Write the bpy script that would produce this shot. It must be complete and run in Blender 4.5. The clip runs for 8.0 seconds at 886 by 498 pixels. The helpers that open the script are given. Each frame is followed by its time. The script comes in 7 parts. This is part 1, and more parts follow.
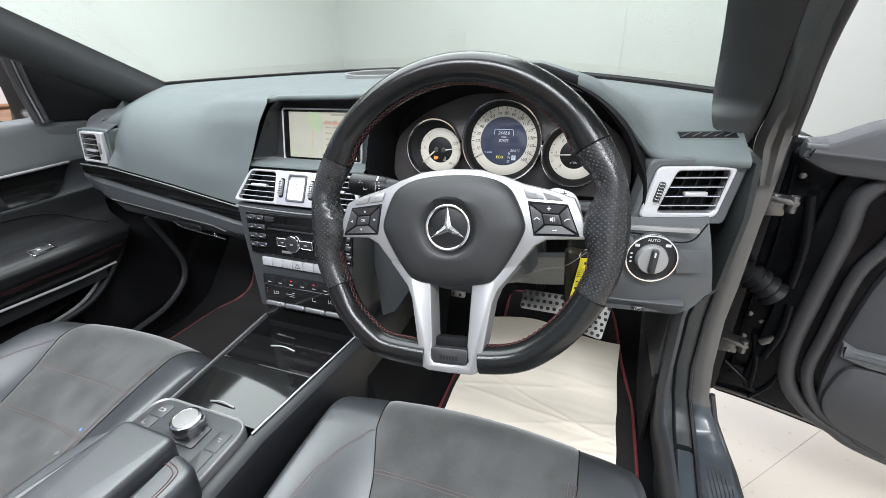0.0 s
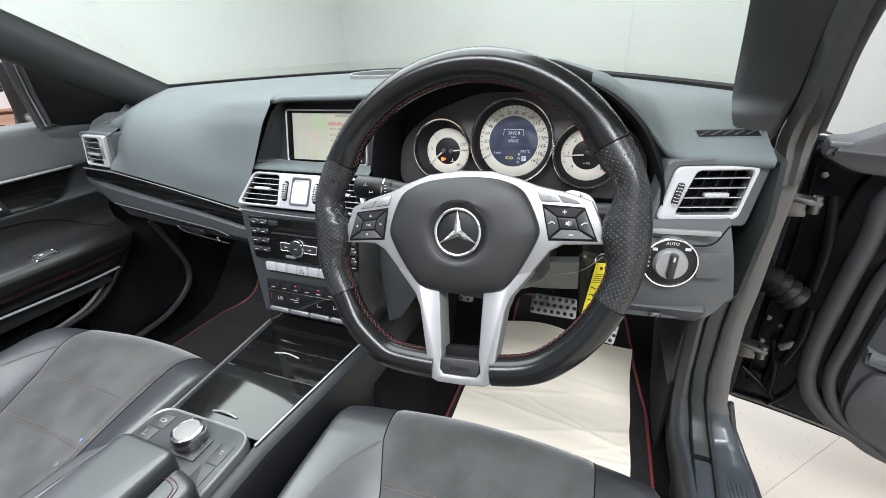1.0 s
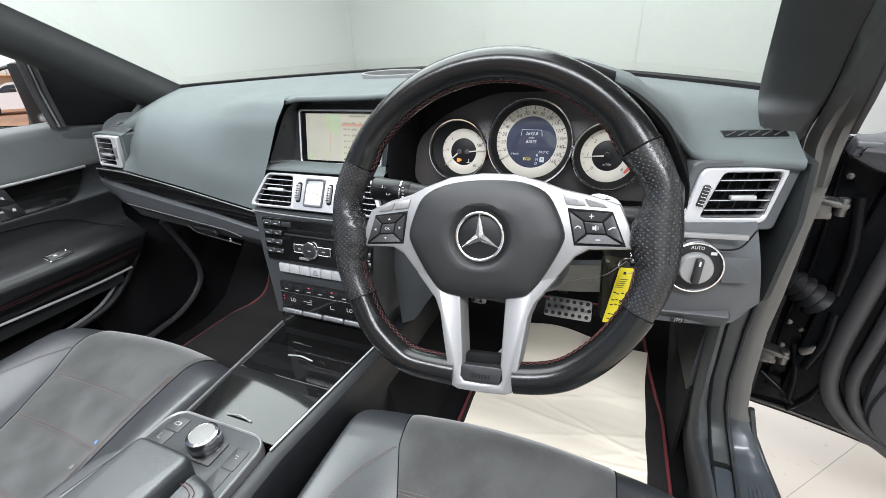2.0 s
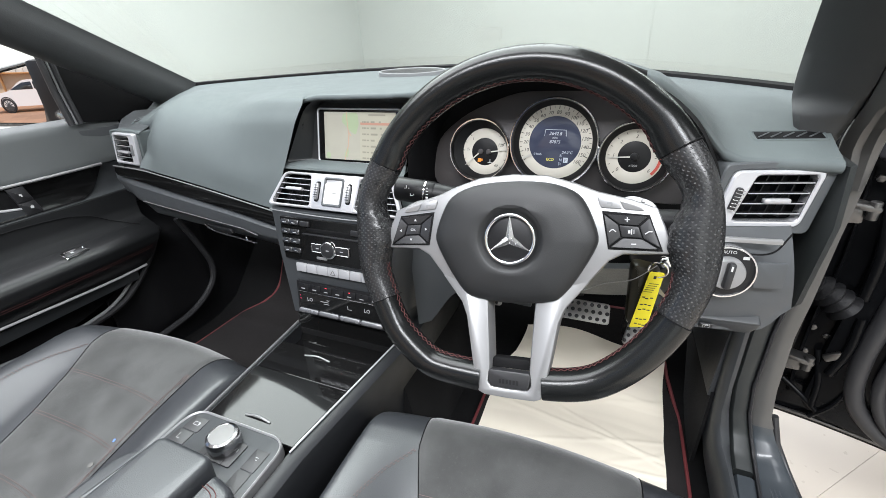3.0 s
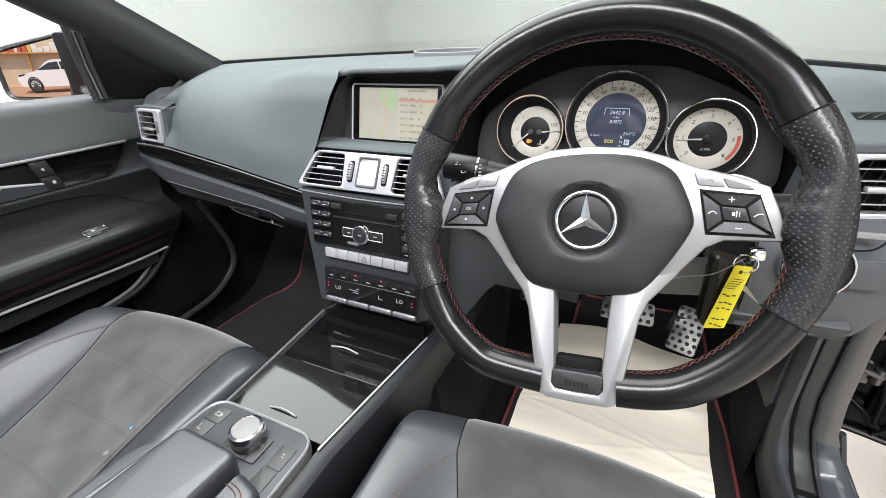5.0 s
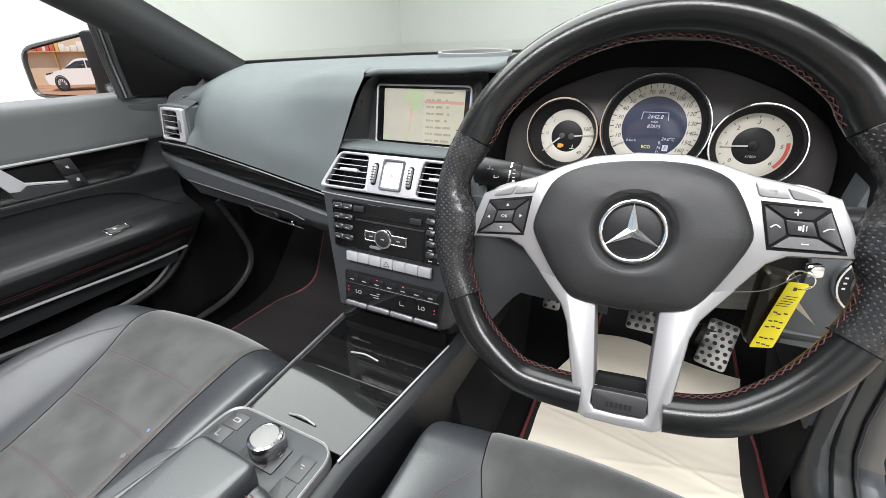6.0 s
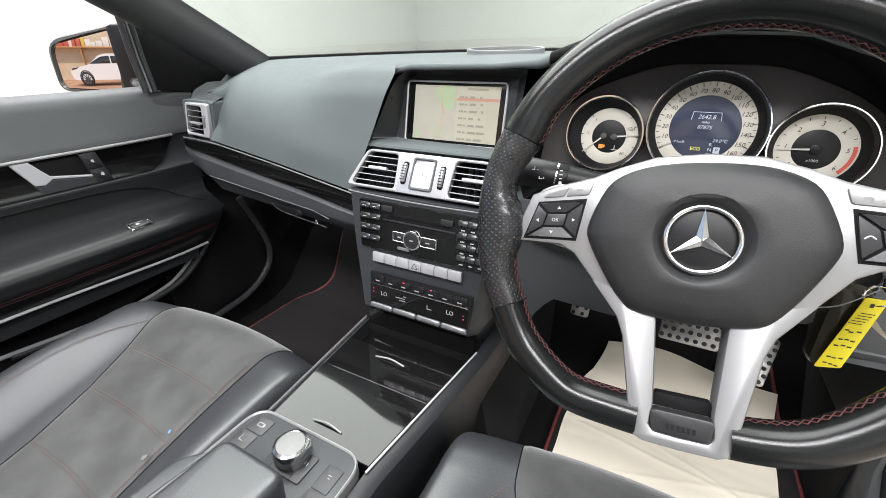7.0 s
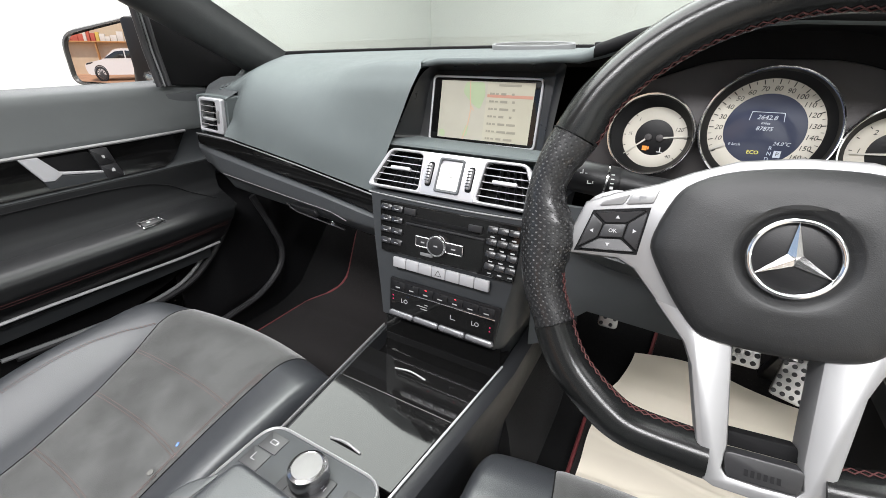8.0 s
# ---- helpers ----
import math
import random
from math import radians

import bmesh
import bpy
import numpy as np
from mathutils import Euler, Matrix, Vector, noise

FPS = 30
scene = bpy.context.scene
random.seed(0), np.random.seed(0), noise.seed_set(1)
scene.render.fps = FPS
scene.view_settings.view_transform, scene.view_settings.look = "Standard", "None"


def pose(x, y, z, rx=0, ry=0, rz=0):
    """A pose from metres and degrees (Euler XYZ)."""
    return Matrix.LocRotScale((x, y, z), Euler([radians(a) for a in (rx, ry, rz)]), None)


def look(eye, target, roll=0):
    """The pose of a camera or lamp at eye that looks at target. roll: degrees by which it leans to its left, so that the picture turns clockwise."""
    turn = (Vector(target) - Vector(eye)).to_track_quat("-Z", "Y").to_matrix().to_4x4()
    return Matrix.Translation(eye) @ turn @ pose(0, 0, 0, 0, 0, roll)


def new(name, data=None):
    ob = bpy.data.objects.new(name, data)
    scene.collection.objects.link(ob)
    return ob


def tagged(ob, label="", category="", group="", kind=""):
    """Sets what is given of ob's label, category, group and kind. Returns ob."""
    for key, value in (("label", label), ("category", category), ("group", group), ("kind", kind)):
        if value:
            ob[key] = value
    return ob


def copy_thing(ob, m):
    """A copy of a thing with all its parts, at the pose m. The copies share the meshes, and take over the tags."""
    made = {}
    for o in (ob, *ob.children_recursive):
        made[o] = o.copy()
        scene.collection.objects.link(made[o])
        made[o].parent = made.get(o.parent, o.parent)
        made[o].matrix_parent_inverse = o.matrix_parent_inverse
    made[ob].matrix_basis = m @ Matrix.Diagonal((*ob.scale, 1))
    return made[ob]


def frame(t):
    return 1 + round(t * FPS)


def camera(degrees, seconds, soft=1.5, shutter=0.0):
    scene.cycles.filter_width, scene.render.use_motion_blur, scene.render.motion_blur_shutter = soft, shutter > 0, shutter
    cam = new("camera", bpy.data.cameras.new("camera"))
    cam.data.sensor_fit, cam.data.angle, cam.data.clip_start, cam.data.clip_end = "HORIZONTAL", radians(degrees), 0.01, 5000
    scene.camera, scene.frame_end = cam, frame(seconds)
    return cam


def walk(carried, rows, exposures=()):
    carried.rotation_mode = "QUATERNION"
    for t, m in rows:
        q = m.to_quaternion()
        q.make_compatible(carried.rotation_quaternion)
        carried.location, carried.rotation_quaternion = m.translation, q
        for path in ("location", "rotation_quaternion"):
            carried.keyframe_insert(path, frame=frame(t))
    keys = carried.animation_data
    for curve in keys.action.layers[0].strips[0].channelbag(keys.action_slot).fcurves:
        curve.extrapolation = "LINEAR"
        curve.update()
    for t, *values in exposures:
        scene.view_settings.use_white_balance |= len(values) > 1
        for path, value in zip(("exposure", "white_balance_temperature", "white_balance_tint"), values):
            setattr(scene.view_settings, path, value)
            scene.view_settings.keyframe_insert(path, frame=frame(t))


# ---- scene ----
cam = camera(93.3, 8.0, soft=0.85)
PATH = [
    (0, (0.513, -0.403, 1.08), (-0.123, 1.281, 0.208), -2.0),
    (0.5, (0.51, -0.393, 1.078), (-0.137, 1.29, 0.21), -2.4),
    (1, (0.501, -0.384, 1.075), (-0.159, 1.294, 0.209), -2.6),
    (1.5, (0.492, -0.38, 1.076), (-0.18, 1.292, 0.208), -2.8),
    (3, (0.456, -0.378, 1.077), (-0.253, 1.275, 0.203), -2.7),
    (3.5, (0.441, -0.377, 1.074), (-0.277, 1.271, 0.198), -2.6),
    (4, (0.422, -0.37, 1.06), (-0.307, 1.272, 0.181), -2.2),
    (4.5, (0.409, -0.365, 1.047), (-0.332, 1.27, 0.163), -1.9),
    (6, (0.37, -0.35, 1.038), (-0.441, 1.257, 0.167), -1.2),
    (6.5, (0.353, -0.347, 1.036), (-0.483, 1.248, 0.167), -1.1),
    (7, (0.332, -0.343, 1.031), (-0.525, 1.242, 0.162), -0.7),
    (7.5, (0.312, -0.337, 1.029), (-0.561, 1.239, 0.16), -0.5),
    (8, (0.289, -0.32, 1.022), (-0.6, 1.247, 0.153), -0.2),
]
walk(cam, [(t, look(eye, target, roll)) for t, eye, target, roll in PATH], [(0, 0.5, 6450, 13), (4, 0.5, 6600, 14), (8, 0.5, 6800, 15)])

# ---- light ----
world = bpy.data.worlds.new("world")
scene.world = world
world.use_nodes = True
sky = world.node_tree.nodes.new("ShaderNodeTexSky")
sky.sky_type, sky.sun_disc = "NISHITA", False
sky.sun_elevation, sky.sun_rotation = radians(58), radians(14)
background = world.node_tree.nodes["Background"]
background.inputs["Strength"].default_value = 0.13
world.node_tree.links.new(sky.outputs[0], background.inputs["Color"])
sun = new("sun", bpy.data.lights.new("sun", "SUN"))
sun.data.energy, sun.data.angle, sun.data.color = 2.2, radians(0.5), (1.0, 0.95, 0.88)
sun.matrix_basis = look((1.5, 6, 10), (0, 0, 0))


def ceiling_lamp(x, y, z, sx, sy, watts):
    data = bpy.data.lights.new("area_lamp_light", "AREA")
    data.shape, data.size, data.size_y, data.energy = "RECTANGLE", sx, sy, watts
    data.color = (0.92, 0.97, 1.0)
    ob = new("area_lamp_light", data)
    ob.matrix_basis = pose(x, y, z)
    return ob


ceiling_lamp(-1.08, 1.02, 3.12, 3.05, 3.35, 208)        # large light box over the car
# unseen fill lamps, added to brighten the east side, far wall and dashboard
ceiling_lamp(2.70, 0.75, 3.12, 1.2, 2.8, 42)
ceiling_lamp(0.9, 4.4, 3.12, 5.0, 0.5, 92)
ceiling_lamp(1.0, -1.9, 3.12, 4.0, 0.6, 205)


# ---- materials ----
def material(name, color, rough=0.5, metal=0.0, grain=0.0, grain_scale=900.0, vary=0.12, vary_scale=14.0,
             rough_vary=0.08, coat=0.0, sheen=0.0, spec=0.5, stretch=(1, 1, 1), emit=0.0, dust=0.0, by_object=0.0, cells=False, patchy=False):
    m = bpy.data.materials.new(name)
    m.use_nodes = True
    n, link = m.node_tree.nodes, m.node_tree.links.new
    b = n["Principled BSDF"]
    b.inputs["Roughness"].default_value, b.inputs["Metallic"].default_value = rough, metal
    b.inputs["Coat Weight"].default_value, b.inputs["Coat Roughness"].default_value = coat, 0.06
    b.inputs["Sheen Weight"].default_value, b.inputs["Sheen Roughness"].default_value = sheen, 0.4
    b.inputs["Specular IOR Level"].default_value = spec
    place = n.new("ShaderNodeTexCoord")
    mapping = n.new("ShaderNodeMapping")
    mapping.inputs["Scale"].default_value = stretch
    link(place.outputs["Object"], mapping.inputs["Vector"])
    big = n.new("ShaderNodeTexNoise")
    big.inputs["Scale"].default_value, big.inputs["Detail"].default_value = vary_scale, 6
    link(mapping.outputs[0], big.inputs["Vector"])
    mix = n.new("ShaderNodeMix")
    mix.data_type = "RGBA"
    mix.inputs["A"].default_value = (*[max(0, c * (1 - vary)) for c in color], 1)
    mix.inputs["B"].default_value = (*[min(1, c * (1 + vary)) for c in color], 1)
    if patchy:                                    # brushed nap: clear light and dark patches
        widen = n.new("ShaderNodeMapRange")
        widen.inputs["From Min"].default_value, widen.inputs["From Max"].default_value = 0.36, 0.64
        link(big.outputs["Fac"], widen.inputs["Value"])
        link(widen.outputs[0], mix.inputs["Factor"])
    else:
        link(big.outputs["Fac"], mix.inputs["Factor"])
    last = mix.outputs["Result"]
    if by_object:
        info = n.new("ShaderNodeObjectInfo")
        shade = n.new("ShaderNodeHueSaturation")
        span = n.new("ShaderNodeMapRange")
        span.inputs["To Min"].default_value, span.inputs["To Max"].default_value = 1 - by_object, 1 + by_object
        link(info.outputs["Random"], span.inputs["Value"])
        link(span.outputs[0], shade.inputs["Value"])
        link(last, shade.inputs["Color"])
        last = shade.outputs[0]
    if dust:
        specks = n.new("ShaderNodeTexNoise")
        specks.inputs["Scale"].default_value, specks.inputs["Detail"].default_value = 320, 3
        link(place.outputs["Object"], specks.inputs["Vector"])
        ramp = n.new("ShaderNodeMapRange")
        ramp.inputs["From Min"].default_value, ramp.inputs["From Max"].default_value = 0.62, 0.78
        ramp.inputs["To Max"].default_value = dust
        link(specks.outputs["Fac"], ramp.inputs["Value"])
        over = n.new("ShaderNodeMix")
        over.data_type = "RGBA"
        over.inputs["B"].default_value = (0.42, 0.41, 0.38, 1)
        link(ramp.outputs[0], over.inputs["Factor"])
        link(last, over.inputs["A"])
        last = over.outputs["Result"]
    link(last, b.inputs["Base Color"])
    if rough_vary:
        span = n.new("ShaderNodeMapRange")
        span.inputs["To Min"].default_value = max(0.02, rough - rough_vary)
        span.inputs["To Max"].default_value = min(1.0, rough + rough_vary)
        smear = n.new("ShaderNodeTexNoise")
        smear.inputs["Scale"].default_value, smear.inputs["Detail"].default_value = 45, 5
        link(mapping.outputs[0], smear.inputs["Vector"])
        link(smear.outputs["Fac"], span.inputs["Value"])
        link(span.outputs[0], b.inputs["Roughness"])
    if grain:
        if cells:
            fine = n.new("ShaderNodeTexVoronoi")
            fine.feature = "DISTANCE_TO_EDGE"
            fine.inputs["Scale"].default_value = grain_scale
            height = fine.outputs["Distance"]
        else:
            fine = n.new("ShaderNodeTexNoise")
            fine.inputs["Scale"].default_value, fine.inputs["Detail"].default_value = grain_scale, 4
            height = fine.outputs["Fac"]
        link(mapping.outputs[0], fine.inputs["Vector"])
        bump = n.new("ShaderNodeBump")
        bump.inputs["Strength"].default_value, bump.inputs["Distance"].default_value = grain, 0.0006
        link(height, bump.inputs["Height"])
        link(bump.outputs[0], b.inputs["Normal"])
    if emit:
        link(last, b.inputs["Emission Color"])
        b.inputs["Emission Strength"].default_value = emit
    return m


def perforated(name, color, rough, pitch):
    """Leather with rows of punched holes."""
    m = material(name, color, rough, grain=0.25, grain_scale=700, cells=True)
    n, link = m.node_tree.nodes, m.node_tree.links.new
    b = n["Principled BSDF"]
    place = n.new("ShaderNodeTexCoord")
    turn = n.new("ShaderNodeMapping")
    turn.inputs["Rotation"].default_value = (0, 0, radians(45))
    link(place.outputs["UV"], turn.inputs["Vector"])
    v = n.new("ShaderNodeTexVoronoi")
    v.voronoi_dimensions = "2D"
    v.inputs["Scale"].default_value, v.inputs["Randomness"].default_value = 1 / pitch, 0.06
    link(turn.outputs[0], v.inputs["Vector"])
    hole = n.new("ShaderNodeMapRange")
    hole.inputs["From Min"].default_value, hole.inputs["From Max"].default_value = 0.17, 0.27
    link(v.outputs["Distance"], hole.inputs["Value"])
    mix = n.new("ShaderNodeMix")
    mix.data_type = "RGBA"
    # holes coloured paler than the leather, for the glints at their edges
    mix.inputs["A"].default_value, mix.inputs["B"].default_value = (*[2.6 * c for c in color], 1), (*color, 1)
    link(hole.outputs[0], mix.inputs["Factor"])
    link(mix.outputs["Result"], b.inputs["Base Color"])
    bump = n.new("ShaderNodeBump")
    bump.inputs["Strength"].default_value, bump.inputs["Distance"].default_value = 0.7, 0.0007
    link(hole.outputs[0], bump.inputs["Height"])
    link(bump.outputs[0], b.inputs["Normal"])
    return m


def pane_glass(name, tint, gloss=0.06):
    m = bpy.data.materials.new(name)
    m.use_nodes = True
    n, link = m.node_tree.nodes, m.node_tree.links.new
    n.remove(n["Principled BSDF"])
    clear, shine, mix, fres = (n.new("ShaderNodeBsdfTransparent"), n.new("ShaderNodeBsdfGlossy"), n.new("ShaderNodeMixShader"), n.new("ShaderNodeFresnel"))
    clear.inputs["Color"].default_value = (*tint, 1)
    shine.inputs["Roughness"].default_value = 0.02
    fres.inputs["IOR"].default_value = 1.45
    scale = n.new("ShaderNodeMath")
    scale.operation = "MULTIPLY"
    scale.inputs[1].default_value = gloss * 10
    link(fres.outputs[0], scale.inputs[0])
    link(scale.outputs[0], mix.inputs["Fac"])
    link(clear.outputs[0], mix.inputs[1])
    link(shine.outputs[0], mix.inputs[2])
    link(mix.outputs[0], n["Material Output"].inputs["Surface"])
    return m


SOFT = material("soft_touch_plastic", (0.110, 0.126, 0.127), 0.60, grain=0.35, grain_scale=1100, cells=True, vary=0.10, spec=0.14)
HARD = material("dark_grey_plastic", (0.076, 0.082, 0.086), 0.44, grain=0.25, grain_scale=1500, vary=0.08)
BLACK = material("black_plastic", (0.007, 0.007, 0.0078), 0.42, grain=0.15, grain_scale=1500, spec=0.35)
MATT = material("matt_black_lining", (0.005, 0.005, 0.0055), 0.8, grain=0.2, grain_scale=800, spec=0.2)
BUTTON = material("rubberised_black_keys", (0.020, 0.020, 0.0215), 0.42, grain=0.1, vary=0.06)
LEATHER = material("black_leather", (0.027, 0.0295, 0.033), 0.37, grain=0.34, grain_scale=520, cells=True, vary=0.14, spec=0.85, rough_vary=0.03)
RIM = material("smooth_black_leather", (0.007, 0.0075, 0.0075), 0.20, grain=0.12, grain_scale=700, cells=True, vary=0.1, rough_vary=0.05, spec=0.40)
GRIP = perforated("perforated_black_leather", (0.014, 0.014, 0.0145), 0.28, 0.0040)
# leather darkened and dulled for the weaker light on the door insert
DOOR_DIM = material("dimmed_door_vinyl", (0.011, 0.0115, 0.012), 0.5, grain=0.25, grain_scale=700, cells=True, vary=0.12, rough_vary=0.03, spec=0.10)
DOOR_ROLL = material("satin_black_leather_roll", (0.009, 0.0095, 0.010), 0.30, grain=0.18, grain_scale=700, cells=True, vary=0.12, rough_vary=0.04, spec=0.30)
SWITCH_GREY = material("mid_charcoal_plastic", (0.060, 0.0645, 0.069), 0.45, grain=0.2, grain_scale=1500, vary=0.08)
PANEL = material("charcoal_plastic", (0.034, 0.037, 0.040), 0.45, grain=0.2, grain_scale=1500, vary=0.08)
PILLAR_TRIM = material("dark_pillar_cloth", (0.040, 0.042, 0.043), 0.7, grain=0.4, grain_scale=900, vary=0.1)
SUEDE = material("charcoal_suede", (0.059, 0.0598, 0.0588), 0.92, grain=0.7, grain_scale=900, vary=0.20, vary_scale=15, patchy=True, sheen=0.34, dust=0.05, spec=0.15)
PIANO = material("piano_black_lacquer", (0.006, 0.006, 0.006), 0.05, vary=0.1, rough_vary=0.02, coat=0.0)
DOOR_GLOSS = material("gloss_black_door_trim", (0.005, 0.005, 0.005), 0.16, vary=0.1, rough_vary=0.02, spec=0.3)
SILVER = material("satin_silver_trim", (0.30, 0.30, 0.303), 0.40, metal=0.55, vary=0.04, grain=0.05, grain_scale=1500)
CHROME = material("chrome", (0.82, 0.82, 0.83), 0.10, metal=1.0, vary=0.03, rough_vary=0.04)
BRIGHT = material("dull_chrome", (0.50, 0.50, 0.51), 0.22, metal=1.0, vary=0.05)
MAT_PILE = material("charcoal_mat_pile", (0.015, 0.0135, 0.0135), 0.98, grain=0.9, grain_scale=900, vary=0.3, vary_scale=180, sheen=0.2, dust=0.04, spec=0.1)
FAINT_RED = material("faded_red_thread", (0.120, 0.080, 0.076), 0.8, grain=0.5, grain_scale=1500)
DOOR_PAD = material("grained_door_pad", (0.076, 0.082, 0.083), 0.48, grain=0.35, grain_scale=1100, cells=True, vary=0.08, spec=0.4)
# pale edges; on the door card and glove lid it paints a highlight
EDGE_GREY = material("pale_grey_edge", (0.22, 0.225, 0.23), 0.4, vary=0.06)
BRUSHED = material("brushed_steel", (0.40, 0.39, 0.375), 0.32, metal=1.0, vary=0.1, grain=0.2, grain_scale=700, stretch=(1, 12, 1))
CARPET = material("black_carpet", (0.0065, 0.0065, 0.0068), 0.98, grain=0.9, grain_scale=900, vary=0.35, vary_scale=180, sheen=0.05, dust=0.02, spec=0.1)
DARK_RED = material("dark_red_thread", (0.070, 0.018, 0.017), 0.75, grain=0.5, grain_scale=1500)
BINDING = material("red_binding_tape", (0.13, 0.022, 0.024), 0.7, grain=0.4, grain_scale=1200)
PAPER = material("cream_paper", (0.74, 0.68, 0.57), 0.85, grain=0.25, grain_scale=60, vary=0.05, vary_scale=9)
# faint emission added to the cream dials
CREAM = material("cream_dial", (0.57, 0.54, 0.47), 0.6, vary=0.03, emit=0.05)
INK = material("dark_print", (0.03, 0.028, 0.026), 0.6)
WHITE_INK = material("white_print", (0.52, 0.52, 0.52), 0.6)
YELLOW = material("yellow_card", (0.85, 0.72, 0.03), 0.55, vary=0.05)
PAINT = material("black_car_paint", (0.004, 0.0042, 0.0048), 0.12, vary=0.2, dust=0.008, rough_vary=0.05, spec=0.11)
RUBBER = material("black_rubber_seal", (0.026, 0.026, 0.028), 0.48, grain=0.15)
GREYPAINT = material("grey_lacquered_flange", (0.070, 0.068, 0.065), 0.38, vary=0.08, coat=0.3)
WALL = material("white_wall_paint", (0.515, 0.53, 0.515), 0.75, vary=0.025, vary_scale=1.2, grain=0.08, grain_scale=90)
VENT_SILVER = material("bright_satin_silver", (0.58, 0.58, 0.60), 0.32, metal=0.35, vary=0.03)
KEY_SILVER = material("painted_silver_keys", (0.50, 0.50, 0.515), 0.34, metal=0.4, vary=0.03)
CEILING = material("grey_ceiling_paint", (0.26, 0.265, 0.27), 0.8, vary=0.05, vary_scale=1.5)
TILE = material("cream_floor_tile", (0.455, 0.405, 0.35), 0.28, vary=0.025, vary_scale=3, by_object=0.03, rough_vary=0.015)
GROUT = material("tile_grout", (0.50, 0.45, 0.39), 0.9)
LCD = material("blue_display", (0.036, 0.042, 0.066), 0.12, emit=0.35, vary=0.05)
LCD_INK = material("lit_white_characters", (0.42, 0.46, 0.52), 0.5, emit=0.24, vary=0.0)
LCD_ECO = material("lit_yellow_characters", (0.60, 0.56, 0.10), 0.5, emit=0.5, vary=0.0)
AMBER = material("lit_amber_symbol", (0.7, 0.25, 0.04), 0.5, emit=0.3, vary=0.0)
RED_LED = material("lit_red_diode", (0.9, 0.03, 0.05), 0.5, emit=2.0, vary=0.0)
RED_BAND = material("red_scale_print", (0.62, 0.10, 0.07), 0.6)
WINDSCREEN = pane_glass("green_tinted_glass", (0.93, 0.96, 0.935), 0.02)
MIRROR = material("mirror_glass", (0.86, 0.84, 0.80), 0.01, metal=1.0, vary=0.0, rough_vary=0.0)


# ---- mesh helpers ----
def thing(name, base, label, category, group="", kind=""):
    ob = new(name)
    ob.matrix_basis = Matrix.Translation(base)
    ob.empty_display_size = 0.05
    return tagged(ob, label, category, group, kind)


def mesh_of(name, bm, mat, flat=False):
    bmesh.ops.recalc_face_normals(bm, faces=bm.faces)
    me = bpy.data.meshes.new(name)
    bm.to_mesh(me)
    bm.free()
    me.materials.append(mat)
    if not flat:
        me.shade_smooth()
        me.set_sharp_from_angle(angle=radians(38))
    return me


def part(name, bm, mat, parent, label="", flat=False):
    """One mesh object under a thing or a part; the mesh is given in world places."""
    ob = new(name, mesh_of(name, bm, mat, flat))
    ob.parent = parent
    if parent.parent is None:
        ob.matrix_parent_inverse = parent.matrix_basis.inverted()
    if label:
        ob["label"] = label
    return ob


def solid(name, bm, mat, label, category, kind="", group=""):
    return tagged(new(name, mesh_of(name, bm, mat)), label, category, group, kind)


def box(bm, size, m, bevel=0.002, seg=2):
    vs = bmesh.ops.create_cube(bm, size=1.0)["verts"]
    for v in vs:
        v.co = Vector((v.co.x * size[0], v.co.y * size[1], v.co.z * size[2]))
    if bevel:
        es = list({e for v in vs for e in v.link_edges})
        out = bmesh.ops.bevel(bm, geom=es, offset=min(bevel, 0.45 * min(size)), segments=seg, affect="EDGES", profile=0.5)
        vs = list({v for f in out["faces"] for v in f.verts} | {v for v in vs if v.is_valid})
    for v in vs:
        v.co = m @ v.co
    return bm


def one(size, m, bevel=0.002, seg=2):
    return box(bmesh.new(), size, m, bevel, seg)


def rpoly(corners, r, n=5):
    """A polygon with rounded corners; r is one radius or one for each corner."""
    out, k = [], len(corners)
    rs = r if isinstance(r, (list, tuple)) else [r] * k
    for i in range(k):
        p, a, b = Vector(corners[i]).to_2d(), Vector(corners[i - 1]).to_2d(), Vector(corners[(i + 1) % k]).to_2d()
        da, db = a - p, b - p
        s, e = p + da.normalized() * min(rs[i], da.length * 0.48), p + db.normalized() * min(rs[i], db.length * 0.48)
        for j in range(n):
            t = j / (n - 1)
            out.append((1 - t) ** 2 * s + 2 * t * (1 - t) * p + t * t * e)
    return out


def rect(w, h, cx=0, cy=0):
    return [(cx - w / 2, cy - h / 2), (cx + w / 2, cy - h / 2), (cx + w / 2, cy + h / 2), (cx - w / 2, cy + h / 2)]


def shrink(poly, d):
    """Each point moved inwards by about d."""
    k, out = len(poly), []
    area = sum(poly[i - 1].x * poly[i].y - poly[i].x * poly[i - 1].y for i in range(k))
    sign = 1 if area > 0 else -1
    for i in range(k):
        a, b = poly[i - 1], poly[(i + 1) % k]
        t = b - a
        t = t.normalized() if t.length > 1e-9 else Vector((1, 0))
        out.append(poly[i] + sign * d * Vector((-t.y, t.x)))
    return out


def loops(bm, rings, m, close_first=False, close_last=False, cyclic=True):
    """Skins rings of equal count, given as lists of 3D points in the frame m."""
    rows = [[bm.verts.new(m @ Vector(p)) for p in ring] for ring in rings]
    k = len(rows[0])
    for a, b in zip(rows, rows[1:]):
        for i in range(k if cyclic else k - 1):
            j = (i + 1) % k
            bm.faces.new((a[i], a[j], b[j], b[i]))
    if close_first:
        bm.faces.new(rows[0])
    if close_last:
        bm.faces.new(rows[-1])
    return bm


def at(poly, z):
    return [(p.x, p.y, z) for p in poly]


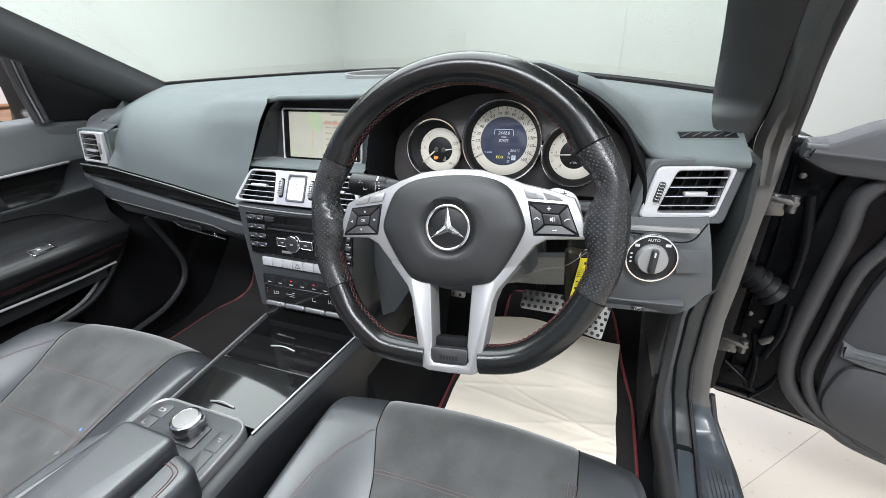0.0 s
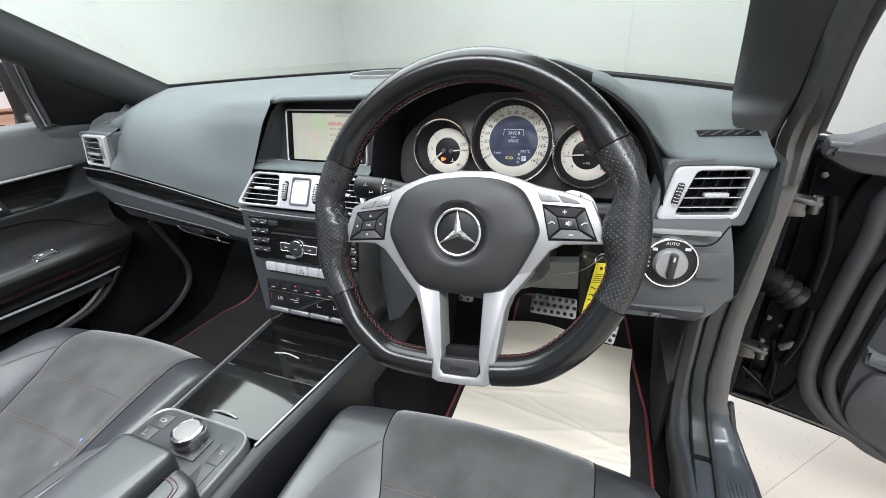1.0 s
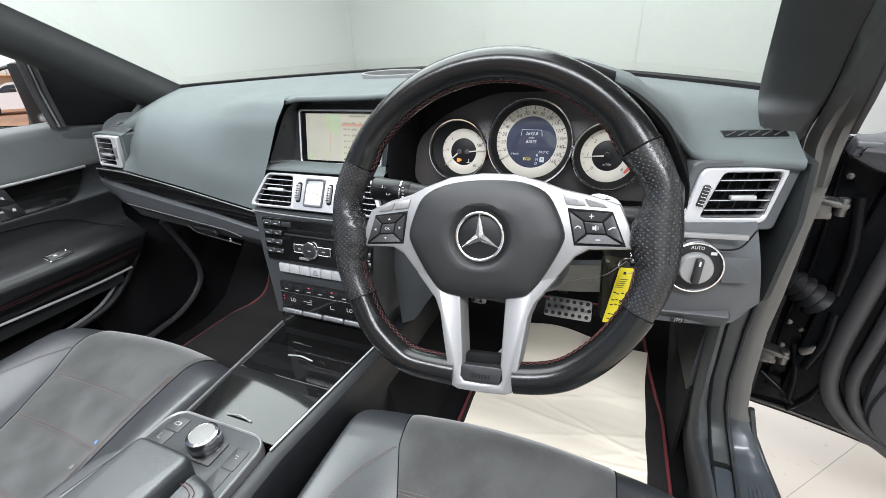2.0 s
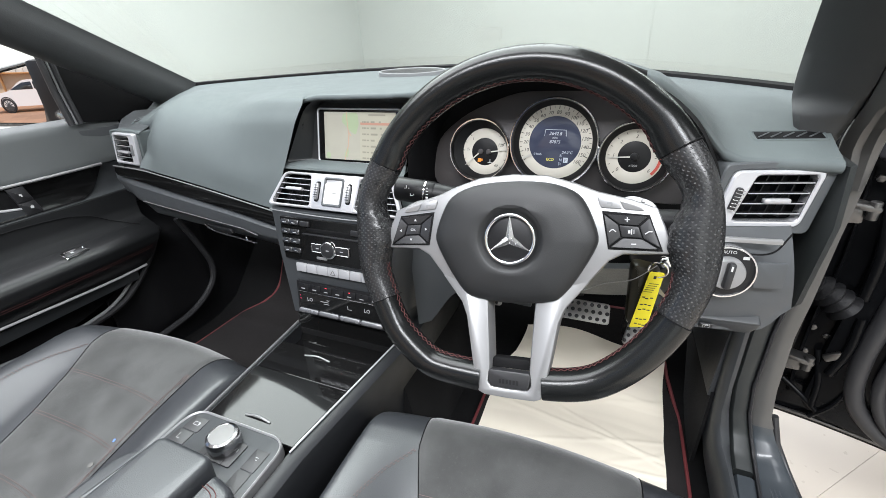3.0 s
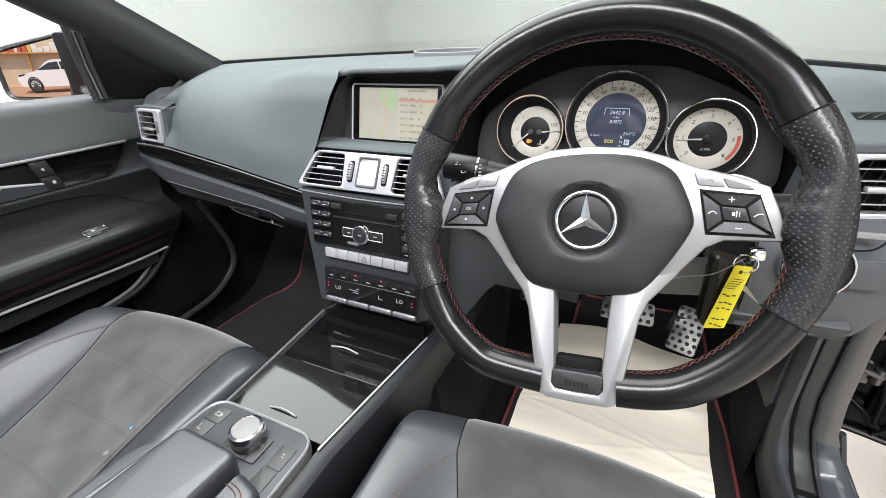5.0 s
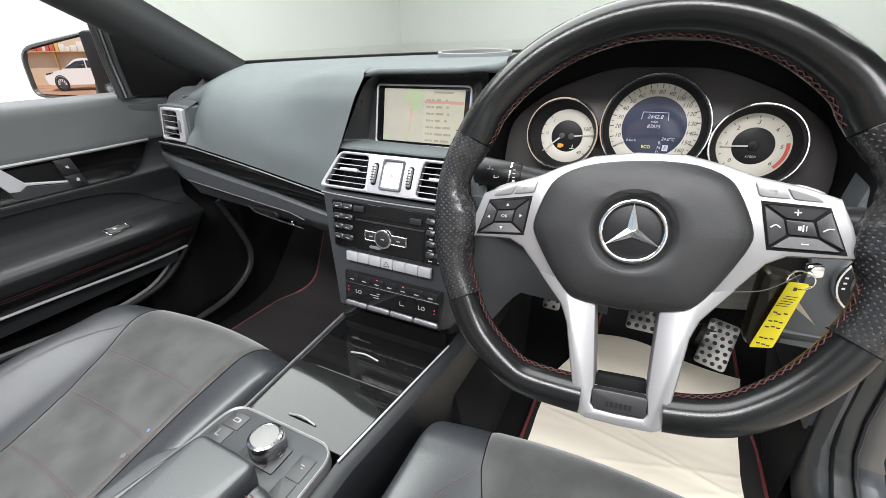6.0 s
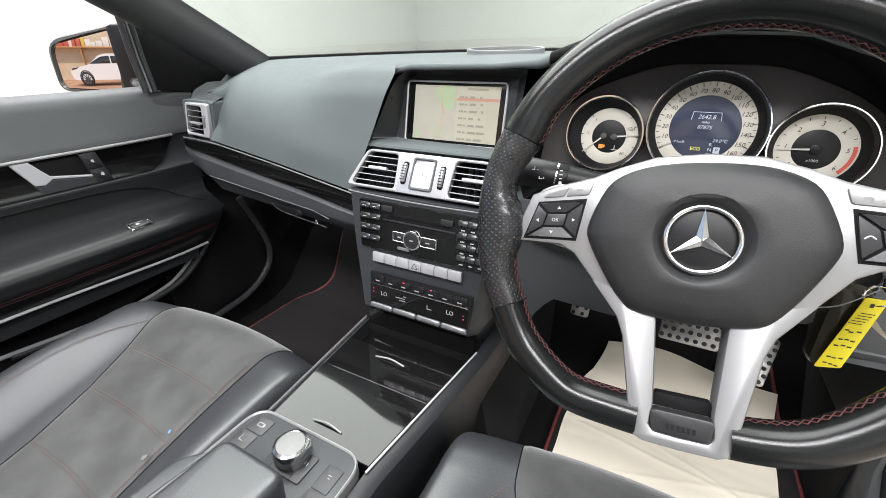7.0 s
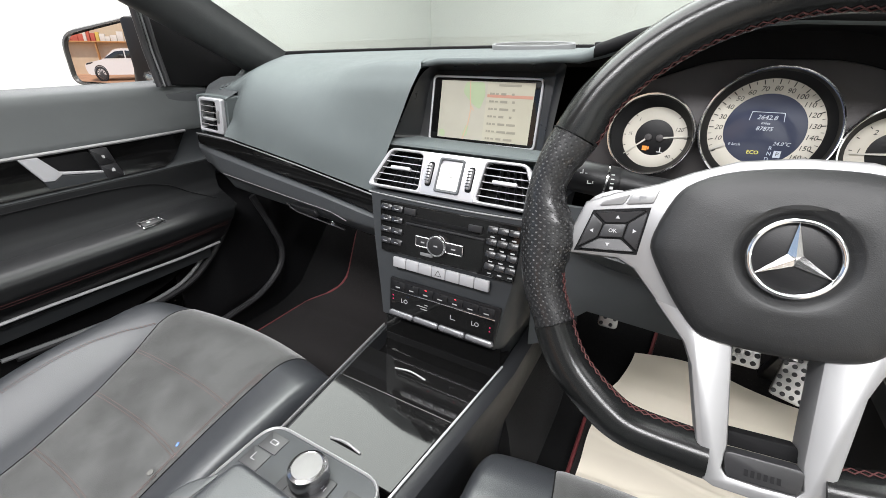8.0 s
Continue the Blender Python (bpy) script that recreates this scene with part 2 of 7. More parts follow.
def plate(bm, poly, m, depth, bevel=0.001, dome=0.0):
    """A solid slab with a rounded front edge; its front lies at z = 0 of the frame m."""
    rings = [at(poly, -depth), at(poly, -bevel), at(shrink(poly, bevel * 0.3), -bevel * 0.3), at(shrink(poly, bevel), 0)]
    if dome:
        c = sum(poly, Vector((0, 0))) / len(poly)
        for s in (0.75, 0.45, 0.15):
            rings.append([(c.x + (p.x - c.x) * s, c.y + (p.y - c.y) * s, dome * (1 - s * s)) for p in shrink(poly, bevel)])
    return loops(bm, rings, m, True, True)


def rim_frame(bm, outer, inner, m, depth, bevel=0.001, inner_depth=None):
    d2 = depth if inner_depth is None else inner_depth
    rings = [at(outer, -depth), at(outer, -bevel), at(shrink(outer, bevel), 0),
             at(shrink(inner, -bevel), 0), at(inner, -bevel), at(inner, -d2)]
    return loops(bm, rings, m)


def sheet(bm, f, nu, nv, thick=0.0):
    rows = [[bm.verts.new(f(i / nu, j / nv)) for i in range(nu + 1)] for j in range(nv + 1)]
    faces = [bm.faces.new((rows[j][i], rows[j][i + 1], rows[j + 1][i + 1], rows[j + 1][i])) for j in range(nv) for i in range(nu)]
    if thick:
        bmesh.ops.recalc_face_normals(bm, faces=faces)
        bmesh.ops.solidify(bm, geom=faces, thickness=thick)
    return bm


def tube(bm, pts, r, seg=8, closed=False, flat=1.0, up=None):
    """A round bar along points; r is one radius or one for each point."""
    pts = [Vector(p) for p in pts]
    k = len(pts)
    rs = r if isinstance(r, (list, tuple)) else [r] * k
    rings, ref = [], Vector(up) if up else None
    for i, p in enumerate(pts):
        a = pts[i - 1] if (i or closed) else p
        b = pts[(i + 1) % k] if (i < k - 1 or closed) else p
        t = (b - a).normalized()
        if ref is None:
            ref = t.orthogonal()
        side = ref.cross(t)
        side = side.normalized() if side.length > 1e-6 else t.orthogonal()
        nrm = t.cross(side).normalized()
        if up is None:
            ref = nrm
        rings.append([p + rs[i] * (math.cos(q) * side + flat * math.sin(q) * nrm) for q in (2 * math.pi * j / seg for j in range(seg))])
    if closed:
        rings.append(rings[0])
    loops(bm, rings, Matrix(), not closed, not closed)
    if closed:
        bmesh.ops.remove_doubles(bm, verts=bm.verts, dist=1e-7)
    return bm


def curve(points, n=8):
    """Points of a smooth line through the given ones."""
    p = [Vector(q) for q in points]
    p = [2 * p[0] - p[1]] + p + [2 * p[-1] - p[-2]]
    out = []
    for i in range(1, len(p) - 2):
        for j in range(n):
            t = j / n
            out.append(0.5 * (2 * p[i] + (p[i + 1] - p[i - 1]) * t + (2 * p[i - 1] - 5 * p[i] + 4 * p[i + 1] - p[i + 2]) * t * t
                              + (3 * p[i] - p[i - 1] - 3 * p[i + 1] + p[i + 2]) * t ** 3))
    return out + [p[-2]]


def interp(x, xs, ys):
    return float(np.interp(x, xs, ys))


def smooth(a, b, x):
    t = min(1, max(0, (x - a) / (b - a)))
    return t * t * (3 - 2 * t)


def bez(p0, p1, p2, p3, t):
    s = 1 - t
    return tuple(s ** 3 * a + 3 * s * s * t * b + 3 * s * t * t * c + t ** 3 * d for a, b, c, d in zip(p0, p1, p2, p3))


def disc(bm, r, m, depth=0.002, bevel=0.0005, n=40, cx=0, cy=0):
    poly = [Vector((cx + r * math.cos(2 * math.pi * i / n), cy + r * math.sin(2 * math.pi * i / n))) for i in range(n)]
    return plate(bm, poly, m, depth, bevel)


def lathe(bm, profile, m, n=40, cx=0, cy=0, close_last=False):
    """Profile of (radius, z) turned round the z axis of the frame m."""
    return loops(bm, [[(cx + r * math.cos(2 * math.pi * i / n), cy + r * math.sin(2 * math.pi * i / n), z) for i in range(n)] for r, z in profile],
                 m, False, close_last)


def letters(text, size, m, align="CENTER", depth=0.0002, shear=0.0):
    """The text as a mesh, in the x-y plane of the frame m."""
    data = bpy.data.curves.new("letters", "FONT")
    data.body, data.size, data.extrude, data.align_x, data.align_y, data.shear = text, size, depth, align, "CENTER", shear
    data.resolution_u = 2
    ob = bpy.data.objects.new("letters", data)
    me = bpy.data.meshes.new_from_object(ob)
    bm = bmesh.new()
    bm.from_mesh(me)
    bmesh.ops.transform(bm, matrix=m, verts=bm.verts)
    bpy.data.objects.remove(ob)
    bpy.data.meshes.remove(me)
    return bm


def bars(bm, rows, m):
    """Plain bars (x, y, width, height) in place of writing."""
    for x, y, w, h in rows:
        loops(bm, [at([Vector(q) for q in rect(w, h, x, y)], 0.0)], m, True)
    return bm


def face(x, y, z, lean=0.0, turn=0.0):
    """A frame whose x runs to the right, y up and z towards the driver; lean: degrees by which its top tips forwards."""
    return pose(x, y, z, 90 - lean, 0, turn)


# ---- the room ----
def room():
    y0, y1, x0, x1, h = -3.2, 5.50, -3.2, 4.6, 3.2
    walls = [("wall_north", (x1 - x0 + 0.4, 0.2, h), ((x0 + x1) / 2, y1 + 0.1, h / 2)),
             ("wall_west", (0.2, y1 + 0.8, h), (x0 - 0.1, (y1 - 0.8) / 2, h / 2)),
             ("wall_east", (0.2, y1 - y0, h), (x1 + 0.1, (y0 + y1) / 2, h / 2)),
             ("wall_south", (4.2, 0.2, h), (2.7, y0 - 0.1, h / 2)),
             ("wall_south", (4.6, 0.2, 0.5), (-1.7, y0 - 0.1, h - 0.25))]
    for name, size, c in walls:
        solid(name, one(size, pose(*c), 0), WALL, "plain white painted wall of the photo bay", "wall", "structure")
    # ceiling is out of view; its grey keeps reflections beside the light box dark
    solid("ceiling", one((x1 - x0 + 0.4, y1 - y0 + 0.4, 0.2), pose((x0 + x1) / 2, (y0 + y1) / 2, h + 0.1), 0), CEILING,
          "plain grey ceiling of the photo bay", "ceiling", "structure")
    solid("trim", one((0.012, 0.006, h), pose(0.641, y1 - 0.003, h / 2), 0.001), WALL, "narrow white joint strip on the wall", "trim", "structure")


room()


def ground():
    """One sheet out to the horizon, with the bay's tiles on it."""
    bm = bmesh.new()
    box(bm, (160, 160, 0.2), pose(0, 0, -0.112), 0)
    solid("ground", bm, GROUT, "sandy mortar bed under tiles and paving", "ground", "structure")


ground()


# ---- dashboard ----
def back_y(x):
    return 0.83 - 0.70 * x * x


def back_z(x):
    return 1.020 - (0.06 if x > 0 else 0.03) * x * x


def windscreen():
    def f(u, v):
        x = -0.74 + 1.48 * u
        return Vector((x * (1 - 0.12 * v), back_y(x) + 0.03 - 0.80 * v, back_z(x) - 0.006 + 0.44 * v + 0.05 * math.sin(math.pi * v)))
    ob = thing("windscreen", (0, 0.86, 1.0), "clear faintly green windscreen above the dashboard", "windscreen", kind="structure")
    pane = part("pane", sheet(bmesh.new(), f, 24, 10, 0.005), WINDSCREEN, ob)
    pane.visible_shadow = False
    bm = bmesh.new()
    loops(bm, [[(x, back_y(x) + d[0], back_z(x) + d[1]) for x in [-0.74 + 1.48 * k / 40 for k in range(41)]] for d in ((-0.012, -0.003), (-0.010, 0.0055), (0.004, 0.0075), (0.07, 0.006), (0.09, -0.05))], Matrix(), cyclic=False)
    part("seal", bm, MATT, ob, "black band along the foot of the glass")


windscreen()


def trim_y(x):
    return 0.194 + (-0.116 - x) * 0.0976


def trim_top(x):
    return interp(x, (-0.70, -0.60, -0.535, -0.436, -0.327, -0.190, -0.12), (0.852, 0.852, 0.850, 0.841, 0.830, 0.814, 0.806))


def trim_low(x):
    return interp(x, (-0.70, -0.605, -0.45, -0.276, -0.126), (0.826, 0.820, 0.804, 0.788, 0.770))


DASH = thing("dashboard", (0, 0.4, 0.7), "dark grey soft-touch dashboard with silver and gloss black trim", "dashboard")


def passenger_pad():
    def f(u, v):
        right = interp(v, (0, 0.10, 0.22, 0.40, 0.50, 0.58, 1), (-0.128, -0.114, -0.098, -0.074, -0.069, -0.083, -0.085))
        left = -0.564 - 0.148 * smooth(0.30, 0.48, v)
        x = left + (right - left) * u
        yt, zt = trim_y(x) - 0.002, trim_top(x) + 0.002
        end = smooth(-0.60, -0.70, x)
        y, z = bez((yt, zt), (yt + 0.018, zt + 0.145 - 0.03 * end), (yt + 0.070 + 0.08 * end, back_z(x) - 0.002 - 0.035 * end), (back_y(x), back_z(x)), v)
        ends = (0, 0.10, 0.22, 0.40, 0.52, 0.62, 0.80, 1)
        ey = interp(v, ends, (0.192, 0.200, 0.211, 0.225, 0.252, 0.300, 0.50, back_y(x)))
        ez = interp(v, ends, (0.812, 0.860, 0.902, 0.967, 1.0015, 1.009, 1.016, back_z(x)))
        w = smooth(-0.42, -0.12, x) ** 1.5 * smooth(-0.02, 0.14, v)
        y, z = y + (ey - y) * w, z + (ez - z) * w
        # a shoulder drops to the end vent
        roll = 0.028 * smooth(-0.46, -0.570, x) ** 1.6 * smooth(0.50, 0.26, v) * smooth(-0.03, 0.10, v)
        return Vector((x, y + roll, z - 0.034 * smooth(-0.50, -0.60, x) * smooth(0.02, 0.35, v) * smooth(1.0, 0.5, v)))
    part("passenger_pad", sheet(bmesh.new(), f, 56, 34), SOFT, DASH, "grained dark grey padded top")


passenger_pad()


def centre_top():
    """The padded top from the display to the far end, with the hood over the dials."""
    xs = (-0.085, -0.05, 0.10, 0.16, 0.22, 0.29, 0.36, 0.43, 0.50, 0.545, 0.58, 0.60, 0.715)
    lip_z = (1.0015, 1.008, 1.011, 1.016, 1.036, 1.052, 1.056, 1.053, 1.029, 0.990, 0.948, 0.938, 0.936)
    lip_y = (0.262, 0.255, 0.250, 0.236, 0.220, 0.210, 0.206, 0.210, 0.220, 0.232, 0.234, 0.228, 0.240)

    def f(u, v):
        x = -0.085 + 0.79 * u
        y0, z0 = interp(x, xs, lip_y), interp(x, xs, lip_z)
        y1, z1 = back_y(x), back_z(x)
        crown = 0.010 * smooth(0.12, 0.3, x) * smooth(0.6, 0.45, x)
        if v < 0.2:                                   # rolled lip
            q = math.pi * (v / 0.2 - 0.5)
            rr = 0.0045 + 0.0035 * smooth(0.12, 0.20, x)
            return Vector((x, y0 + 0.008 - rr * math.cos(q), z0 - rr + rr * math.sin(q)))
        y, z = bez((y0 + 0.008, z0), (y0 + 0.05, z0 + 0.010 + crown), (y0 + (y1 - y0) * 0.5, z1 - 0.004), (y1, z1), (v - 0.2) / 0.8)
        t = smooth(0.04, -0.085, x)
        e = (v - 0.2) / 0.8
        ey = interp(e, (0, 0.2, 0.55, 1), (0.262, 0.300, 0.50, y1))
        ez = interp(e, (0, 0.2, 0.55, 1), (1.0015, 1.009, 1.016, z1))
        return Vector((x, y + (ey - y) * t, z + (ez - z) * t))
    part("driver_top", sheet(bmesh.new(), f, 64, 30), SOFT, DASH, "grained dark grey padded top with a hood over the dials")
    return f


TOP = centre_top()


def passenger_lower():
    n = 40
    xs = [-0.665 + 0.545 * i / n for i in range(n + 1)]
    # gloss black strip with a thin bright line along its top
    bm = bmesh.new()
    rows = []
    for x in xs:
        y, a, b = trim_y(x), trim_top(x), trim_low(x)
        rows.append([(x, y + 0.012, a - 0.001), (x, y - 0.003, a - 0.004), (x, y - 0.006, (a + b) / 2), (x, y - 0.003, b + 0.003), (x, y + 0.012, b)])
    loops(bm, rows, Matrix(), True, True, cyclic=False)
    part("trim_strip", bm, PIANO, DASH, "gloss black lacquered strip")
    bm = bmesh.new()
    tube(bm, [(x, trim_y(x) - 0.005, trim_top(x) - 0.0015) for x in xs], 0.0013, 6)
    part("bright_line", bm, SILVER, DASH, "thin chrome line")
    # glove box with its lid
    bm = bmesh.new()

    def fold(x):
        return interp(x, (-0.69, -0.603, -0.463, -0.334, -0.240, -0.18), (0.770, 0.767, 0.760, 0.754, 0.750, 0.744))

    def f(u, v):
        x = -0.69 + 0.555 * u
        y, b = trim_y(x), trim_low(x)
        e = fold(x)
        pts = [(y + 0.006, b), (y - 0.004, b - 0.25 * (b - e)), (y + 0.000, e), (y + 0.012, e - 0.016), (y + 0.026, 0.5 * e + 0.342), (y + 0.06, 0.706), (y + 0.20, 0.70)]
        k = min(v * 6, 5.9999)
        i = int(k)
        t = k - i
        left = smooth(-0.60, -0.69, x)
        return Vector((x, pts[i][0] + (pts[i + 1][0] - pts[i][0]) * t + 0.05 * left * v, pts[i][1] + (pts[i + 1][1] - pts[i][1]) * t + 0.022 * left * v))
    sheet(bm, f, 40, 24, -0.006)
    lid = part("glove_box", bm, SWITCH_GREY, DASH, "dark grey glove box lid")
    # pale line stands in for the light caught by the fold
    bm = bmesh.new()
    tube(bm, [(x, trim_y(x) + 0.0005 + 0.006 * smooth(-0.25, -0.215, x), fold(x) - 0.010 * smooth(-0.25, -0.215, x)) for x in [-0.60 + 0.385 * i / 24 for i in range(25)]], 0.0011, 6)
    part("lid_highlight", bm, EDGE_GREY, lid, "painted highlight along the lid's fold")
    bm = bmesh.new()
    plate(bm, rpoly([(-0.045, -0.006), (0.045, -0.006), (0.040, 0.008), (-0.040, 0.008)], 0.006), face(-0.335, trim_y(-0.335) + 0.003, 0.732, -14, -5.6), 0.006, 0.002)
    part("pull_handle", bm, BLACK, lid, "recessed black pull")
    bm = bmesh.new()
    tube(bm, curve([(-0.378, trim_y(-0.378) + 0.000, 0.742), (-0.355, trim_y(-0.36) - 0.002, 0.733), (-0.325, trim_y(-0.33) - 0.002, 0.729), (-0.215, trim_y(-0.215) + 0.001, 0.722)], 6), 0.0018, 6)
    part("handle_edge", bm, CHROME, lid, "thin bright edge of the pull")
    bm = bmesh.new()
    disc(bm, 0.004, face(-0.245, trim_y(-0.245) - 0.001, 0.7285, -10), 0.003)
    part("lock", bm, CHROME, lid, "small round lock")


passenger_lower()


def louvre_vent(parent, quad, m, slats, depth=0.03, tab=(0.5, 0.5, 0.35), posts=3, bent=0.0):
    """A dark box behind a four-cornered opening, with level slats, upright blades and a sliding tab."""
    q = [Vector(c).to_2d() for c in quad]          # bl, br, tr, tl

    def p(u, v):
        a, b = q[0] + (q[1] - q[0]) * u, q[3] + (q[2] - q[3]) * u
        return a + (b - a) * v
    bm = bmesh.new()
    ring = rpoly(q, 0.004)
    loops(bm, [at(ring, -0.001), at(ring, -depth)], m, False, True)
    body = part("vent_box", bm, MATT, parent, "dark air duct")
    for i in range(slats):
        v = (i + 0.75) / (slats + 0.5)
        bm = bmesh.new()
        line = [p(0.01 + 0.98 * k / 6, v) for k in range(7)]
        tube(bm, [m @ Vector((c.x, c.y, -0.006 - bent * (2 * k / 6 - 1) ** 2)) for k, c in enumerate(line)], 0.0042, 8, flat=0.22, up=m.to_3x3() @ Vector((0, 1, 0.15)))
        part("slat", bm, MATT, body, "thin black slat")
        bm = bmesh.new()
        tube(bm, [m @ Vector((c.x, c.y, -0.0022 - bent * (2 * k / 6 - 1) ** 2)) for k, c in enumerate(line)], 0.0008, 6)
        part("slat_edge", bm, KEY_SILVER, body, "silver edge of the slat")
    for k in range(posts):
        u = 0.30 + 0.50 * k / max(1, posts - 1)
        bm = bmesh.new()
        a, b = p(u, 0.03), p(u, 0.97)
        loops(bm, [[(c.x - 0.0006, c.y, -0.014), (c.x + 0.0006, c.y, -0.014), (c.x + 0.0006, c.y, -0.026), (c.x - 0.0006, c.y, -0.026)] for c in (a, b)], m, True, True)
        part("blade", bm, PANEL, body)
    c = p(tab[0], tab[1])
    w = (q[1] - q[0]).length * tab[2]
    ang = math.degrees(math.atan2((q[1] - q[0]).y, (q[1] - q[0]).x))
    part("sliding_tab", one((w, 0.0055, 0.008), m @ pose(c.x, c.y, -0.001, 0, 0, ang), 0.0015), KEY_SILVER, body, "silver sliding tab")
    return body


def end_vents():
    # driver's end: a long silver frame
    m = face(0.636, 0.224, 0.889, 5, 15)
    out = [(-0.060, -0.036), (0.044, -0.036), (0.061, 0.036), (-0.042, 0.036)]
    inn = [(-0.036, -0.028), (0.040, -0.028), (0.052, 0.030), (-0.016, 0.030)]
    vent = part("end_vent", rim_frame(bmesh.new(), rpoly(out, 0.010), rpoly(inn, 0.006), m, 0.016, 0.002), VENT_SILVER, DASH, "satin silver frame of the end air vent")
    louvre_vent(DASH, inn, m, 4, tab=(0.52, 0.46, 0.40))
    part("thumb_wheel", one((0.009, 0.030, 0.010), m @ pose(-0.037, 0.001, -0.001, 0, 0, -13), 0.003), BUTTON, vent, "ribbed thumb wheel")
    bm = bmesh.new()
    for k in range(7):
        box(bm, (0.0095, 0.0012, 0.001), m @ pose(-0.037 + (k - 3) * 0.0009, (k - 3) * 0.0042, 0.0045, 0, 0, -13), 0.0003, 1)
    part("thumb_ribs", bm, CHROME, vent)
    # dark surround
    bm = bmesh.new()
    rim_frame(bm, rpoly([(-0.070, -0.046), (0.058, -0.046), (0.078, 0.050), (-0.052, 0.044)], 0.008), rpoly(out, 0.010), m @ pose(0, 0, -0.004), 0.03, 0.002)
    part("vent_surround", bm, HARD, DASH)
    # passenger's end
    m = face(-0.6125, 0.250, 0.8905, 0, 0)
    out = [(-0.047, -0.034), (0.0325, -0.039), (0.0465, 0.0355), (-0.028, 0.0375)]
    inn = [(-0.040, -0.027), (0.014, -0.031), (0.026, 0.029), (-0.023, 0.0305)]
    vent = part("end_vent", rim_frame(bmesh.new(), rpoly(out, 0.006), rpoly(inn, 0.005), m, 0.03, 0.002), VENT_SILVER, DASH, "satin silver frame of the end air vent")
    louvre_vent(DASH, inn, m, 4, tab=(0.55, 0.38, 0.62), posts=0)
    part("thumb_wheel", one((0.007, 0.028, 0.008), m @ pose(0.0285, -0.001, 0.0, 0, 0, -11), 0.003), SILVER, vent, "silver thumb wheel")
    bm = bmesh.new()
    rim_frame(bm, rpoly([(-0.062, -0.042), (0.039, -0.044), (0.052, 0.0395), (-0.050, 0.0415)], 0.006), rpoly(out, 0.006), m @ pose(0, 0, -0.008), 0.05, 0.004)
    part("vent_surround", bm, SOFT, DASH)
    # shelf behind the passenger's vent

    def shelf(u, v):
        y = 0.258 + 0.110 * v
        x = -0.716 + (0.158 - 0.02 * v) * u + 0.062 * (1 - u) * smooth(0.75, 0.0, v)
        return Vector((x, y, interp(y, (0.258, 0.28, 0.30, 0.32, 0.37), (0.9255, 0.933, 0.939, 0.947, 0.966)) - 0.006 * (1 - u) ** 2))
    part("vent_shelf", sheet(bmesh.new(), shelf, 16, 20), HARD, DASH, "grained grey shelf above the end vent")
    # demister slots, let into the top
    for near, x, y, along, w in ((TOP, 0.658, 0.297, Vector((1, 0.14, 0)), 0.084), (shelf, -0.622, 0.322, Vector((0.86, 0.50, 0)), 0.050)):
        u, v = min(((a / 120, b / 120) for a in range(119) for b in range(40, 118)), key=lambda q: abs(near(*q).x - x) + abs(near(*q).y - y))
        spot = near(u, v)
        up = (near(u + 0.01, v) - spot).cross(near(u, v + 0.01) - spot).normalized()
        across = (along - up * along.dot(up)).normalized()
        m = Matrix((across, up.cross(across), up)).transposed().to_4x4()
        m.translation = spot + up * 0.0024
        slot = part("demister", rim_frame(bmesh.new(), rpoly(rect(w, 0.026), 0.003), rpoly(rect(w - 0.007, 0.019), 0.002), m @ pose(0, 0, -0.0012), 0.008, 0.001), SOFT, DASH, "narrow slotted demister outlet")
        bm = bmesh.new()
        plate(bm, rpoly(rect(w - 0.009, 0.019), 0.003), m @ pose(0, 0, -0.0016), 0.003, 0.0004)
        part("slot_floor", bm, MATT, slot)
        for k in range(5):
            part("rib", one((0.0020, 0.019, 0.0016), m @ pose((k - 2) * (w - 0.014) / 5, 0, -0.0012, 0, 0, -52), 0.0005, 1), SWITCH_GREY, slot)


end_vents()


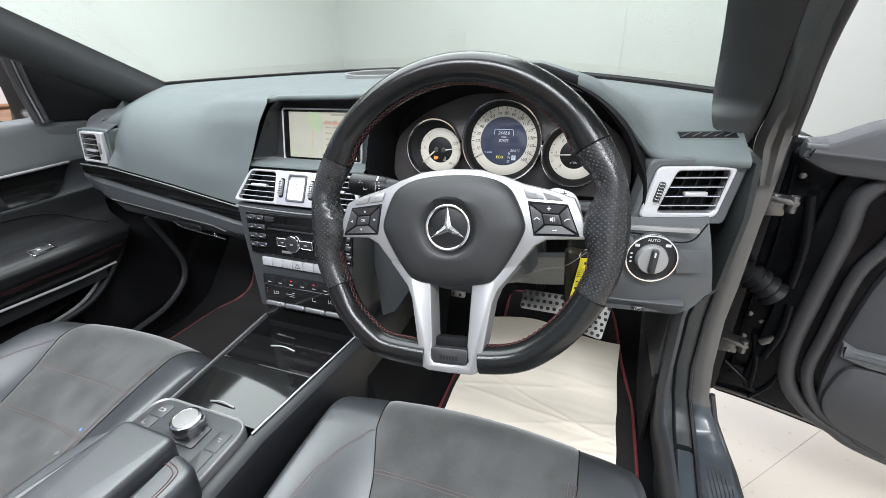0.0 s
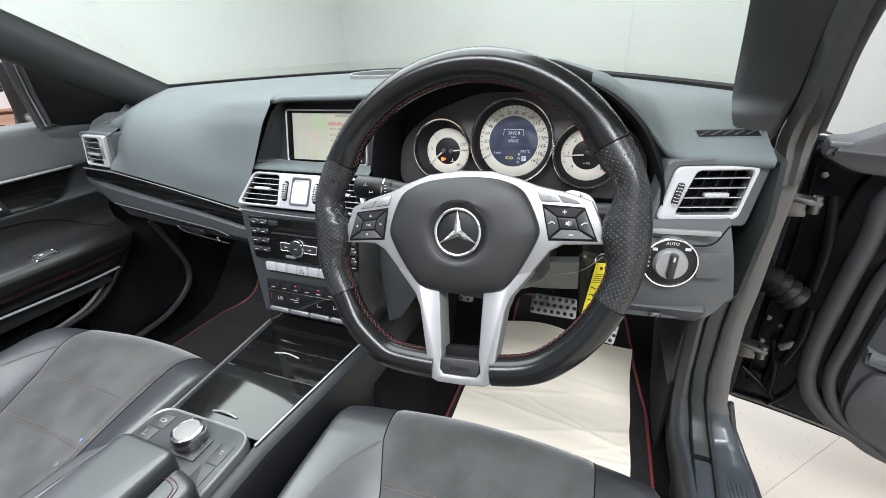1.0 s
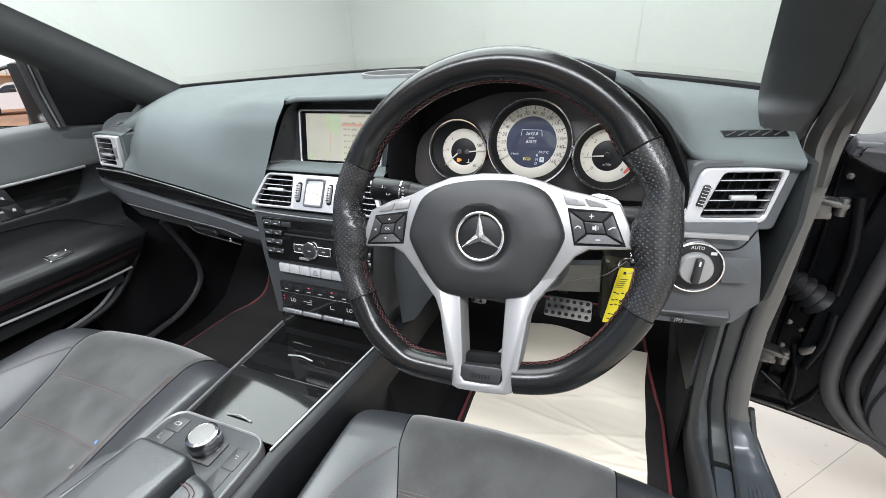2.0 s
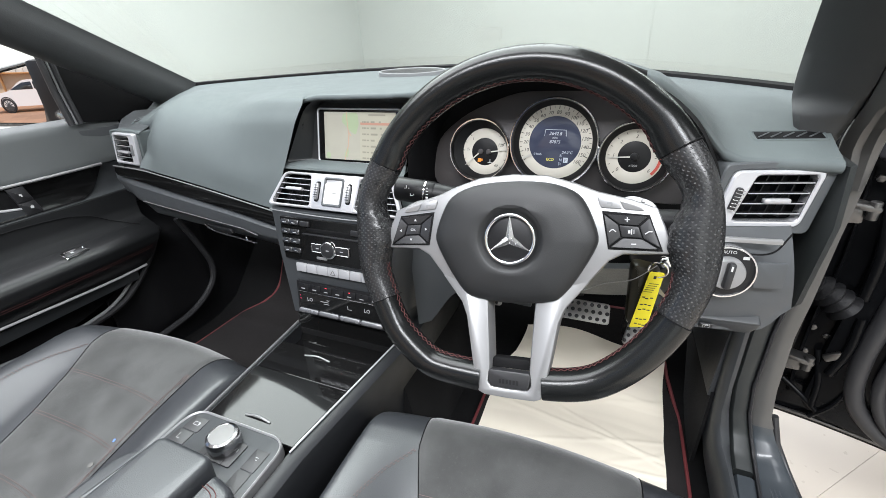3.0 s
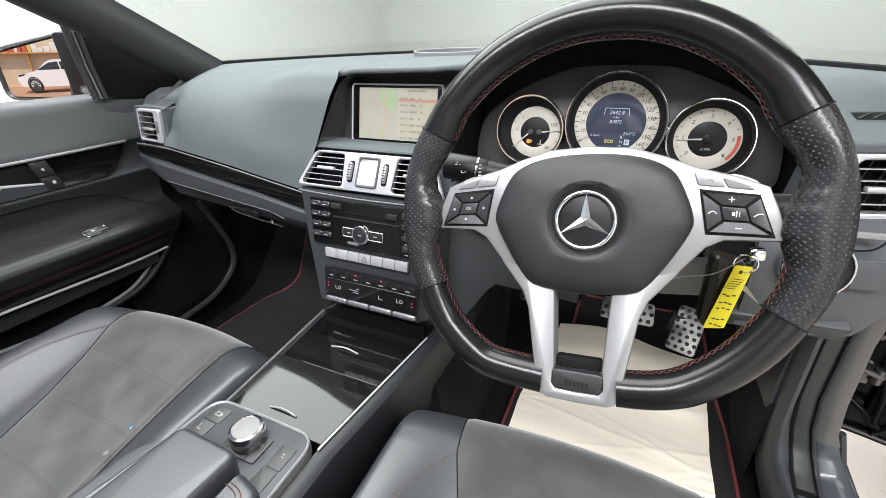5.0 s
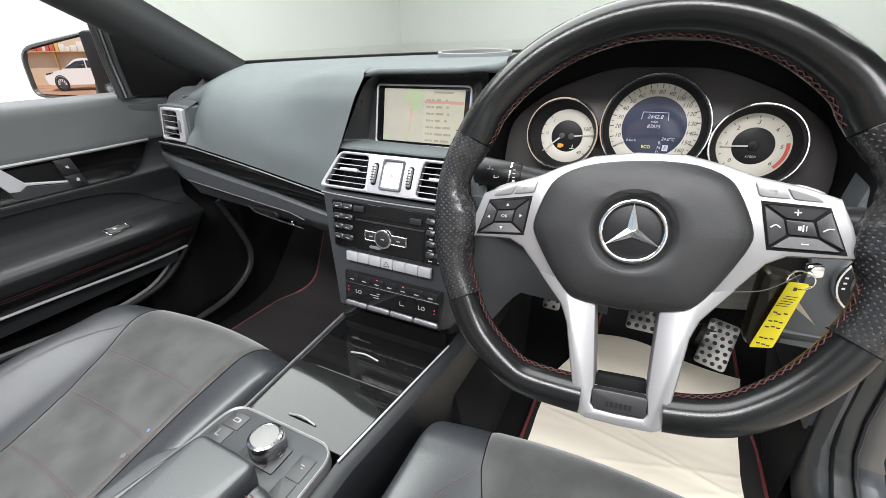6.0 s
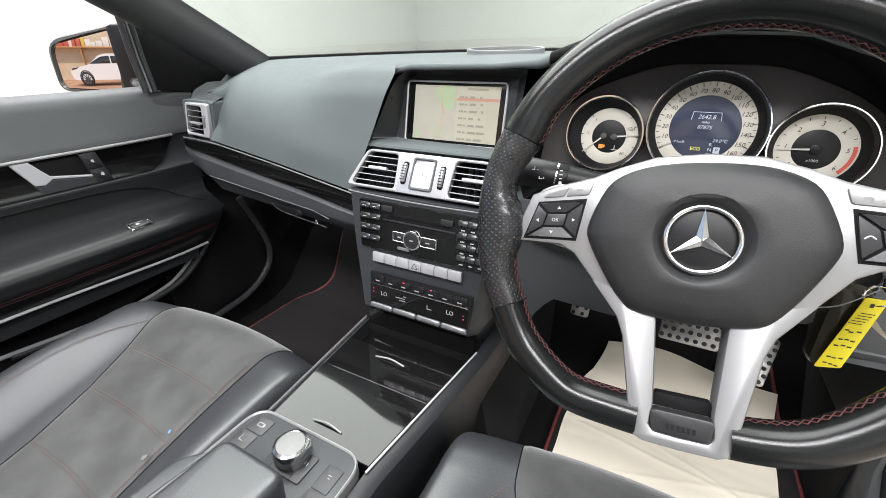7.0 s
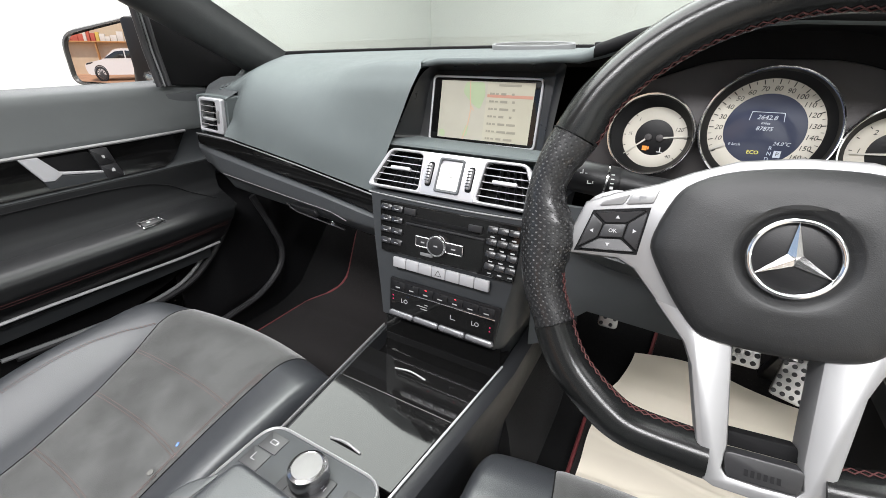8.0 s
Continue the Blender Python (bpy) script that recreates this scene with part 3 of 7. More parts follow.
def driver_lower():
    """The panel under the driver's vent, with the light switch."""
    bm = bmesh.new()

    def f(u, v):
        x = 0.545 + (0.124 + 0.024 * v) * u
        z = 0.8575 - (0.1415 - 0.034 * smooth(0.72, 1.0, u) ** 2) * v
        bulge = 0.012 * math.sin(math.pi * min(1, v * 1.05))
        return Vector((x, 0.197 + 0.030 * u * u - bulge - 0.018 * v, z))
    sheet(bm, f, 16, 18, 0.010)
    panel = part("switch_panel", bm, SWITCH_GREY, DASH, "dark grey panel around the light switch")
    bm = bmesh.new()
    tube(bm, curve([(0.545, 0.183, 0.840), (0.59, 0.183, 0.838), (0.615, 0.185, 0.831), (0.648, 0.193, 0.832), (0.664, 0.200, 0.856)], 6), 0.0012, 6)
    part("panel_joint", bm, MATT, panel)
    part("stowage_flap", one((0.104, 0.006, 0.006), face(0.603, 0.1865, 0.8475, 4, 7), 0.001), SILVER, panel, "narrow silver edge")
    m = face(0.601, 0.174, 0.808, 7, 6)
    bm = bmesh.new()
    lathe(bm, [(0.0345, -0.012), (0.0345, 0.001), (0.0335, 0.0025), (0.0318, 0.0025), (0.031, 0.0005)], m)
    ring = part("light_switch", bm, CHROME, DASH, "round light switch with a chrome ring")
    part("switch_face", disc(bmesh.new(), 0.0315, m @ pose(0, 0, 0.0005), 0.01, 0.001), BLACK, ring)
    bm = bmesh.new()
    lathe(bm, [(0.021, 0), (0.020, 0.008), (0.0185, 0.011), (0.0, 0.012)], m)
    part("knob", bm, SILVER, ring, "ribbed silver knob")
    part("knob_grip", one((0.009, 0.034, 0.012), m @ pose(0, 0, 0.013, 0, 0, -4), 0.003), BUTTON, ring, "black grip bar")
    part("mark", one((0.002, 0.006, 0.0005), m @ pose(0, 0.011, 0.0193, 0, 0, -4), 0), WHITE_INK, ring)
    part("word", letters("AUTO", 0.0056, m @ pose(0, 0.0262, 0.0009)), WHITE_INK, ring, "white lettering")
    for q in ((-0.020, 0.018, 0.006, 0.004), (0.019, 0.020, 0.007, 0.004), (-0.026, 0.006, 0.003, 0.002), (-0.026, 0.000, 0.003, 0.002), (-0.026, -0.006, 0.003, 0.002)):
        part("symbol", bars(bmesh.new(), [q], m @ pose(0, 0, 0.0008)), WHITE_INK, ring)
    bm = bmesh.new()
    plate(bm, rpoly(rect(0.034, 0.034), 0.003), face(0.651, 0.1835, 0.805, 5, 14), 0.003, 0.001)
    part("blank_cover", bm, SWITCH_GREY, panel, "square blanking cover")
    # parking brake shelf
    bm = bmesh.new()
    plate(bm, rpoly([(-0.070, -0.014), (0.052, -0.014), (0.060, 0.013), (-0.070, 0.013)], 0.008), face(0.602, 0.184, 0.722, -25, 5), 0.03, 0.004)
    shelf = part("lower_lip", bm, PANEL, DASH)
    part("brake_button", one((0.016, 0.009, 0.003), face(0.598, 0.180, 0.722, -25, 5), 0.001), BUTTON, shelf)
    bm = letters("(P)", 0.0095, face(0.598, 0.1775, 0.7225, -25, 5))
    part("brake_symbol", bm, WHITE_INK, shelf, "white parking brake symbol")
    # knee panel below the column
    bm = bmesh.new()

    def g(u, v):
        x = 0.135 + 0.43 * u
        return Vector((x, 0.205 + 0.17 * v - 0.02 * math.sin(math.pi * u), 0.80 - 0.145 * v - 0.015 * math.sin(math.pi * u)))
    sheet(bm, g, 20, 10, 0.008)
    knee = part("knee_panel", bm, HARD, DASH, "grey panel under the steering column")
    bm = bmesh.new()

    def cheek(u, v):
        x = 0.138 + 0.215 * u
        foot = interp(x, (0.138, 0.167, 0.196, 0.215, 0.353), (0.585, 0.600, 0.648, 0.674, 0.664))
        return Vector((x, 0.212 + 0.018 * v + 0.012 * u, 0.835 + (foot - 0.835) * v))
    sheet(bm, cheek, 16, 16, 0.006)
    part("cheek_panel", bm, HARD, DASH, "smooth grey panel beside the centre stack")
    bm = bmesh.new()
    rim_frame(bm, rpoly(rect(0.10, 0.04), 0.012), rpoly(rect(0.082, 0.024), 0.008), face(0.305, 0.232, 0.712, -5), 0.01, 0.002)
    part("knee_recess", bm, SWITCH_GREY, knee, "raised grey edge of a dark opening")
    part("knee_opening", plate(bmesh.new(), rpoly(rect(0.083, 0.025), 0.008), face(0.305, 0.2335, 0.712, -5), 0.006, 0.001), MATT, knee, "dark opening")
    bm = bmesh.new()
    box(bm, (1.38, 0.02, 0.42), pose(0, 0.66, 0.78, -20), 0.0)
    part("bulkhead", bm, MATT, DASH, "black lining ahead of the footwells")


driver_lower()


def speaker_grille():
    m = pose(-0.012, 0.575, 1.0245, 6, 0, 0)
    bm = bmesh.new()
    n = 48
    ell = [Vector((0.085 * math.cos(2 * math.pi * i / n), 0.040 * math.sin(2 * math.pi * i / n))) for i in range(n)]
    rim_frame(bm, ell, [p * 0.93 for p in ell], m @ pose(0, 0, 0.004), 0.02, 0.001)
    ring = part("speaker_ring", bm, EDGE_GREY, DASH, "thin pale grey ring")
    bm = bmesh.new()
    plate(bm, [p * 0.93 for p in ell], m @ pose(0, 0, 0.002), 0.02, 0.001, dome=0.002)
    part("speaker_grille", bm, BLACK, ring, "black perforated oval grille")
    # block for the dark start of the dial hood
    bm = bmesh.new()
    box(bm, (0.055, 0.03, 0.012), pose(0.10, 0.76, 1.026, 0, 0, -4), 0.004)
    part("hood_start", bm, BLACK, DASH, "small black block for the start of the dial hood")
    # wide demister joint along the top
    bm = bmesh.new()
    tube(bm, [Vector((x, back_y(x) - 0.085, back_z(x) + 0.0005 - 0.010 * smooth(0.2, 0.6, abs(x)))) for x in [0.10 + 0.52 * i / 30 for i in range(31)]], 0.0012, 6)
    part("top_joint", bm, MATT, DASH)


speaker_grille()


# ---- display in the middle of the dashboard ----
def display():
    ob = thing("infotainment_display", (0.02, 0.27, 0.89), "colour display showing a map and a list, set in the dashboard", "display screen")
    m = face(0.019, 0.273, 0.936, 12.2)
    bm = bmesh.new()
    rim_frame(bm, rpoly(rect(0.176, 0.098), 0.007), rpoly(rect(0.170, 0.092), 0.005), m, 0.012, 0.0012)
    part("bezel", bm, VENT_SILVER, ob, "thin chrome bezel")
    bm = bmesh.new()
    plate(bm, rpoly(rect(0.171, 0.093), 0.005), m @ pose(0, 0, -0.002), 0.008, 0.0005)
    part("glass_border", bm, PIANO, ob)
    z = m @ pose(0, 0, -0.0014)
    bm = bmesh.new()
    bars(bm, [(-0.0335, 0, 0.077, 0.084)], z)
    screen = part("map_area", bm, SCREEN_MAP, ob, "pale map with green fields and roads")
    bm = bmesh.new()
    bars(bm, [(0.041, 0, 0.072, 0.084)], z)
    part("list_area", bm, SCREEN_LIST, ob, "pale grey list")
    up = m @ pose(0, 0, -0.0011)
    bm = bmesh.new()
    bars(bm, [(0.041, 0.0225, 0.070, 0.0042)], up)
    part("selected_row", bm, SCREEN_SEL, screen)
    bm = bmesh.new()
    for k in range(7):
        y = 0.0255 - k * 0.0105
        bars(bm, [(0.0115, y, 0.0026, 0.0030), (0.0155, y, 0.0040, 0.0028), (0.0215, y, 0.0048, 0.0024), (0.0315 + 0.0015 * (k % 3), y, 0.008 + 0.003 * (k % 3), 0.0032), (0.046 + 0.002 * (k % 3), y, 0.0135 if k > 3 else 0.004, 0.0032)], m @ pose(0, 0, -0.0009))
    bars(bm, [(0.040, 0.0375, 0.034, 0.0028)], m @ pose(0, 0, -0.0009))
    part("list_text", bm, SCREEN_TEXT, screen, "rows of small grey text")
    bm = bmesh.new()
    for pts in ([(-0.0235, 0.042), (-0.0215, 0.022), (-0.0185, 0.002), (-0.0205, -0.018), (-0.0255, -0.034), (-0.0275, -0.042)], [(-0.0195, 0.008), (-0.014, 0.001)]):
        for a, b in zip(pts, pts[1:]):
            d = Vector(b) - Vector(a)
            c = (Vector(a) + Vector(b)) / 2
            bars(bm, [(0, 0, d.length + 0.001, 0.0018)], m @ pose(c.x, c.y, -0.0010, 0, 0, math.degrees(math.atan2(d.y, d.x))))
    part("map_roads", bm, SCREEN_ROAD, screen)
    for pts in ([(-0.017, 0.010), (-0.004, 0.002), (0.003, 0.022), (0.000, 0.041), (-0.030, 0.041), (-0.034, 0.026)], [(-0.030, -0.038), (-0.021, -0.038), (-0.019, -0.022), (-0.024, -0.020)], [(-0.069, -0.041), (-0.058, -0.041), (-0.060, -0.030), (-0.069, -0.030)]):
        bm = bmesh.new()
        loops(bm, [at(rpoly(pts, 0.005), 0)], m @ pose(0, 0, -0.00115), True)
        part("map_field", bm, SCREEN_GREEN, screen)
    # recess round the glass: from the padded edge in to the bezel
    inner = rpoly(rect(0.178, 0.100), 0.008, 6)
    inn = [m @ Vector((p.x, p.y, -0.004)) for p in inner]
    corner = [(-0.110, 0.222, 0.892), (0.137, 0.222, 0.889), (0.140, 0.252, 1.003), (-0.074, 0.268, 1.0015)]
    outer = rpoly([(c[0], c[2]) for c in corner], (0.012, 0.006, 0.006, 0.034), 6)
    out = [Vector((p.x, 0.222 + 0.40 * (p.y - 0.889), p.y)) for p in outer]
    mid = [a.lerp(b, 0.62) + Vector((0, 0.012, 0)) for a, b in zip(out, inn)]
    bm = bmesh.new()
    loops(bm, [out, mid, inn, [p + Vector((0, 0.03, 0)) for p in inn]], Matrix())
    part("recess", bm, RECESS, ob, "dark grey sloping recess")


def screen_material(name, color, emit):
    return material(name, color, 0.35, vary=0.06, vary_scale=40, emit=emit, rough_vary=0)


RECESS = material("satin_black_recess", (0.020, 0.021, 0.022), 0.30, grain=0.1, grain_scale=1500)
SCREEN_MAP = screen_material("lit_map", (0.31, 0.30, 0.25), 0.10)
SCREEN_LIST = screen_material("lit_list", (0.33, 0.315, 0.25), 0.11)
SCREEN_SEL = screen_material("lit_selection", (0.36, 0.19, 0.14), 0.15)
SCREEN_TEXT = screen_material("lit_grey_text", (0.22, 0.21, 0.17), 0.08)
SCREEN_ROAD = screen_material("lit_roads", (0.40, 0.27, 0.20), 0.11)
SCREEN_GREEN = screen_material("lit_fields", (0.27, 0.33, 0.21), 0.11)
display()


# ---- instruments ----
def instruments():
    ob = thing("instrument_cluster", (0.356, 0.36, 0.86), "three cream dials with chrome rings under the dashboard hood", "instrument cluster")
    arch = curve([(0.148, 0.850), (0.149, 0.905), (0.160, 0.957), (0.194, 0.998), (0.248, 1.029), (0.30, 1.043), (0.36, 1.047),
                  (0.43, 1.044), (0.495, 1.019), (0.543, 0.978), (0.570, 0.932), (0.583, 0.900), (0.587, 0.850)], 6)
    cx, cz = 0.362, 0.90

    def ring(y, s, dz=0.0, sag=0.0):
        return [(cx + (p.x - cx) * s, y + sag * (p.y - cz), cz + (p.y - cz) * s + dz) for p in arch]
    bm = bmesh.new()
    loops(bm, [ring(0.29, 1.030, 0.003), ring(0.240, 1.018, 0.002), ring(0.220, 1.009), ring(0.209, 0.995), ring(0.213, 0.978), ring(0.25, 0.955), ring(0.300, 0.930), ring(0.304, 0.60)], Matrix(), cyclic=False)
    part("hood", bm, MATT, ob, "black hood lining")
    bm = bmesh.new()
    sheet(bm, lambda u, v: TOP((0.178 + 0.300 * u + 0.085) / 0.79, 0.21 * v) + Vector((0, -0.0025, 0.0022)), 40, 16)
    part("hood_cap", bm, MATT, ob, "black cap along the lip of the hood")
    m = face(0.3665, 0.2680, 0.9390, 10) @ Matrix.Scale(0.945, 4)
    bm = bmesh.new()
    plate(bm, rpoly([(-0.215, -0.085), (0.215, -0.085), (0.208, 0.0), (0.150, 0.046), (0.065, 0.079), (-0.065, 0.079), (-0.150, 0.046), (-0.208, 0.0)], 0.03), m @ pose(0, 0, -0.0195), 0.01, 0.002)
    part("panel", bm, DIAL_PANEL, ob, "dark brown-grey dial panel")
    dials = []
    for name, x, y, r, cream, hole in (("fuel_dial", -0.1215, -0.0165, 0.0524, 0.0393, 0.0228), ("speed_dial", 0.0, 0.0, 0.0694, 0.0582, 0.0407), ("rev_dial", 0.1205, -0.0165, 0.0530, 0.0412, 0.0230)):
        d = m @ pose(x, y, 0.0)
        rim_d = d
        if name == "fuel_dial":
            d = m @ pose(x + 0.005, y - 0.003, 0.0)
        bm = bmesh.new()
        lathe(bm, [(r - 0.0002, -0.0205), (r, 0.004), (r - 0.0008, 0.0058), (r - 0.0022, 0.0058), (r - 0.003, 0.004)], rim_d, 64)
        rim = part(name, bm, CHROME, ob, "round dial with a chrome ring")
        bm = bmesh.new()
        lathe(bm, [(r - 0.0028, 0.0045), (r - 0.004, -0.006)], rim_d, 64)
        loops(bm, [[rim_d @ Vector(((r - 0.004) * math.cos(a), (r - 0.004) * math.sin(a), -0.006)) for a in [2 * math.pi * k / 64 for k in range(64)]], [d @ Vector(((cream - 0.0005) * math.cos(a), (cream - 0.0005) * math.sin(a), -0.0165)) for a in [2 * math.pi * k / 64 for k in range(64)]]], Matrix())
        part("funnel", bm, BLACK, rim)
        bm = bmesh.new()
        lathe(bm, [(cream, -0.0165), (cream - 0.001, -0.016), (hole + 0.001, -0.016), (hole, -0.0165)], d, 64)
        part("scale_ring", bm, CREAM, rim, "cream scale ring")
        part("centre", disc(bmesh.new(), hole + 0.0005, d @ pose(0, 0, -0.0162), 0.006, 0.0003, 56), LCD if x == 0 else BLACK, rim)
        dials.append((rim, d, cream, hole))

    def polar(deg, r):
        return r * math.cos(radians(deg)), r * math.sin(radians(deg))

    def ticks(dial, a0, a1, count, r0, r1, w, mat):
        bm = bmesh.new()
        for k in range(count):
            a = a0 + (a1 - a0) * k / (count - 1)
            x, y = polar(a, (r0 + r1) / 2)
            bars(bm, [(0, 0, r1 - r0, w)], dial[1] @ pose(x, y, -0.0157, 0, 0, a))
        part("scale_marks", bm, mat, dial[0])

    def pointer(dial, deg, r0, r1, w=0.0014, cx=0, cy=0):
        bm = bmesh.new()
        loops(bm, [[(r0, -w, z), (r1, -w * 0.35, z), (r1, w * 0.35, z), (r0, w, z)] for z in (-0.0150, -0.0138)], dial[1] @ pose(cx, cy, 0, 0, 0, deg), True, True)
        part("pointer", bm, POINTER, dial[0], "slim pale pointer")

    fuel, speed, rev = dials
    a0, a1 = 212, -38                      # 0 to 160
    ticks(speed, a0, a1, 33, 0.0534, 0.0568, 0.0007, INK)
    ticks(speed, a0, a1, 17, 0.0519, 0.0571, 0.0011, INK)
    for k in range(1, 17):
        a = a0 + (a1 - a0) * k / 16
        x, y = polar(a, 0.0468)
        part("numeral", letters(str(k * 10), 0.0080, speed[1] @ pose(x, y, -0.0157), shear=0.2), INK, speed[0])
    pointer(speed, 209, 0.0407, 0.0582, 0.0022)
    d = speed[1]
    part("readout", letters("2642.8", 0.0074, d @ pose(0, 0.0140, -0.0160), shear=0.2), LCD_INK, speed[0], "lit white characters")
    part("readout", letters("miles", 0.0044, d @ pose(0, 0.0076, -0.0160), shear=0.2), LCD_INK, speed[0])
    part("readout", letters("87875", 0.0068, d @ pose(0, 0.0010, -0.0160), shear=0.2), LCD_INK, speed[0])
    part("readout", letters("24.0°C", 0.0060, d @ pose(0.021, -0.0150, -0.0160), shear=0.2), LCD_INK, speed[0])
    part("readout", letters("0 km/h", 0.0046, d @ pose(-0.026, -0.0190, -0.0160), shear=0.2), LCD_INK, speed[0])
    part("readout", letters("ECO", 0.0062, d @ pose(-0.005, -0.0270, -0.0160)), LCD_ECO, speed[0], "lit yellow characters")
    for text, x, y in (("R", 0.0115, -0.0205), ("N", 0.0115, -0.0270), ("D", 0.0105, -0.0335)):
        part("readout", letters(text, 0.0062, d @ pose(x, y, -0.0160)), LCD_DIM, speed[0])
    bm = bmesh.new()
    bars(bm, [(0.0195, -0.0270, 0.0072, 0.0080)], d @ pose(0, 0, -0.0161))
    part("gear_box", bm, LCD_INK, speed[0])
    part("readout", letters("P", 0.0068, d @ pose(0.0195, -0.0272, -0.0158)), INK, speed[0])
    bm = bmesh.new()
    for a, b in (((-0.0172, 0.010), (-0.0160, 0.0200)), ((-0.0160, 0.0200), (0.0160, 0.0200)), ((0.0160, 0.0200), (0.0172, 0.010))):
        c, e = (Vector(a) + Vector(b)) / 2, Vector(b) - Vector(a)
        bars(bm, [(0, 0, e.length, 0.0007)], d @ pose(c.x, c.y, -0.0160, 0, 0, math.degrees(math.atan2(e.y, e.x))))
    part("readout_frame", bm, LCD_INK, speed[0])
    # revolutions
    a0, a1 = 222, -42
    ticks(rev, a0, a1, 13, 0.0352, 0.0382, 0.0009, INK)
    for k in range(7):
        a = a0 + (a1 - a0) * k / 6
        x, y = polar(a, 0.0300)
        part("numeral", letters(str(k), 0.0076, rev[1] @ pose(x, y, -0.0157), shear=0.2), INK, rev[0])
    bm = bmesh.new()
    for k in range(14):
        x, y = polar(8 - k * 3.8, 0.0366)
        bars(bm, [(0, 0, 0.0042, 0.0024)], rev[1] @ pose(x, y, -0.0156, 0, 0, 8 - k * 3.8))
    part("red_band", bm, RED_BAND, rev[0], "red end of the scale")
    pointer(rev, 184, -0.004, 0.037)
    part("hub", disc(bmesh.new(), 0.006, rev[1] @ pose(0, 0, -0.0130), 0.003, 0.001), BLACK, rev[0])
    part("dial_text", letters("x1000", 0.0048, rev[1] @ pose(0.0, -0.0135, -0.0160)), WHITE_INK, rev[0])
    # fuel and coolant
    for deg, cx2, r in ((222, -0.007, 0.036), (8, 0.007, 0.034)):
        pointer(fuel, deg, -0.002, r, 0.0013, cx2, 0)
        part("hub", disc(bmesh.new(), 0.0045, fuel[1] @ pose(cx2, 0, -0.0128), 0.003, 0.001), DIAL_PANEL, fuel[0])
    for text, x, y in (("1", -0.0215, 0.0215), ("½", -0.030, 0.003), ("120", 0.0275, 0.012), ("40", 0.0205, -0.023)):
        part("numeral", letters(text, 0.0068, fuel[1] @ pose(x, y, -0.0157), shear=0.2), INK, fuel[0])
    bm = bmesh.new()
    for k, a in enumerate((222, 200, 178, 156, 134, 46, 24, 2, -20, -42)):
        x, y = polar(a, 0.0375)
        bars(bm, [(0, 0, 0.0035, 0.0009)], fuel[1] @ pose(x, y, -0.0156, 0, 0, a))
    part("scale_marks", bm, INK, fuel[0])
    bm = bmesh.new()
    bars(bm, [(-0.009, -0.0145, 0.006, 0.006), (-0.0045, -0.0140, 0.002, 0.004)], fuel[1] @ pose(0, 0, -0.0160))
    part("warning_lamp", bm, AMBER, fuel[0], "lit amber fuel symbol")
    bm = bmesh.new()
    bars(bm, [(0.010, -0.0150, 0.0012, 0.006), (0.010, -0.0180, 0.008, 0.001)], fuel[1] @ pose(0, 0, -0.0160))
    part("coolant_symbol", bm, WHITE_INK, fuel[0])


DIAL_PANEL = material("dark_brown_grey_plastic", (0.055, 0.050, 0.050), 0.55, grain=0.3, grain_scale=1500)
POINTER = material("pale_pointer", (0.55, 0.53, 0.48), 0.5)
LCD_DIM = material("dim_lit_characters", (0.35, 0.40, 0.48), 0.5, emit=0.3, vary=0.0)
instruments()


# ---- steering wheel ----
W = face(0.37, 0.0, 0.90, 20.6) @ pose(0, 0, 0, 0, 0, 6) @ pose(-0.0025, -0.001, -0.0145)


def rim_point(deg):
    """The middle line of the rim in the wheel's plane, flat at the foot."""
    a = radians(deg)
    d = deg % 360
    r = 0.1695 + 0.0050 * smooth(204, 222, d) * smooth(254, 238, d) - 0.0015 * smooth(284, 300, d) * smooth(345, 325, d)
    x, y = 0.001 + r * math.cos(a), 0.0065 + r * math.sin(a)
    flat = -0.1540
    if y < flat + 0.018:
        over = flat + 0.018 - y
        y = flat + 0.018 - 0.018 * (1 - math.exp(-over / 0.018))
    return Vector((x, y, 0))


def rim_piece(a0, a1, n, wide, mat, name, ob, label, seg=18):
    rings = []
    for k in range(n + 1):
        a = a0 + (a1 - a0) * k / n
        p = rim_point(a)
        t = (rim_point(a + 0.5) - rim_point(a - 0.5)).normalized()
        o = Vector((t.y, -t.x, 0))
        w, thick, shift = wide(a)
        rings.append([p + o * (shift + w * math.cos(q)) + Vector((0, 0, thick * math.sin(q))) for q in (2 * math.pi * j / seg for j in range(seg))])
    bm = loops(bmesh.new(), rings, W, True, True)
    uv = bm.loops.layers.uv.new("span")
    bm.verts.ensure_lookup_table()
    bm.verts.index_update()
    for f in bm.faces:
        wrap = {lp.vert.index % seg for lp in f.loops}
        for lp in f.loops:
            k, j = divmod(lp.vert.index, seg)
            if j == 0 and seg - 1 in wrap:
                j = seg
            lp[uv].uv = (radians(abs(a1 - a0)) * 0.1685 * k / n, 0.118 * j / seg)
    return part(name, bm, mat, ob, label)


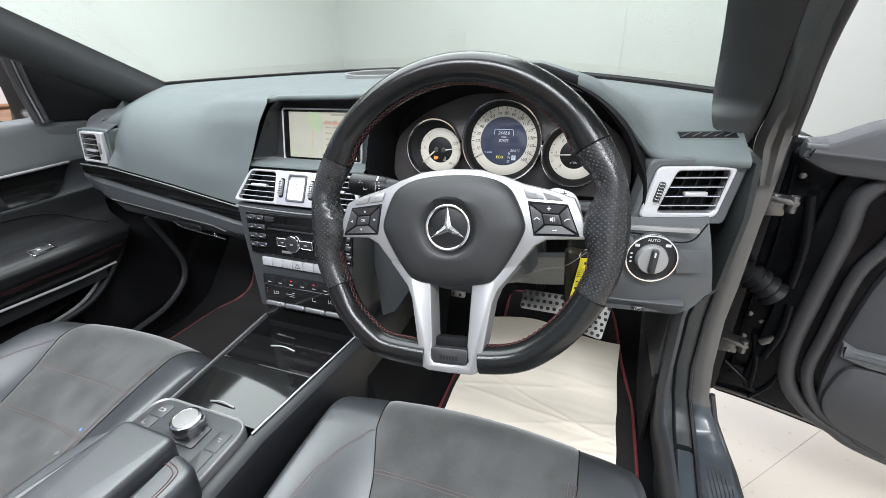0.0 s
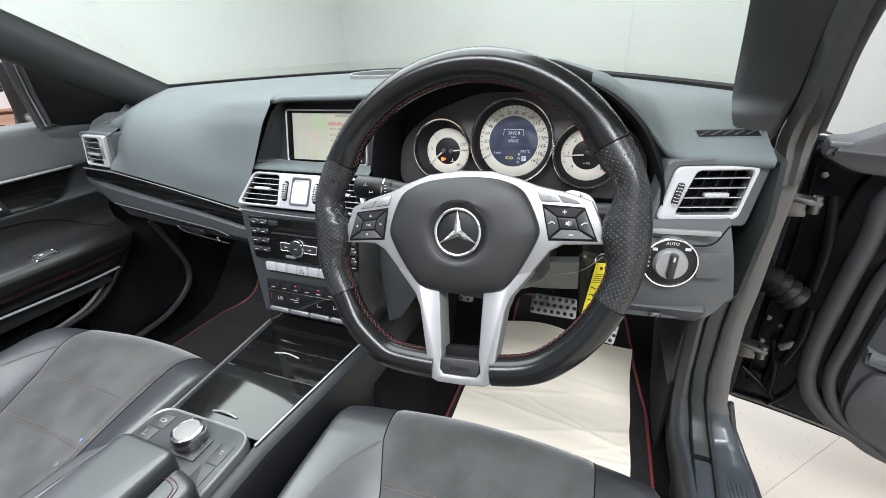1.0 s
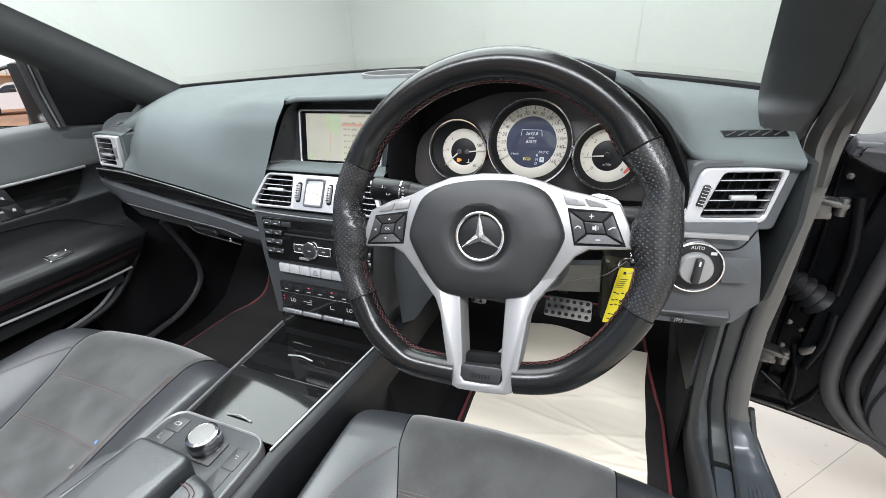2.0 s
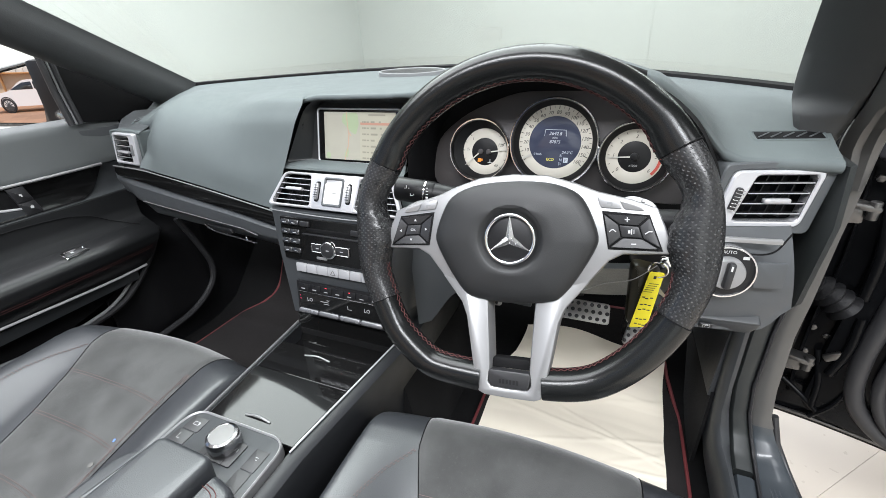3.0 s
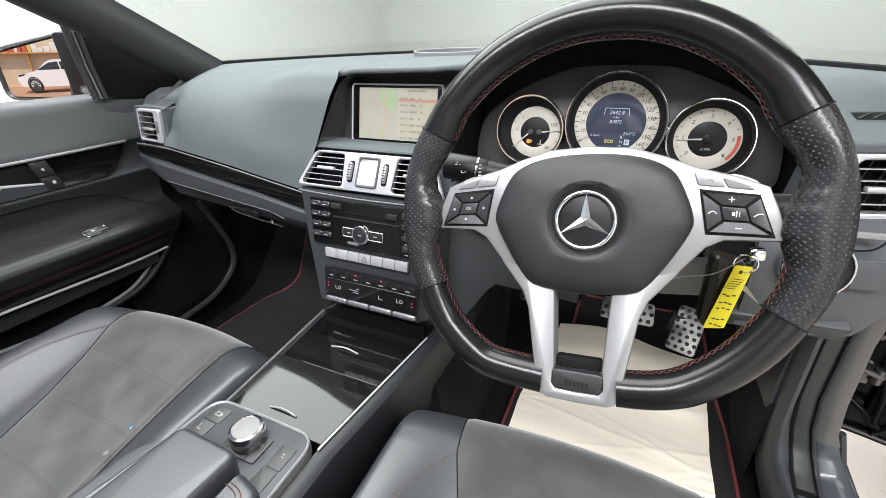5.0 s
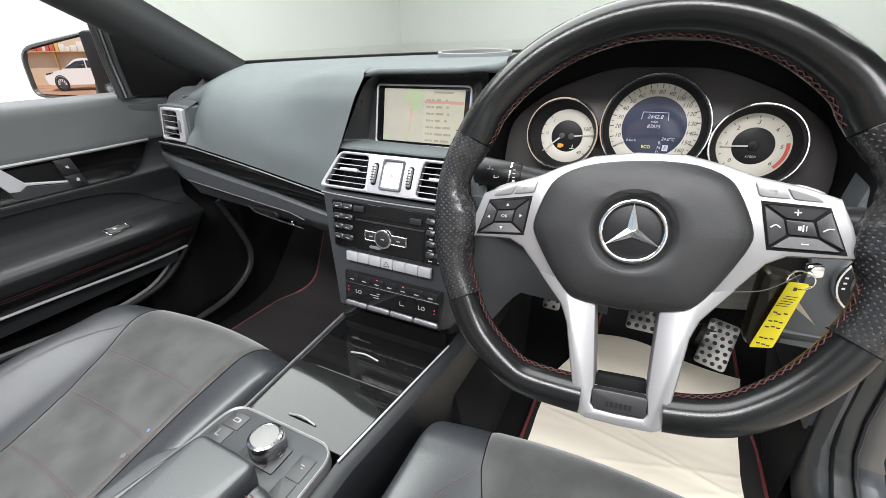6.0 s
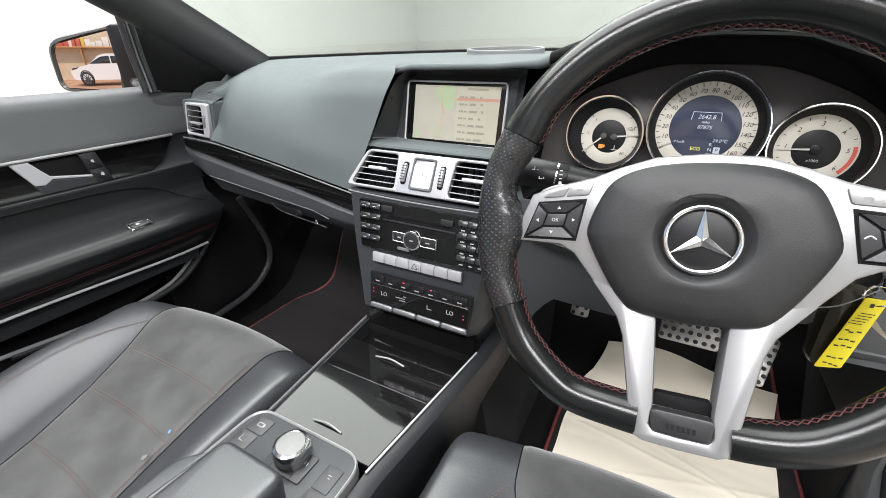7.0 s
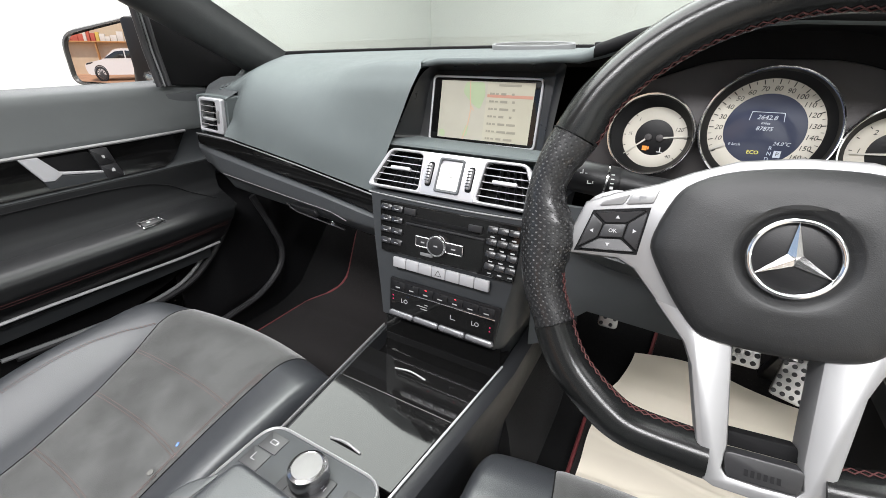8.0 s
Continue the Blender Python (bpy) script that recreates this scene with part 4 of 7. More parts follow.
def steering_wheel():
    ob = thing("steering_wheel", (0.37, 0.05, 0.88), "flat-bottomed black leather steering wheel with silver spokes and red stitching", "steering wheel")

    def inner_edge(c):
        """Radius of the rim's inner side: thumb rest, hollow, bridge to the arm."""
        knots = ((-28, 0.1530), (-20, 0.1530), (-14, 0.1510), (-8.5, 0.1450), (-5, 0.1408), (1, 0.1415), (5, 0.1465), (9, 0.1530), (13, 0.1562), (17, 0.1545), (22, 0.1505), (27, 0.1480), (31, 0.1482), (38, 0.1515))
        for (a, p), (b, q) in zip(knots, knots[1:]):
            if c <= b:
                return p + (q - p) * smooth(a, b, c)
        return 0.1515

    def upper(a):
        inner = inner_edge(min(a, 180 - a))
        return (0.1858 - inner) / 2, 0.0185, (0.1858 + inner) / 2 - 0.1695

    def grip(a):
        c = a if a < 90 else 180 - a                       # same on both sides
        s = smooth(-30, -14, c) * smooth(28, 16, c)
        inner, outer = inner_edge(c), 0.1858 + 0.0008 * s
        return (outer - inner) / 2, 0.0186 + 0.0012 * s, (outer + inner) / 2 - 0.1695

    def lower(a):
        return 0.0166, 0.0180, 0.0012
    rim_piece(27, 153, 90, upper, RIM, "upper_rim", ob, "smooth black leather upper rim")
    rim_piece(153.4, 207.6, 64, grip, GRIP, "grip", ob, "perforated black leather grip")
    rim_piece(-27.6, 26.6, 64, grip, GRIP, "grip", ob, "perforated black leather grip")
    rim_piece(208, 259.0, 36, lower, RIM, "lower_rim", ob, "smooth black leather lower rim")
    rim_piece(281.0, 332, 36, lower, RIM, "lower_rim", ob, "smooth black leather lower rim")
    # red crossed stitching on the inner side
    for name, lo, hi, step in (("upper_stitching", 30, 150, 2.6), ("left_stitching", 194, 256, 2.6), ("right_stitching", 284, 346, 2.6)):
        bm = bmesh.new()
        a, k = lo, 0
        while a < hi:
            fn = upper if 27 < a < 153 else (grip if (a < 208 or a > 332) else lower)
            for first, second in ((-0.02, 0.30), (0.30, -0.02)):
                ends = []
                for b, th in ((a, first), (a + step, second)):
                    p = rim_point(b)
                    t = (rim_point(b + 0.5) - rim_point(b - 0.5)).normalized()
                    o = Vector((t.y, -t.x, 0))
                    w, thick, shift = fn(b if b < 332 else b - 360)
                    q = math.pi - th
                    ends.append(W @ (p + o * (shift + 1.02 * w * math.cos(q)) + Vector((0, 0, 1.02 * thick * math.sin(q)))))
                tube(bm, ends, 0.00045, 5)
            a += step
            k += 1
        part(name, bm, DARK_RED, ob, "red crossed stitching")
    for a in (27, 153.2, 207.8, -27.8):
        bm = bmesh.new()
        p = rim_point(a)
        t = (rim_point(a + 0.5) - rim_point(a - 0.5)).normalized()
        o = Vector((t.y, -t.x, 0))
        tube(bm, [W @ (p + o * (0.0172 * math.cos(q) - 0.0004) + Vector((0, 0, 0.0188 * math.sin(q)))) for q in (2 * math.pi * j / 24 for j in range(24))], 0.0005, 5, closed=True)
        part("rim_seam", bm, MATT, ob)
    # silver carrier, arms and legs
    half = [(0.0, 0.066), (0.035, 0.0635), (0.062, 0.055), (0.082, 0.0465), (0.112, 0.0385), (0.134, 0.030), (0.1415, 0.012), (0.1485, -0.0125), (0.106, -0.0135), (0.094, -0.020), (0.0745, -0.044), (0.060, -0.050), (0.0, -0.055)]
    out = [Vector(p) for p in half] + [Vector((-x, y)) for x, y in reversed(half[1:-1])]
    part("spoke_carrier", plate(bmesh.new(), out, W @ pose(0, 0, 0.004), 0.018, 0.004), SILVER, ob, "satin silver spoke carrier")
    half = [(0.0, -0.1625), (0.026, -0.1618), (0.0325, -0.1590), (0.0362, -0.152), (0.0425, -0.118), (0.0485, -0.084), (0.0545, -0.069), (0.0765, -0.0415)]
    mid = [(0.050, -0.042), (0.028, -0.056), (0.0245, -0.066), (0.0205, -0.131), (0.0222, -0.147), (0.0190, -0.1512), (0.0, -0.1520)]
    foot = W @ pose(0, -0.045, 0.0040, -5.5) @ pose(0, 0.045, 0)      # rises towards the rim
    half, mid = ([(x, y - 0.004 * smooth(-0.10, -0.145, y)) for x, y in side] for side in (half, mid))
    leg = [Vector(p) for p in half + mid] + [Vector((-x, y)) for x, y in reversed(mid[:-1])] + [Vector((-x, y)) for x, y in reversed(half[1:])]
    part("lower_spoke", plate(bmesh.new(), leg, foot, 0.028, 0.003), SILVER, ob, "satin silver forked lower spoke")
    part("badge_plate", plate(bmesh.new(), rpoly([(-0.0205, -0.1550), (0.0205, -0.1550), (0.0225, -0.1375), (-0.0225, -0.1375)], 0.005), foot @ pose(0, 0, 0.0012), 0.012, 0.001), BUTTON, ob, "dark grey plate between the lower spokes")
    bm = bmesh.new()
    bars(bm, [(-0.009 + 0.0036 * k, -0.1485, 0.0022, 0.0045) for k in range(6)], foot @ pose(0, 0, 0.0016))
    part("raised_mark", bm, BLACK, ob)
    part("spoke_web", plate(bmesh.new(), rpoly([(-0.022, -0.138), (0.022, -0.138), (0.020, -0.127), (-0.020, -0.127)], 0.002), foot @ pose(0, 0, -0.012), 0.012, 0.001), MATT, ob)
    # airbag cover
    pad = [(0.0, 0.0595), (0.040, 0.0565), (0.064, 0.0465), (0.0735, 0.034), (0.085, 0.004), (0.0825, -0.008), (0.067, -0.036), (0.053, -0.056), (0.043, -0.0635), (0.0, -0.0685)]
    poly = rpoly([Vector(p) for p in pad] + [Vector((-x, y)) for x, y in reversed(pad[1:-1])], 0.02, 4)
    # the cover's face, with a round hollow for the badge
    rings = []
    n = len(poly)
    for s, z in ((1.0, -0.02), (1.0, 0.004), (0.985, 0.0085), (0.95, 0.0115), (0.85, 0.0145), (0.70, 0.0165), (0.55, 0.0175)):
        rings.append([(p.x * s, p.y * s - (1 - s) * 0.002, z) for p in poly])
    ang = [math.atan2(p.y, p.x) for p in poly]
    for r, z in ((0.0345, 0.0180), (0.0325, 0.0170), (0.0290, 0.0122), (0.0262, 0.0110)):
        rings.append([(r * math.cos(a), r * math.sin(a), z) for a in ang])
    part("airbag_cover", loops(bmesh.new(), rings, W, True, True), HARD_PAD, ob, "grained dark grey airbag cover")
    bm = bmesh.new()
    circle = [(0.0245 * math.cos(2 * math.pi * i / 64), 0.0245 * math.sin(2 * math.pi * i / 64), 0.0155) for i in range(64)]
    tube(bm, [W @ Vector(p) for p in circle], 0.0019, 10, closed=True)
    badge = part("badge", bm, CHROME, ob, "round chrome badge")
    for k in range(3):
        bm = bmesh.new()
        m = W @ pose(0, 0, 0.0150, 0, 0, 90 + 120 * k)
        tip, w = 0.0238, 0.0042
        v = [bm.verts.new(m @ Vector(p)) for p in ((tip, 0, 0), (w * 0.5, -w, 0), (-0.001, 0, 0), (w * 0.5, w, 0), (0.001, 0, 0.0030), (tip, 0, 0.0008))]
        for f in ((0, 1, 4, 5), (1, 2, 4), (2, 3, 4), (3, 0, 5, 4), (0, 3, 2, 1)):
            bm.faces.new([v[i] for i in f])
        part("badge_point", bm, BADGE, badge, "tapered chrome point")
    part("badge_ground", disc(bmesh.new(), 0.0235, W @ pose(0, 0, 0.0135), 0.003, 0.0003), BLACK, badge)
    # switch pads on the arms
    for s in (-1, 1):
        q = [Vector((s * 0.0935, -0.0075)), Vector((s * 0.1375, -0.0085)), Vector((s * 0.1265, 0.0225)), Vector((s * 0.0875, 0.0265))]

        def p(u, v, q=q):
            a, b = q[0] + (q[1] - q[0]) * u, q[3] + (q[2] - q[3]) * u
            return a + (b - a) * v
        bm = bmesh.new()
        plate(bm, [p(-0.03, -0.04), p(1.03, -0.04), p(1.03, 1.04), p(-0.03, 1.04)], W @ pose(0, 0, 0.0046), 0.004, 0.0004)
        base = part("switch_pad", bm, MATT, ob, "black block of thumb switches")
        key_shapes = [[(0.30, 0.34), (0.70, 0.34), (0.70, 0.66), (0.30, 0.66)], [(0.02, 0.02), (0.96, 0.02), (0.69, 0.30), (0.31, 0.30)], [(0.02, 0.98), (0.31, 0.70), (0.69, 0.70), (0.96, 0.98)],
                [(0.0, 0.06), (0.27, 0.33), (0.27, 0.67), (0.0, 0.94)], [(1.0, 0.06), (1.0, 0.94), (0.73, 0.67), (0.73, 0.33)]]
        for key in key_shapes:
            poly = rpoly([p(*c) for c in key], 0.0010, 3)
            part("key", plate(bmesh.new(), poly, W @ pose(0, 0, 0.0062), 0.003, 0.0006), BUTTON, base)
        marks = bmesh.new()
        top = W @ pose(0, 0, 0.0064)
        if s < 0:
            for u, v, rot in ((0.5, 0.83, 0), (0.5, 0.17, 180), (0.13, 0.5, 270), (0.87, 0.5, 90)):
                c = p(u, v)
                loops(marks, [[(-0.0016, -0.001, 0), (0.0016, -0.001, 0), (0, 0.0016, 0)]], top @ pose(c.x, c.y, 0, 0, 0, rot), True)
            c = p(0.5, 0.5)
            part("word", letters("OK", 0.0042, top @ pose(c.x, c.y, 0)), GREY_MARK, base)
        else:
            c, d = p(0.5, 0.85), p(0.5, 0.15)
            bars(marks, [(c.x, c.y, 0.0044, 0.0009), (c.x, c.y, 0.0009, 0.0044), (d.x, d.y, 0.0044, 0.0009)], top)
            for u in (0.13, 0.87):
                c = p(u, 0.5)
                tube(marks, curve([top @ Vector((c.x - 0.003, c.y - 0.001, 0)), top @ Vector((c.x, c.y + 0.001, 0)), top @ Vector((c.x + 0.003, c.y - 0.001 + 0.002 * (u > 0.5), 0))], 4), 0.0006, 5)
            c = p(0.5, 0.5)
            bars(marks, [(c.x - 0.001, c.y, 0.002, 0.003), (c.x + 0.001, c.y, 0.001, 0.005), (c.x + 0.003, c.y, 0.0006, 0.004)], top)
        part("marks", marks, GREY_MARK, base, "pale grey symbols")
        # long silver key above
        key = rpoly([(s * 0.0812, 0.0420), (s * 0.0998, 0.0382), (s * 0.1042, 0.0292), (s * 0.0848, 0.0310)], 0.002, 3)
        part("silver_key", plate(bmesh.new(), key, W @ pose(0, 0, 0.0054), 0.003, 0.0008), SILVER, ob, "silver key")
        bm = bmesh.new()
        bars(bm, [(s * 0.0925, 0.0352, 0.0045, 0.0016), (s * 0.0945, 0.0340, 0.0016, 0.0030)], W @ pose(0, 0, 0.0056))
        part("key_symbol", bm, EDGE_GREY, ob)
        key = rpoly([(s * 0.1012, 0.0376), (s * 0.1190, 0.0330), (s * 0.1235, 0.0272), (s * 0.1058, 0.0290)], 0.002, 3)
        part("silver_key", plate(bmesh.new(), key, W @ pose(0, 0, 0.0054), 0.003, 0.0008), SILVER, ob, "silver key")
        # gear paddle behind
        key = rpoly([(s * 0.085, 0.030), (s * 0.112, 0.044), (s * 0.134, 0.036), (s * 0.142, 0.014), (s * 0.10, 0.010)], 0.008, 4)
        pad = part("paddle", plate(bmesh.new(), key, W @ pose(0, 0, -0.022), 0.004, 0.001), SILVER, ob, "silver shift paddle")
        bm = bmesh.new()
        bars(bm, [(s * 0.122, 0.036, 0.006, 0.001)] + ([(s * 0.122, 0.036, 0.001, 0.006)] if s > 0 else []), W @ pose(0, 0, -0.0215))
        part("mark", bm, INK, pad)
    bm = bmesh.new()
    lathe(bm, [(0.050, -0.004), (0.050, -0.03), (0.048, -0.05), (0.046, -0.06)], W)
    part("hub", bm, BLACK, ob, "black hub behind the cover")


BADGE = material("soft_chrome", (0.72, 0.72, 0.72), 0.24, metal=1.0, vary=0.04)
GREY_MARK = material("pale_grey_symbols", (0.42, 0.42, 0.43), 0.6)
HARD_PAD = material("grained_airbag_plastic", (0.0125, 0.013, 0.0135), 0.5, grain=0.22, grain_scale=900, cells=True, vary=0.08)
steering_wheel()


def steering_column():
    ob = thing("steering_column", (0.37, 0.25, 0.78), "grey steering column shroud with black stalks", "steering column")
    c = W @ pose(0, 0, 0, 0, 0, -6)
    bm = bmesh.new()
    rings = []
    for z, w, h, dy in ((-0.052, 0.062, 0.058, -0.004), (-0.07, 0.070, 0.066, -0.006), (-0.16, 0.078, 0.070, -0.012), (-0.27, 0.080, 0.066, -0.01)):
        rings.append([(p.x, p.y + dy, z) for p in rpoly(rect(2 * w, 2 * h), 0.035, 6)])
    part("shroud", loops(bm, rings, c, True, True), HARD, ob, "dark grey shroud")
    # stalk on the inner side, with a ribbed end
    a, b = Vector((0.193, 0.088, 0.911)), Vector((0.325, 0.112, 0.893))
    d = (b - a).normalized()
    bm = bmesh.new()
    tube(bm, [a, a + d * 0.002, a + d * 0.004, a + d * 0.050, a + d * 0.052], [0.011, 0.0145, 0.0155, 0.0158, 0.0150], 20)
    stalk = part("stalk", bm, BLACK, ob, "black stalk with white wiper symbols")
    part("stalk_ring", tube(bmesh.new(), [a + d * 0.0395, a + d * 0.0412], 0.0166, 32), CHROME, stalk)
    bm = bmesh.new()
    tube(bm, [a + d * 0.050, a + d * 0.075, b], [0.0150, 0.0135, 0.016], 16)
    part("stalk_arm", bm, BLACK, stalk)
    s = face(0.0, 0.0, 0.0, 20, 10)
    for off, rows in ((0.018, [(0, 0.002, 0.003, 0.0008), (0.001, 0.004, 0.0008, 0.003), (0.004, 0.002, 0.002, 0.0007), (0.008, -0.007, 0.004, 0.0008), (0.011, -0.006, 0.0008, 0.002), (0.0065, -0.0055, 0.0008, 0.002)]), (0.046, [(0, 0.006, 0.003, 0.001), (0, 0.002, 0.003, 0.001), (0, -0.002, 0.003, 0.001), (0, -0.006, 0.003, 0.0025)])):
        p = a + d * off
        bm = bmesh.new()
        bars(bm, rows, Matrix.Translation(p) @ s @ pose(0, 0, 0.0163))
        part("symbols", bm, WHITE_INK, stalk)
    # short stalk on the door side
    bm = bmesh.new()
    tube(bm, [(0.44, 0.115, 0.885), (0.50, 0.105, 0.893), (0.552, 0.098, 0.897), (0.556, 0.098, 0.897)], [0.016, 0.013, 0.0145, 0.012], 16)
    part("stalk", bm, BLACK, ob, "short black stalk")
    # ignition lock
    bm = bmesh.new()
    lathe(bm, [(0.027, -0.01), (0.027, 0.003), (0.024, 0.006), (0.020, 0.004), (0.012, 0.003), (0.0, 0.003)], face(0.515, 0.172, 0.822, -8))
    part("ignition_lock", bm, BLACK, ob, "black ignition lock")


steering_column()


# ---- centre stack ----
def centre_stack():
    ob = thing("centre_stack", (0.012, 0.2, 0.59), "centre stack with silver vents, radio keys and climate panel", "centre stack")
    # body that tapers downwards, with its two cheeks
    bm = bmesh.new()
    rings = []
    for z, l, r, y in ((0.822, -0.121, 0.146, 0.168), (0.74, -0.112, 0.136, 0.157), (0.66, -0.100, 0.122, 0.147), (0.622, -0.095, 0.117, 0.142), (0.614, -0.094, 0.116, 0.150), (0.606, -0.093, 0.115, 0.185), (0.575, -0.090, 0.112, 0.190)):
        rings.append([(l - 0.012, y + 0.16, z), (l - 0.004, y + 0.012, z), (l + 0.006, y, z), (r - 0.006, y, z), (r + 0.004, y + 0.012, z), (r + 0.014, y + 0.16, z)])
    part("body", loops(bm, rings, Matrix(), True, True), PANEL, ob, "dark grey tapered body")
    part("round_cap", disc(bmesh.new(), 0.0105, face(0.150, 0.2165, 0.733, -5), 0.004, 0.001, 24), SWITCH_GREY, ob, "round grey cap")
    # dark bed behind the vents up to the display
    bm = bmesh.new()
    loops(bm, [[(-0.140, 0.222, 0.806), (0.160, 0.222, 0.806)], [(-0.136, 0.228, 0.830), (0.158, 0.228, 0.830)], [(-0.128, 0.242, 0.872), (0.140, 0.242, 0.872)], [(-0.128, 0.213, 0.886), (0.140, 0.213, 0.886)], [(-0.126, 0.214, 0.890), (0.138, 0.214, 0.888)], [(-0.126, 0.222, 0.8935), (0.138, 0.222, 0.8905)], [(-0.126, 0.26, 0.8935), (0.138, 0.26, 0.8905)]], Matrix(), cyclic=False)
    part("vent_bed", bm, SOFT, ob)
    # silver vent panel
    m = face(0.012, 0.1865, 0.856, 28.8)
    out = [(-0.140, -0.030), (0.140, -0.030), (0.111, 0.033), (-0.111, 0.033)]
    vl = [(-0.1305, -0.0255), (-0.0470, -0.0255), (-0.0510, 0.0285), (-0.1060, 0.0285)]
    vr = [(0.0470, -0.0255), (0.1305, -0.0255), (0.1060, 0.0285), (0.0510, 0.0285)]
    n = 5
    for name, o, i in (("vent_frame", [out[0], (-0.042, -0.030), (-0.046, 0.033), out[3]], vl), ("vent_frame", [(0.042, -0.030), out[1], out[2], (0.046, 0.033)], vr)):
        r_out = (0.010, 0.001, 0.001, 0.012) if i is vl else (0.001, 0.010, 0.012, 0.001)
        part(name, rim_frame(bmesh.new(), rpoly(o, r_out), rpoly(i, 0.006), m, 0.010, 0.0018), KEY_SILVER, ob, "satin silver vent frame")
        louvre_vent(ob, i, m, 5, tab=(0.5, 0.52, 0.42), posts=4, bent=0.0)
    bm = bmesh.new()
    plate(bm, [Vector(p) for p in ((-0.0425, -0.030), (0.0425, -0.030), (0.0465, 0.033), (-0.0465, 0.033))], m @ pose(0, 0, -0.0008), 0.010, 0.0015)
    mid = part("clock_panel", bm, KEY_SILVER, ob, "satin silver panel")
    clock = part("clock", rim_frame(bmesh.new(), rpoly(rect(0.040, 0.050, 0, 0.002), 0.004), rpoly(rect(0.033, 0.043, 0, 0.002), 0.003), m @ pose(0, 0, 0.0022), 0.006, 0.001), HARD, ob, "square analogue clock")
    part("clock_face", plate(bmesh.new(), rpoly(rect(0.034, 0.036, 0, -0.001), 0.003), m @ pose(0, 0, 0.0012), 0.003, 0.0004), CLOCK_FACE, clock, "pale silver clock face")
    bm = bmesh.new()
    bars(bm, [(0, 0.006, 0.0007, 0.012), (0.005, 0.0, 0.010, 0.0007)], m @ pose(0, 0, 0.0018))
    bars(bm, [(0.013 * math.cos(radians(30 * k)), 0.013 * math.sin(radians(30 * k)), 0.0007, 0.0007) for k in range(12)], m @ pose(0, 0, 0.0016))
    part("clock_pointers", bm, INK, clock)
    for s in (-1, 1):
        slot = part("wheel_slot", plate(bmesh.new(), rpoly(rect(0.010, 0.036, s * 0.0325, 0.001), 0.0045), m @ pose(0, 0, 0.0002), 0.006, 0.0008), MATT, ob)
        part("thumb_wheel", one((0.007, 0.030, 0.010), m @ pose(s * 0.0325, 0.001, 0.0), 0.003), SILVER, slot, "ribbed silver thumb wheel")
        bm = bmesh.new()
        for k in range(6):
            box(bm, (0.0072, 0.0012, 0.0012), m @ pose(s * 0.0325, 0.001 + (k - 2.5) * 0.0042, 0.005), 0.0003, 1)
        part("ribs", bm, BLACK, slot)
    bm = bmesh.new()
    tube(bm, [m @ Vector((x, -0.0385 - 0.004 * (1 - (x / 0.145) ** 2), -0.001)) for x in [-0.132 + 0.27 * k / 24 for k in range(25)]], 0.0012, 6)
    part("bright_line", bm, SILVER, ob)
    # radio
    s = face(0.0160, 0.1555, 0.763, 7.4) @ Matrix.Diagonal((1.02, 1.02, 1, 1))
    bm = bmesh.new()
    plate(bm, rpoly([(-0.104, -0.028), (0.112, -0.028), (0.116, 0.050), (-0.107, 0.050)], 0.003), s @ pose(0, 0, 0.0015), 0.006, 0.001)
    part("radio_panel", bm, PIANO, ob, "black radio panel", True)
    bm = bmesh.new()
    plate(bm, rpoly([(-0.057, -0.026), (0.066, -0.026), (0.066, 0.021), (-0.057, 0.021)], 0.002), s @ pose(0, 0, 0.0024), 0.004, 0.0004)
    gloss = part("gloss_panel", bm, PIANO, ob, "gloss black radio panel", True)
    bm = bmesh.new()
    plate(bm, rpoly(rect(0.110, 0.006, 0.004, 0.031), 0.001), s @ pose(0, 0, 0.0018), 0.004, 0.0003)
    part("disc_slot", bm, MATT, ob, "narrow disc slot")
    part("slot_shelf", one((0.125, 0.0022, 0.004), s @ pose(0.004, 0.0232, 0.003), 0.0006), BUTTON, ob)
    for k in range(4):
        for j in range(2):
            part("radio_key", one((0.0193, 0.0092, 0.006), s @ pose(-0.094 + 0.0195 * j, 0.0412 - 0.0172 * k, 0.002, -24), 0.0018), RADIO_KEY, ob)
            part("key_line", one((0.007, 0.0009, 0.0004), s @ pose(-0.094 + 0.0195 * j, 0.0410 - 0.0172 * k, 0.0053, -24), 0), GREY_INK, ob)
        for j in range(3):
            part("radio_key", one((0.0148, 0.0090, 0.006), s @ pose(0.077 + 0.0150 * j, 0.0392 - 0.0172 * k, 0.002, -24), 0.0018), RADIO_KEY, ob)
            part("key_line", one((0.0060, 0.0016, 0.0004), s @ pose(0.077 + 0.0150 * j, 0.0294 - 0.0172 * k, 0.0018), 0), PALE_INK, ob)
    for x, y in ((-0.052, 0.041), (0.052, 0.036)):
        part("radio_key", one((0.020, 0.009, 0.004), s @ pose(x, y, 0.003), 0.001), BUTTON, ob)
    knob_at = s @ pose(-0.004, 0.0, 0.0024)
    for x, w in ((-0.024, 0.026), (0.026, 0.030)):
        part("key_frame", rim_frame(bmesh.new(), rpoly(rect(w, 0.0165, x, 0), 0.002), rpoly(rect(w - 0.004, 0.0125, x, 0), 0.0015), knob_at @ pose(0, 0, 0.003), 0.003, 0.0006), BRIGHT, gloss, "chrome key frame")
        part("key", plate(bmesh.new(), rpoly(rect(w - 0.004, 0.0125, x, 0), 0.0015), knob_at @ pose(0, 0, 0.0024), 0.002, 0.0004), BUTTON, gloss)
    bm = bmesh.new()
    lathe(bm, [(0.0158, 0.0), (0.0158, 0.0055), (0.0150, 0.0068), (0.0126, 0.0068)], knob_at)
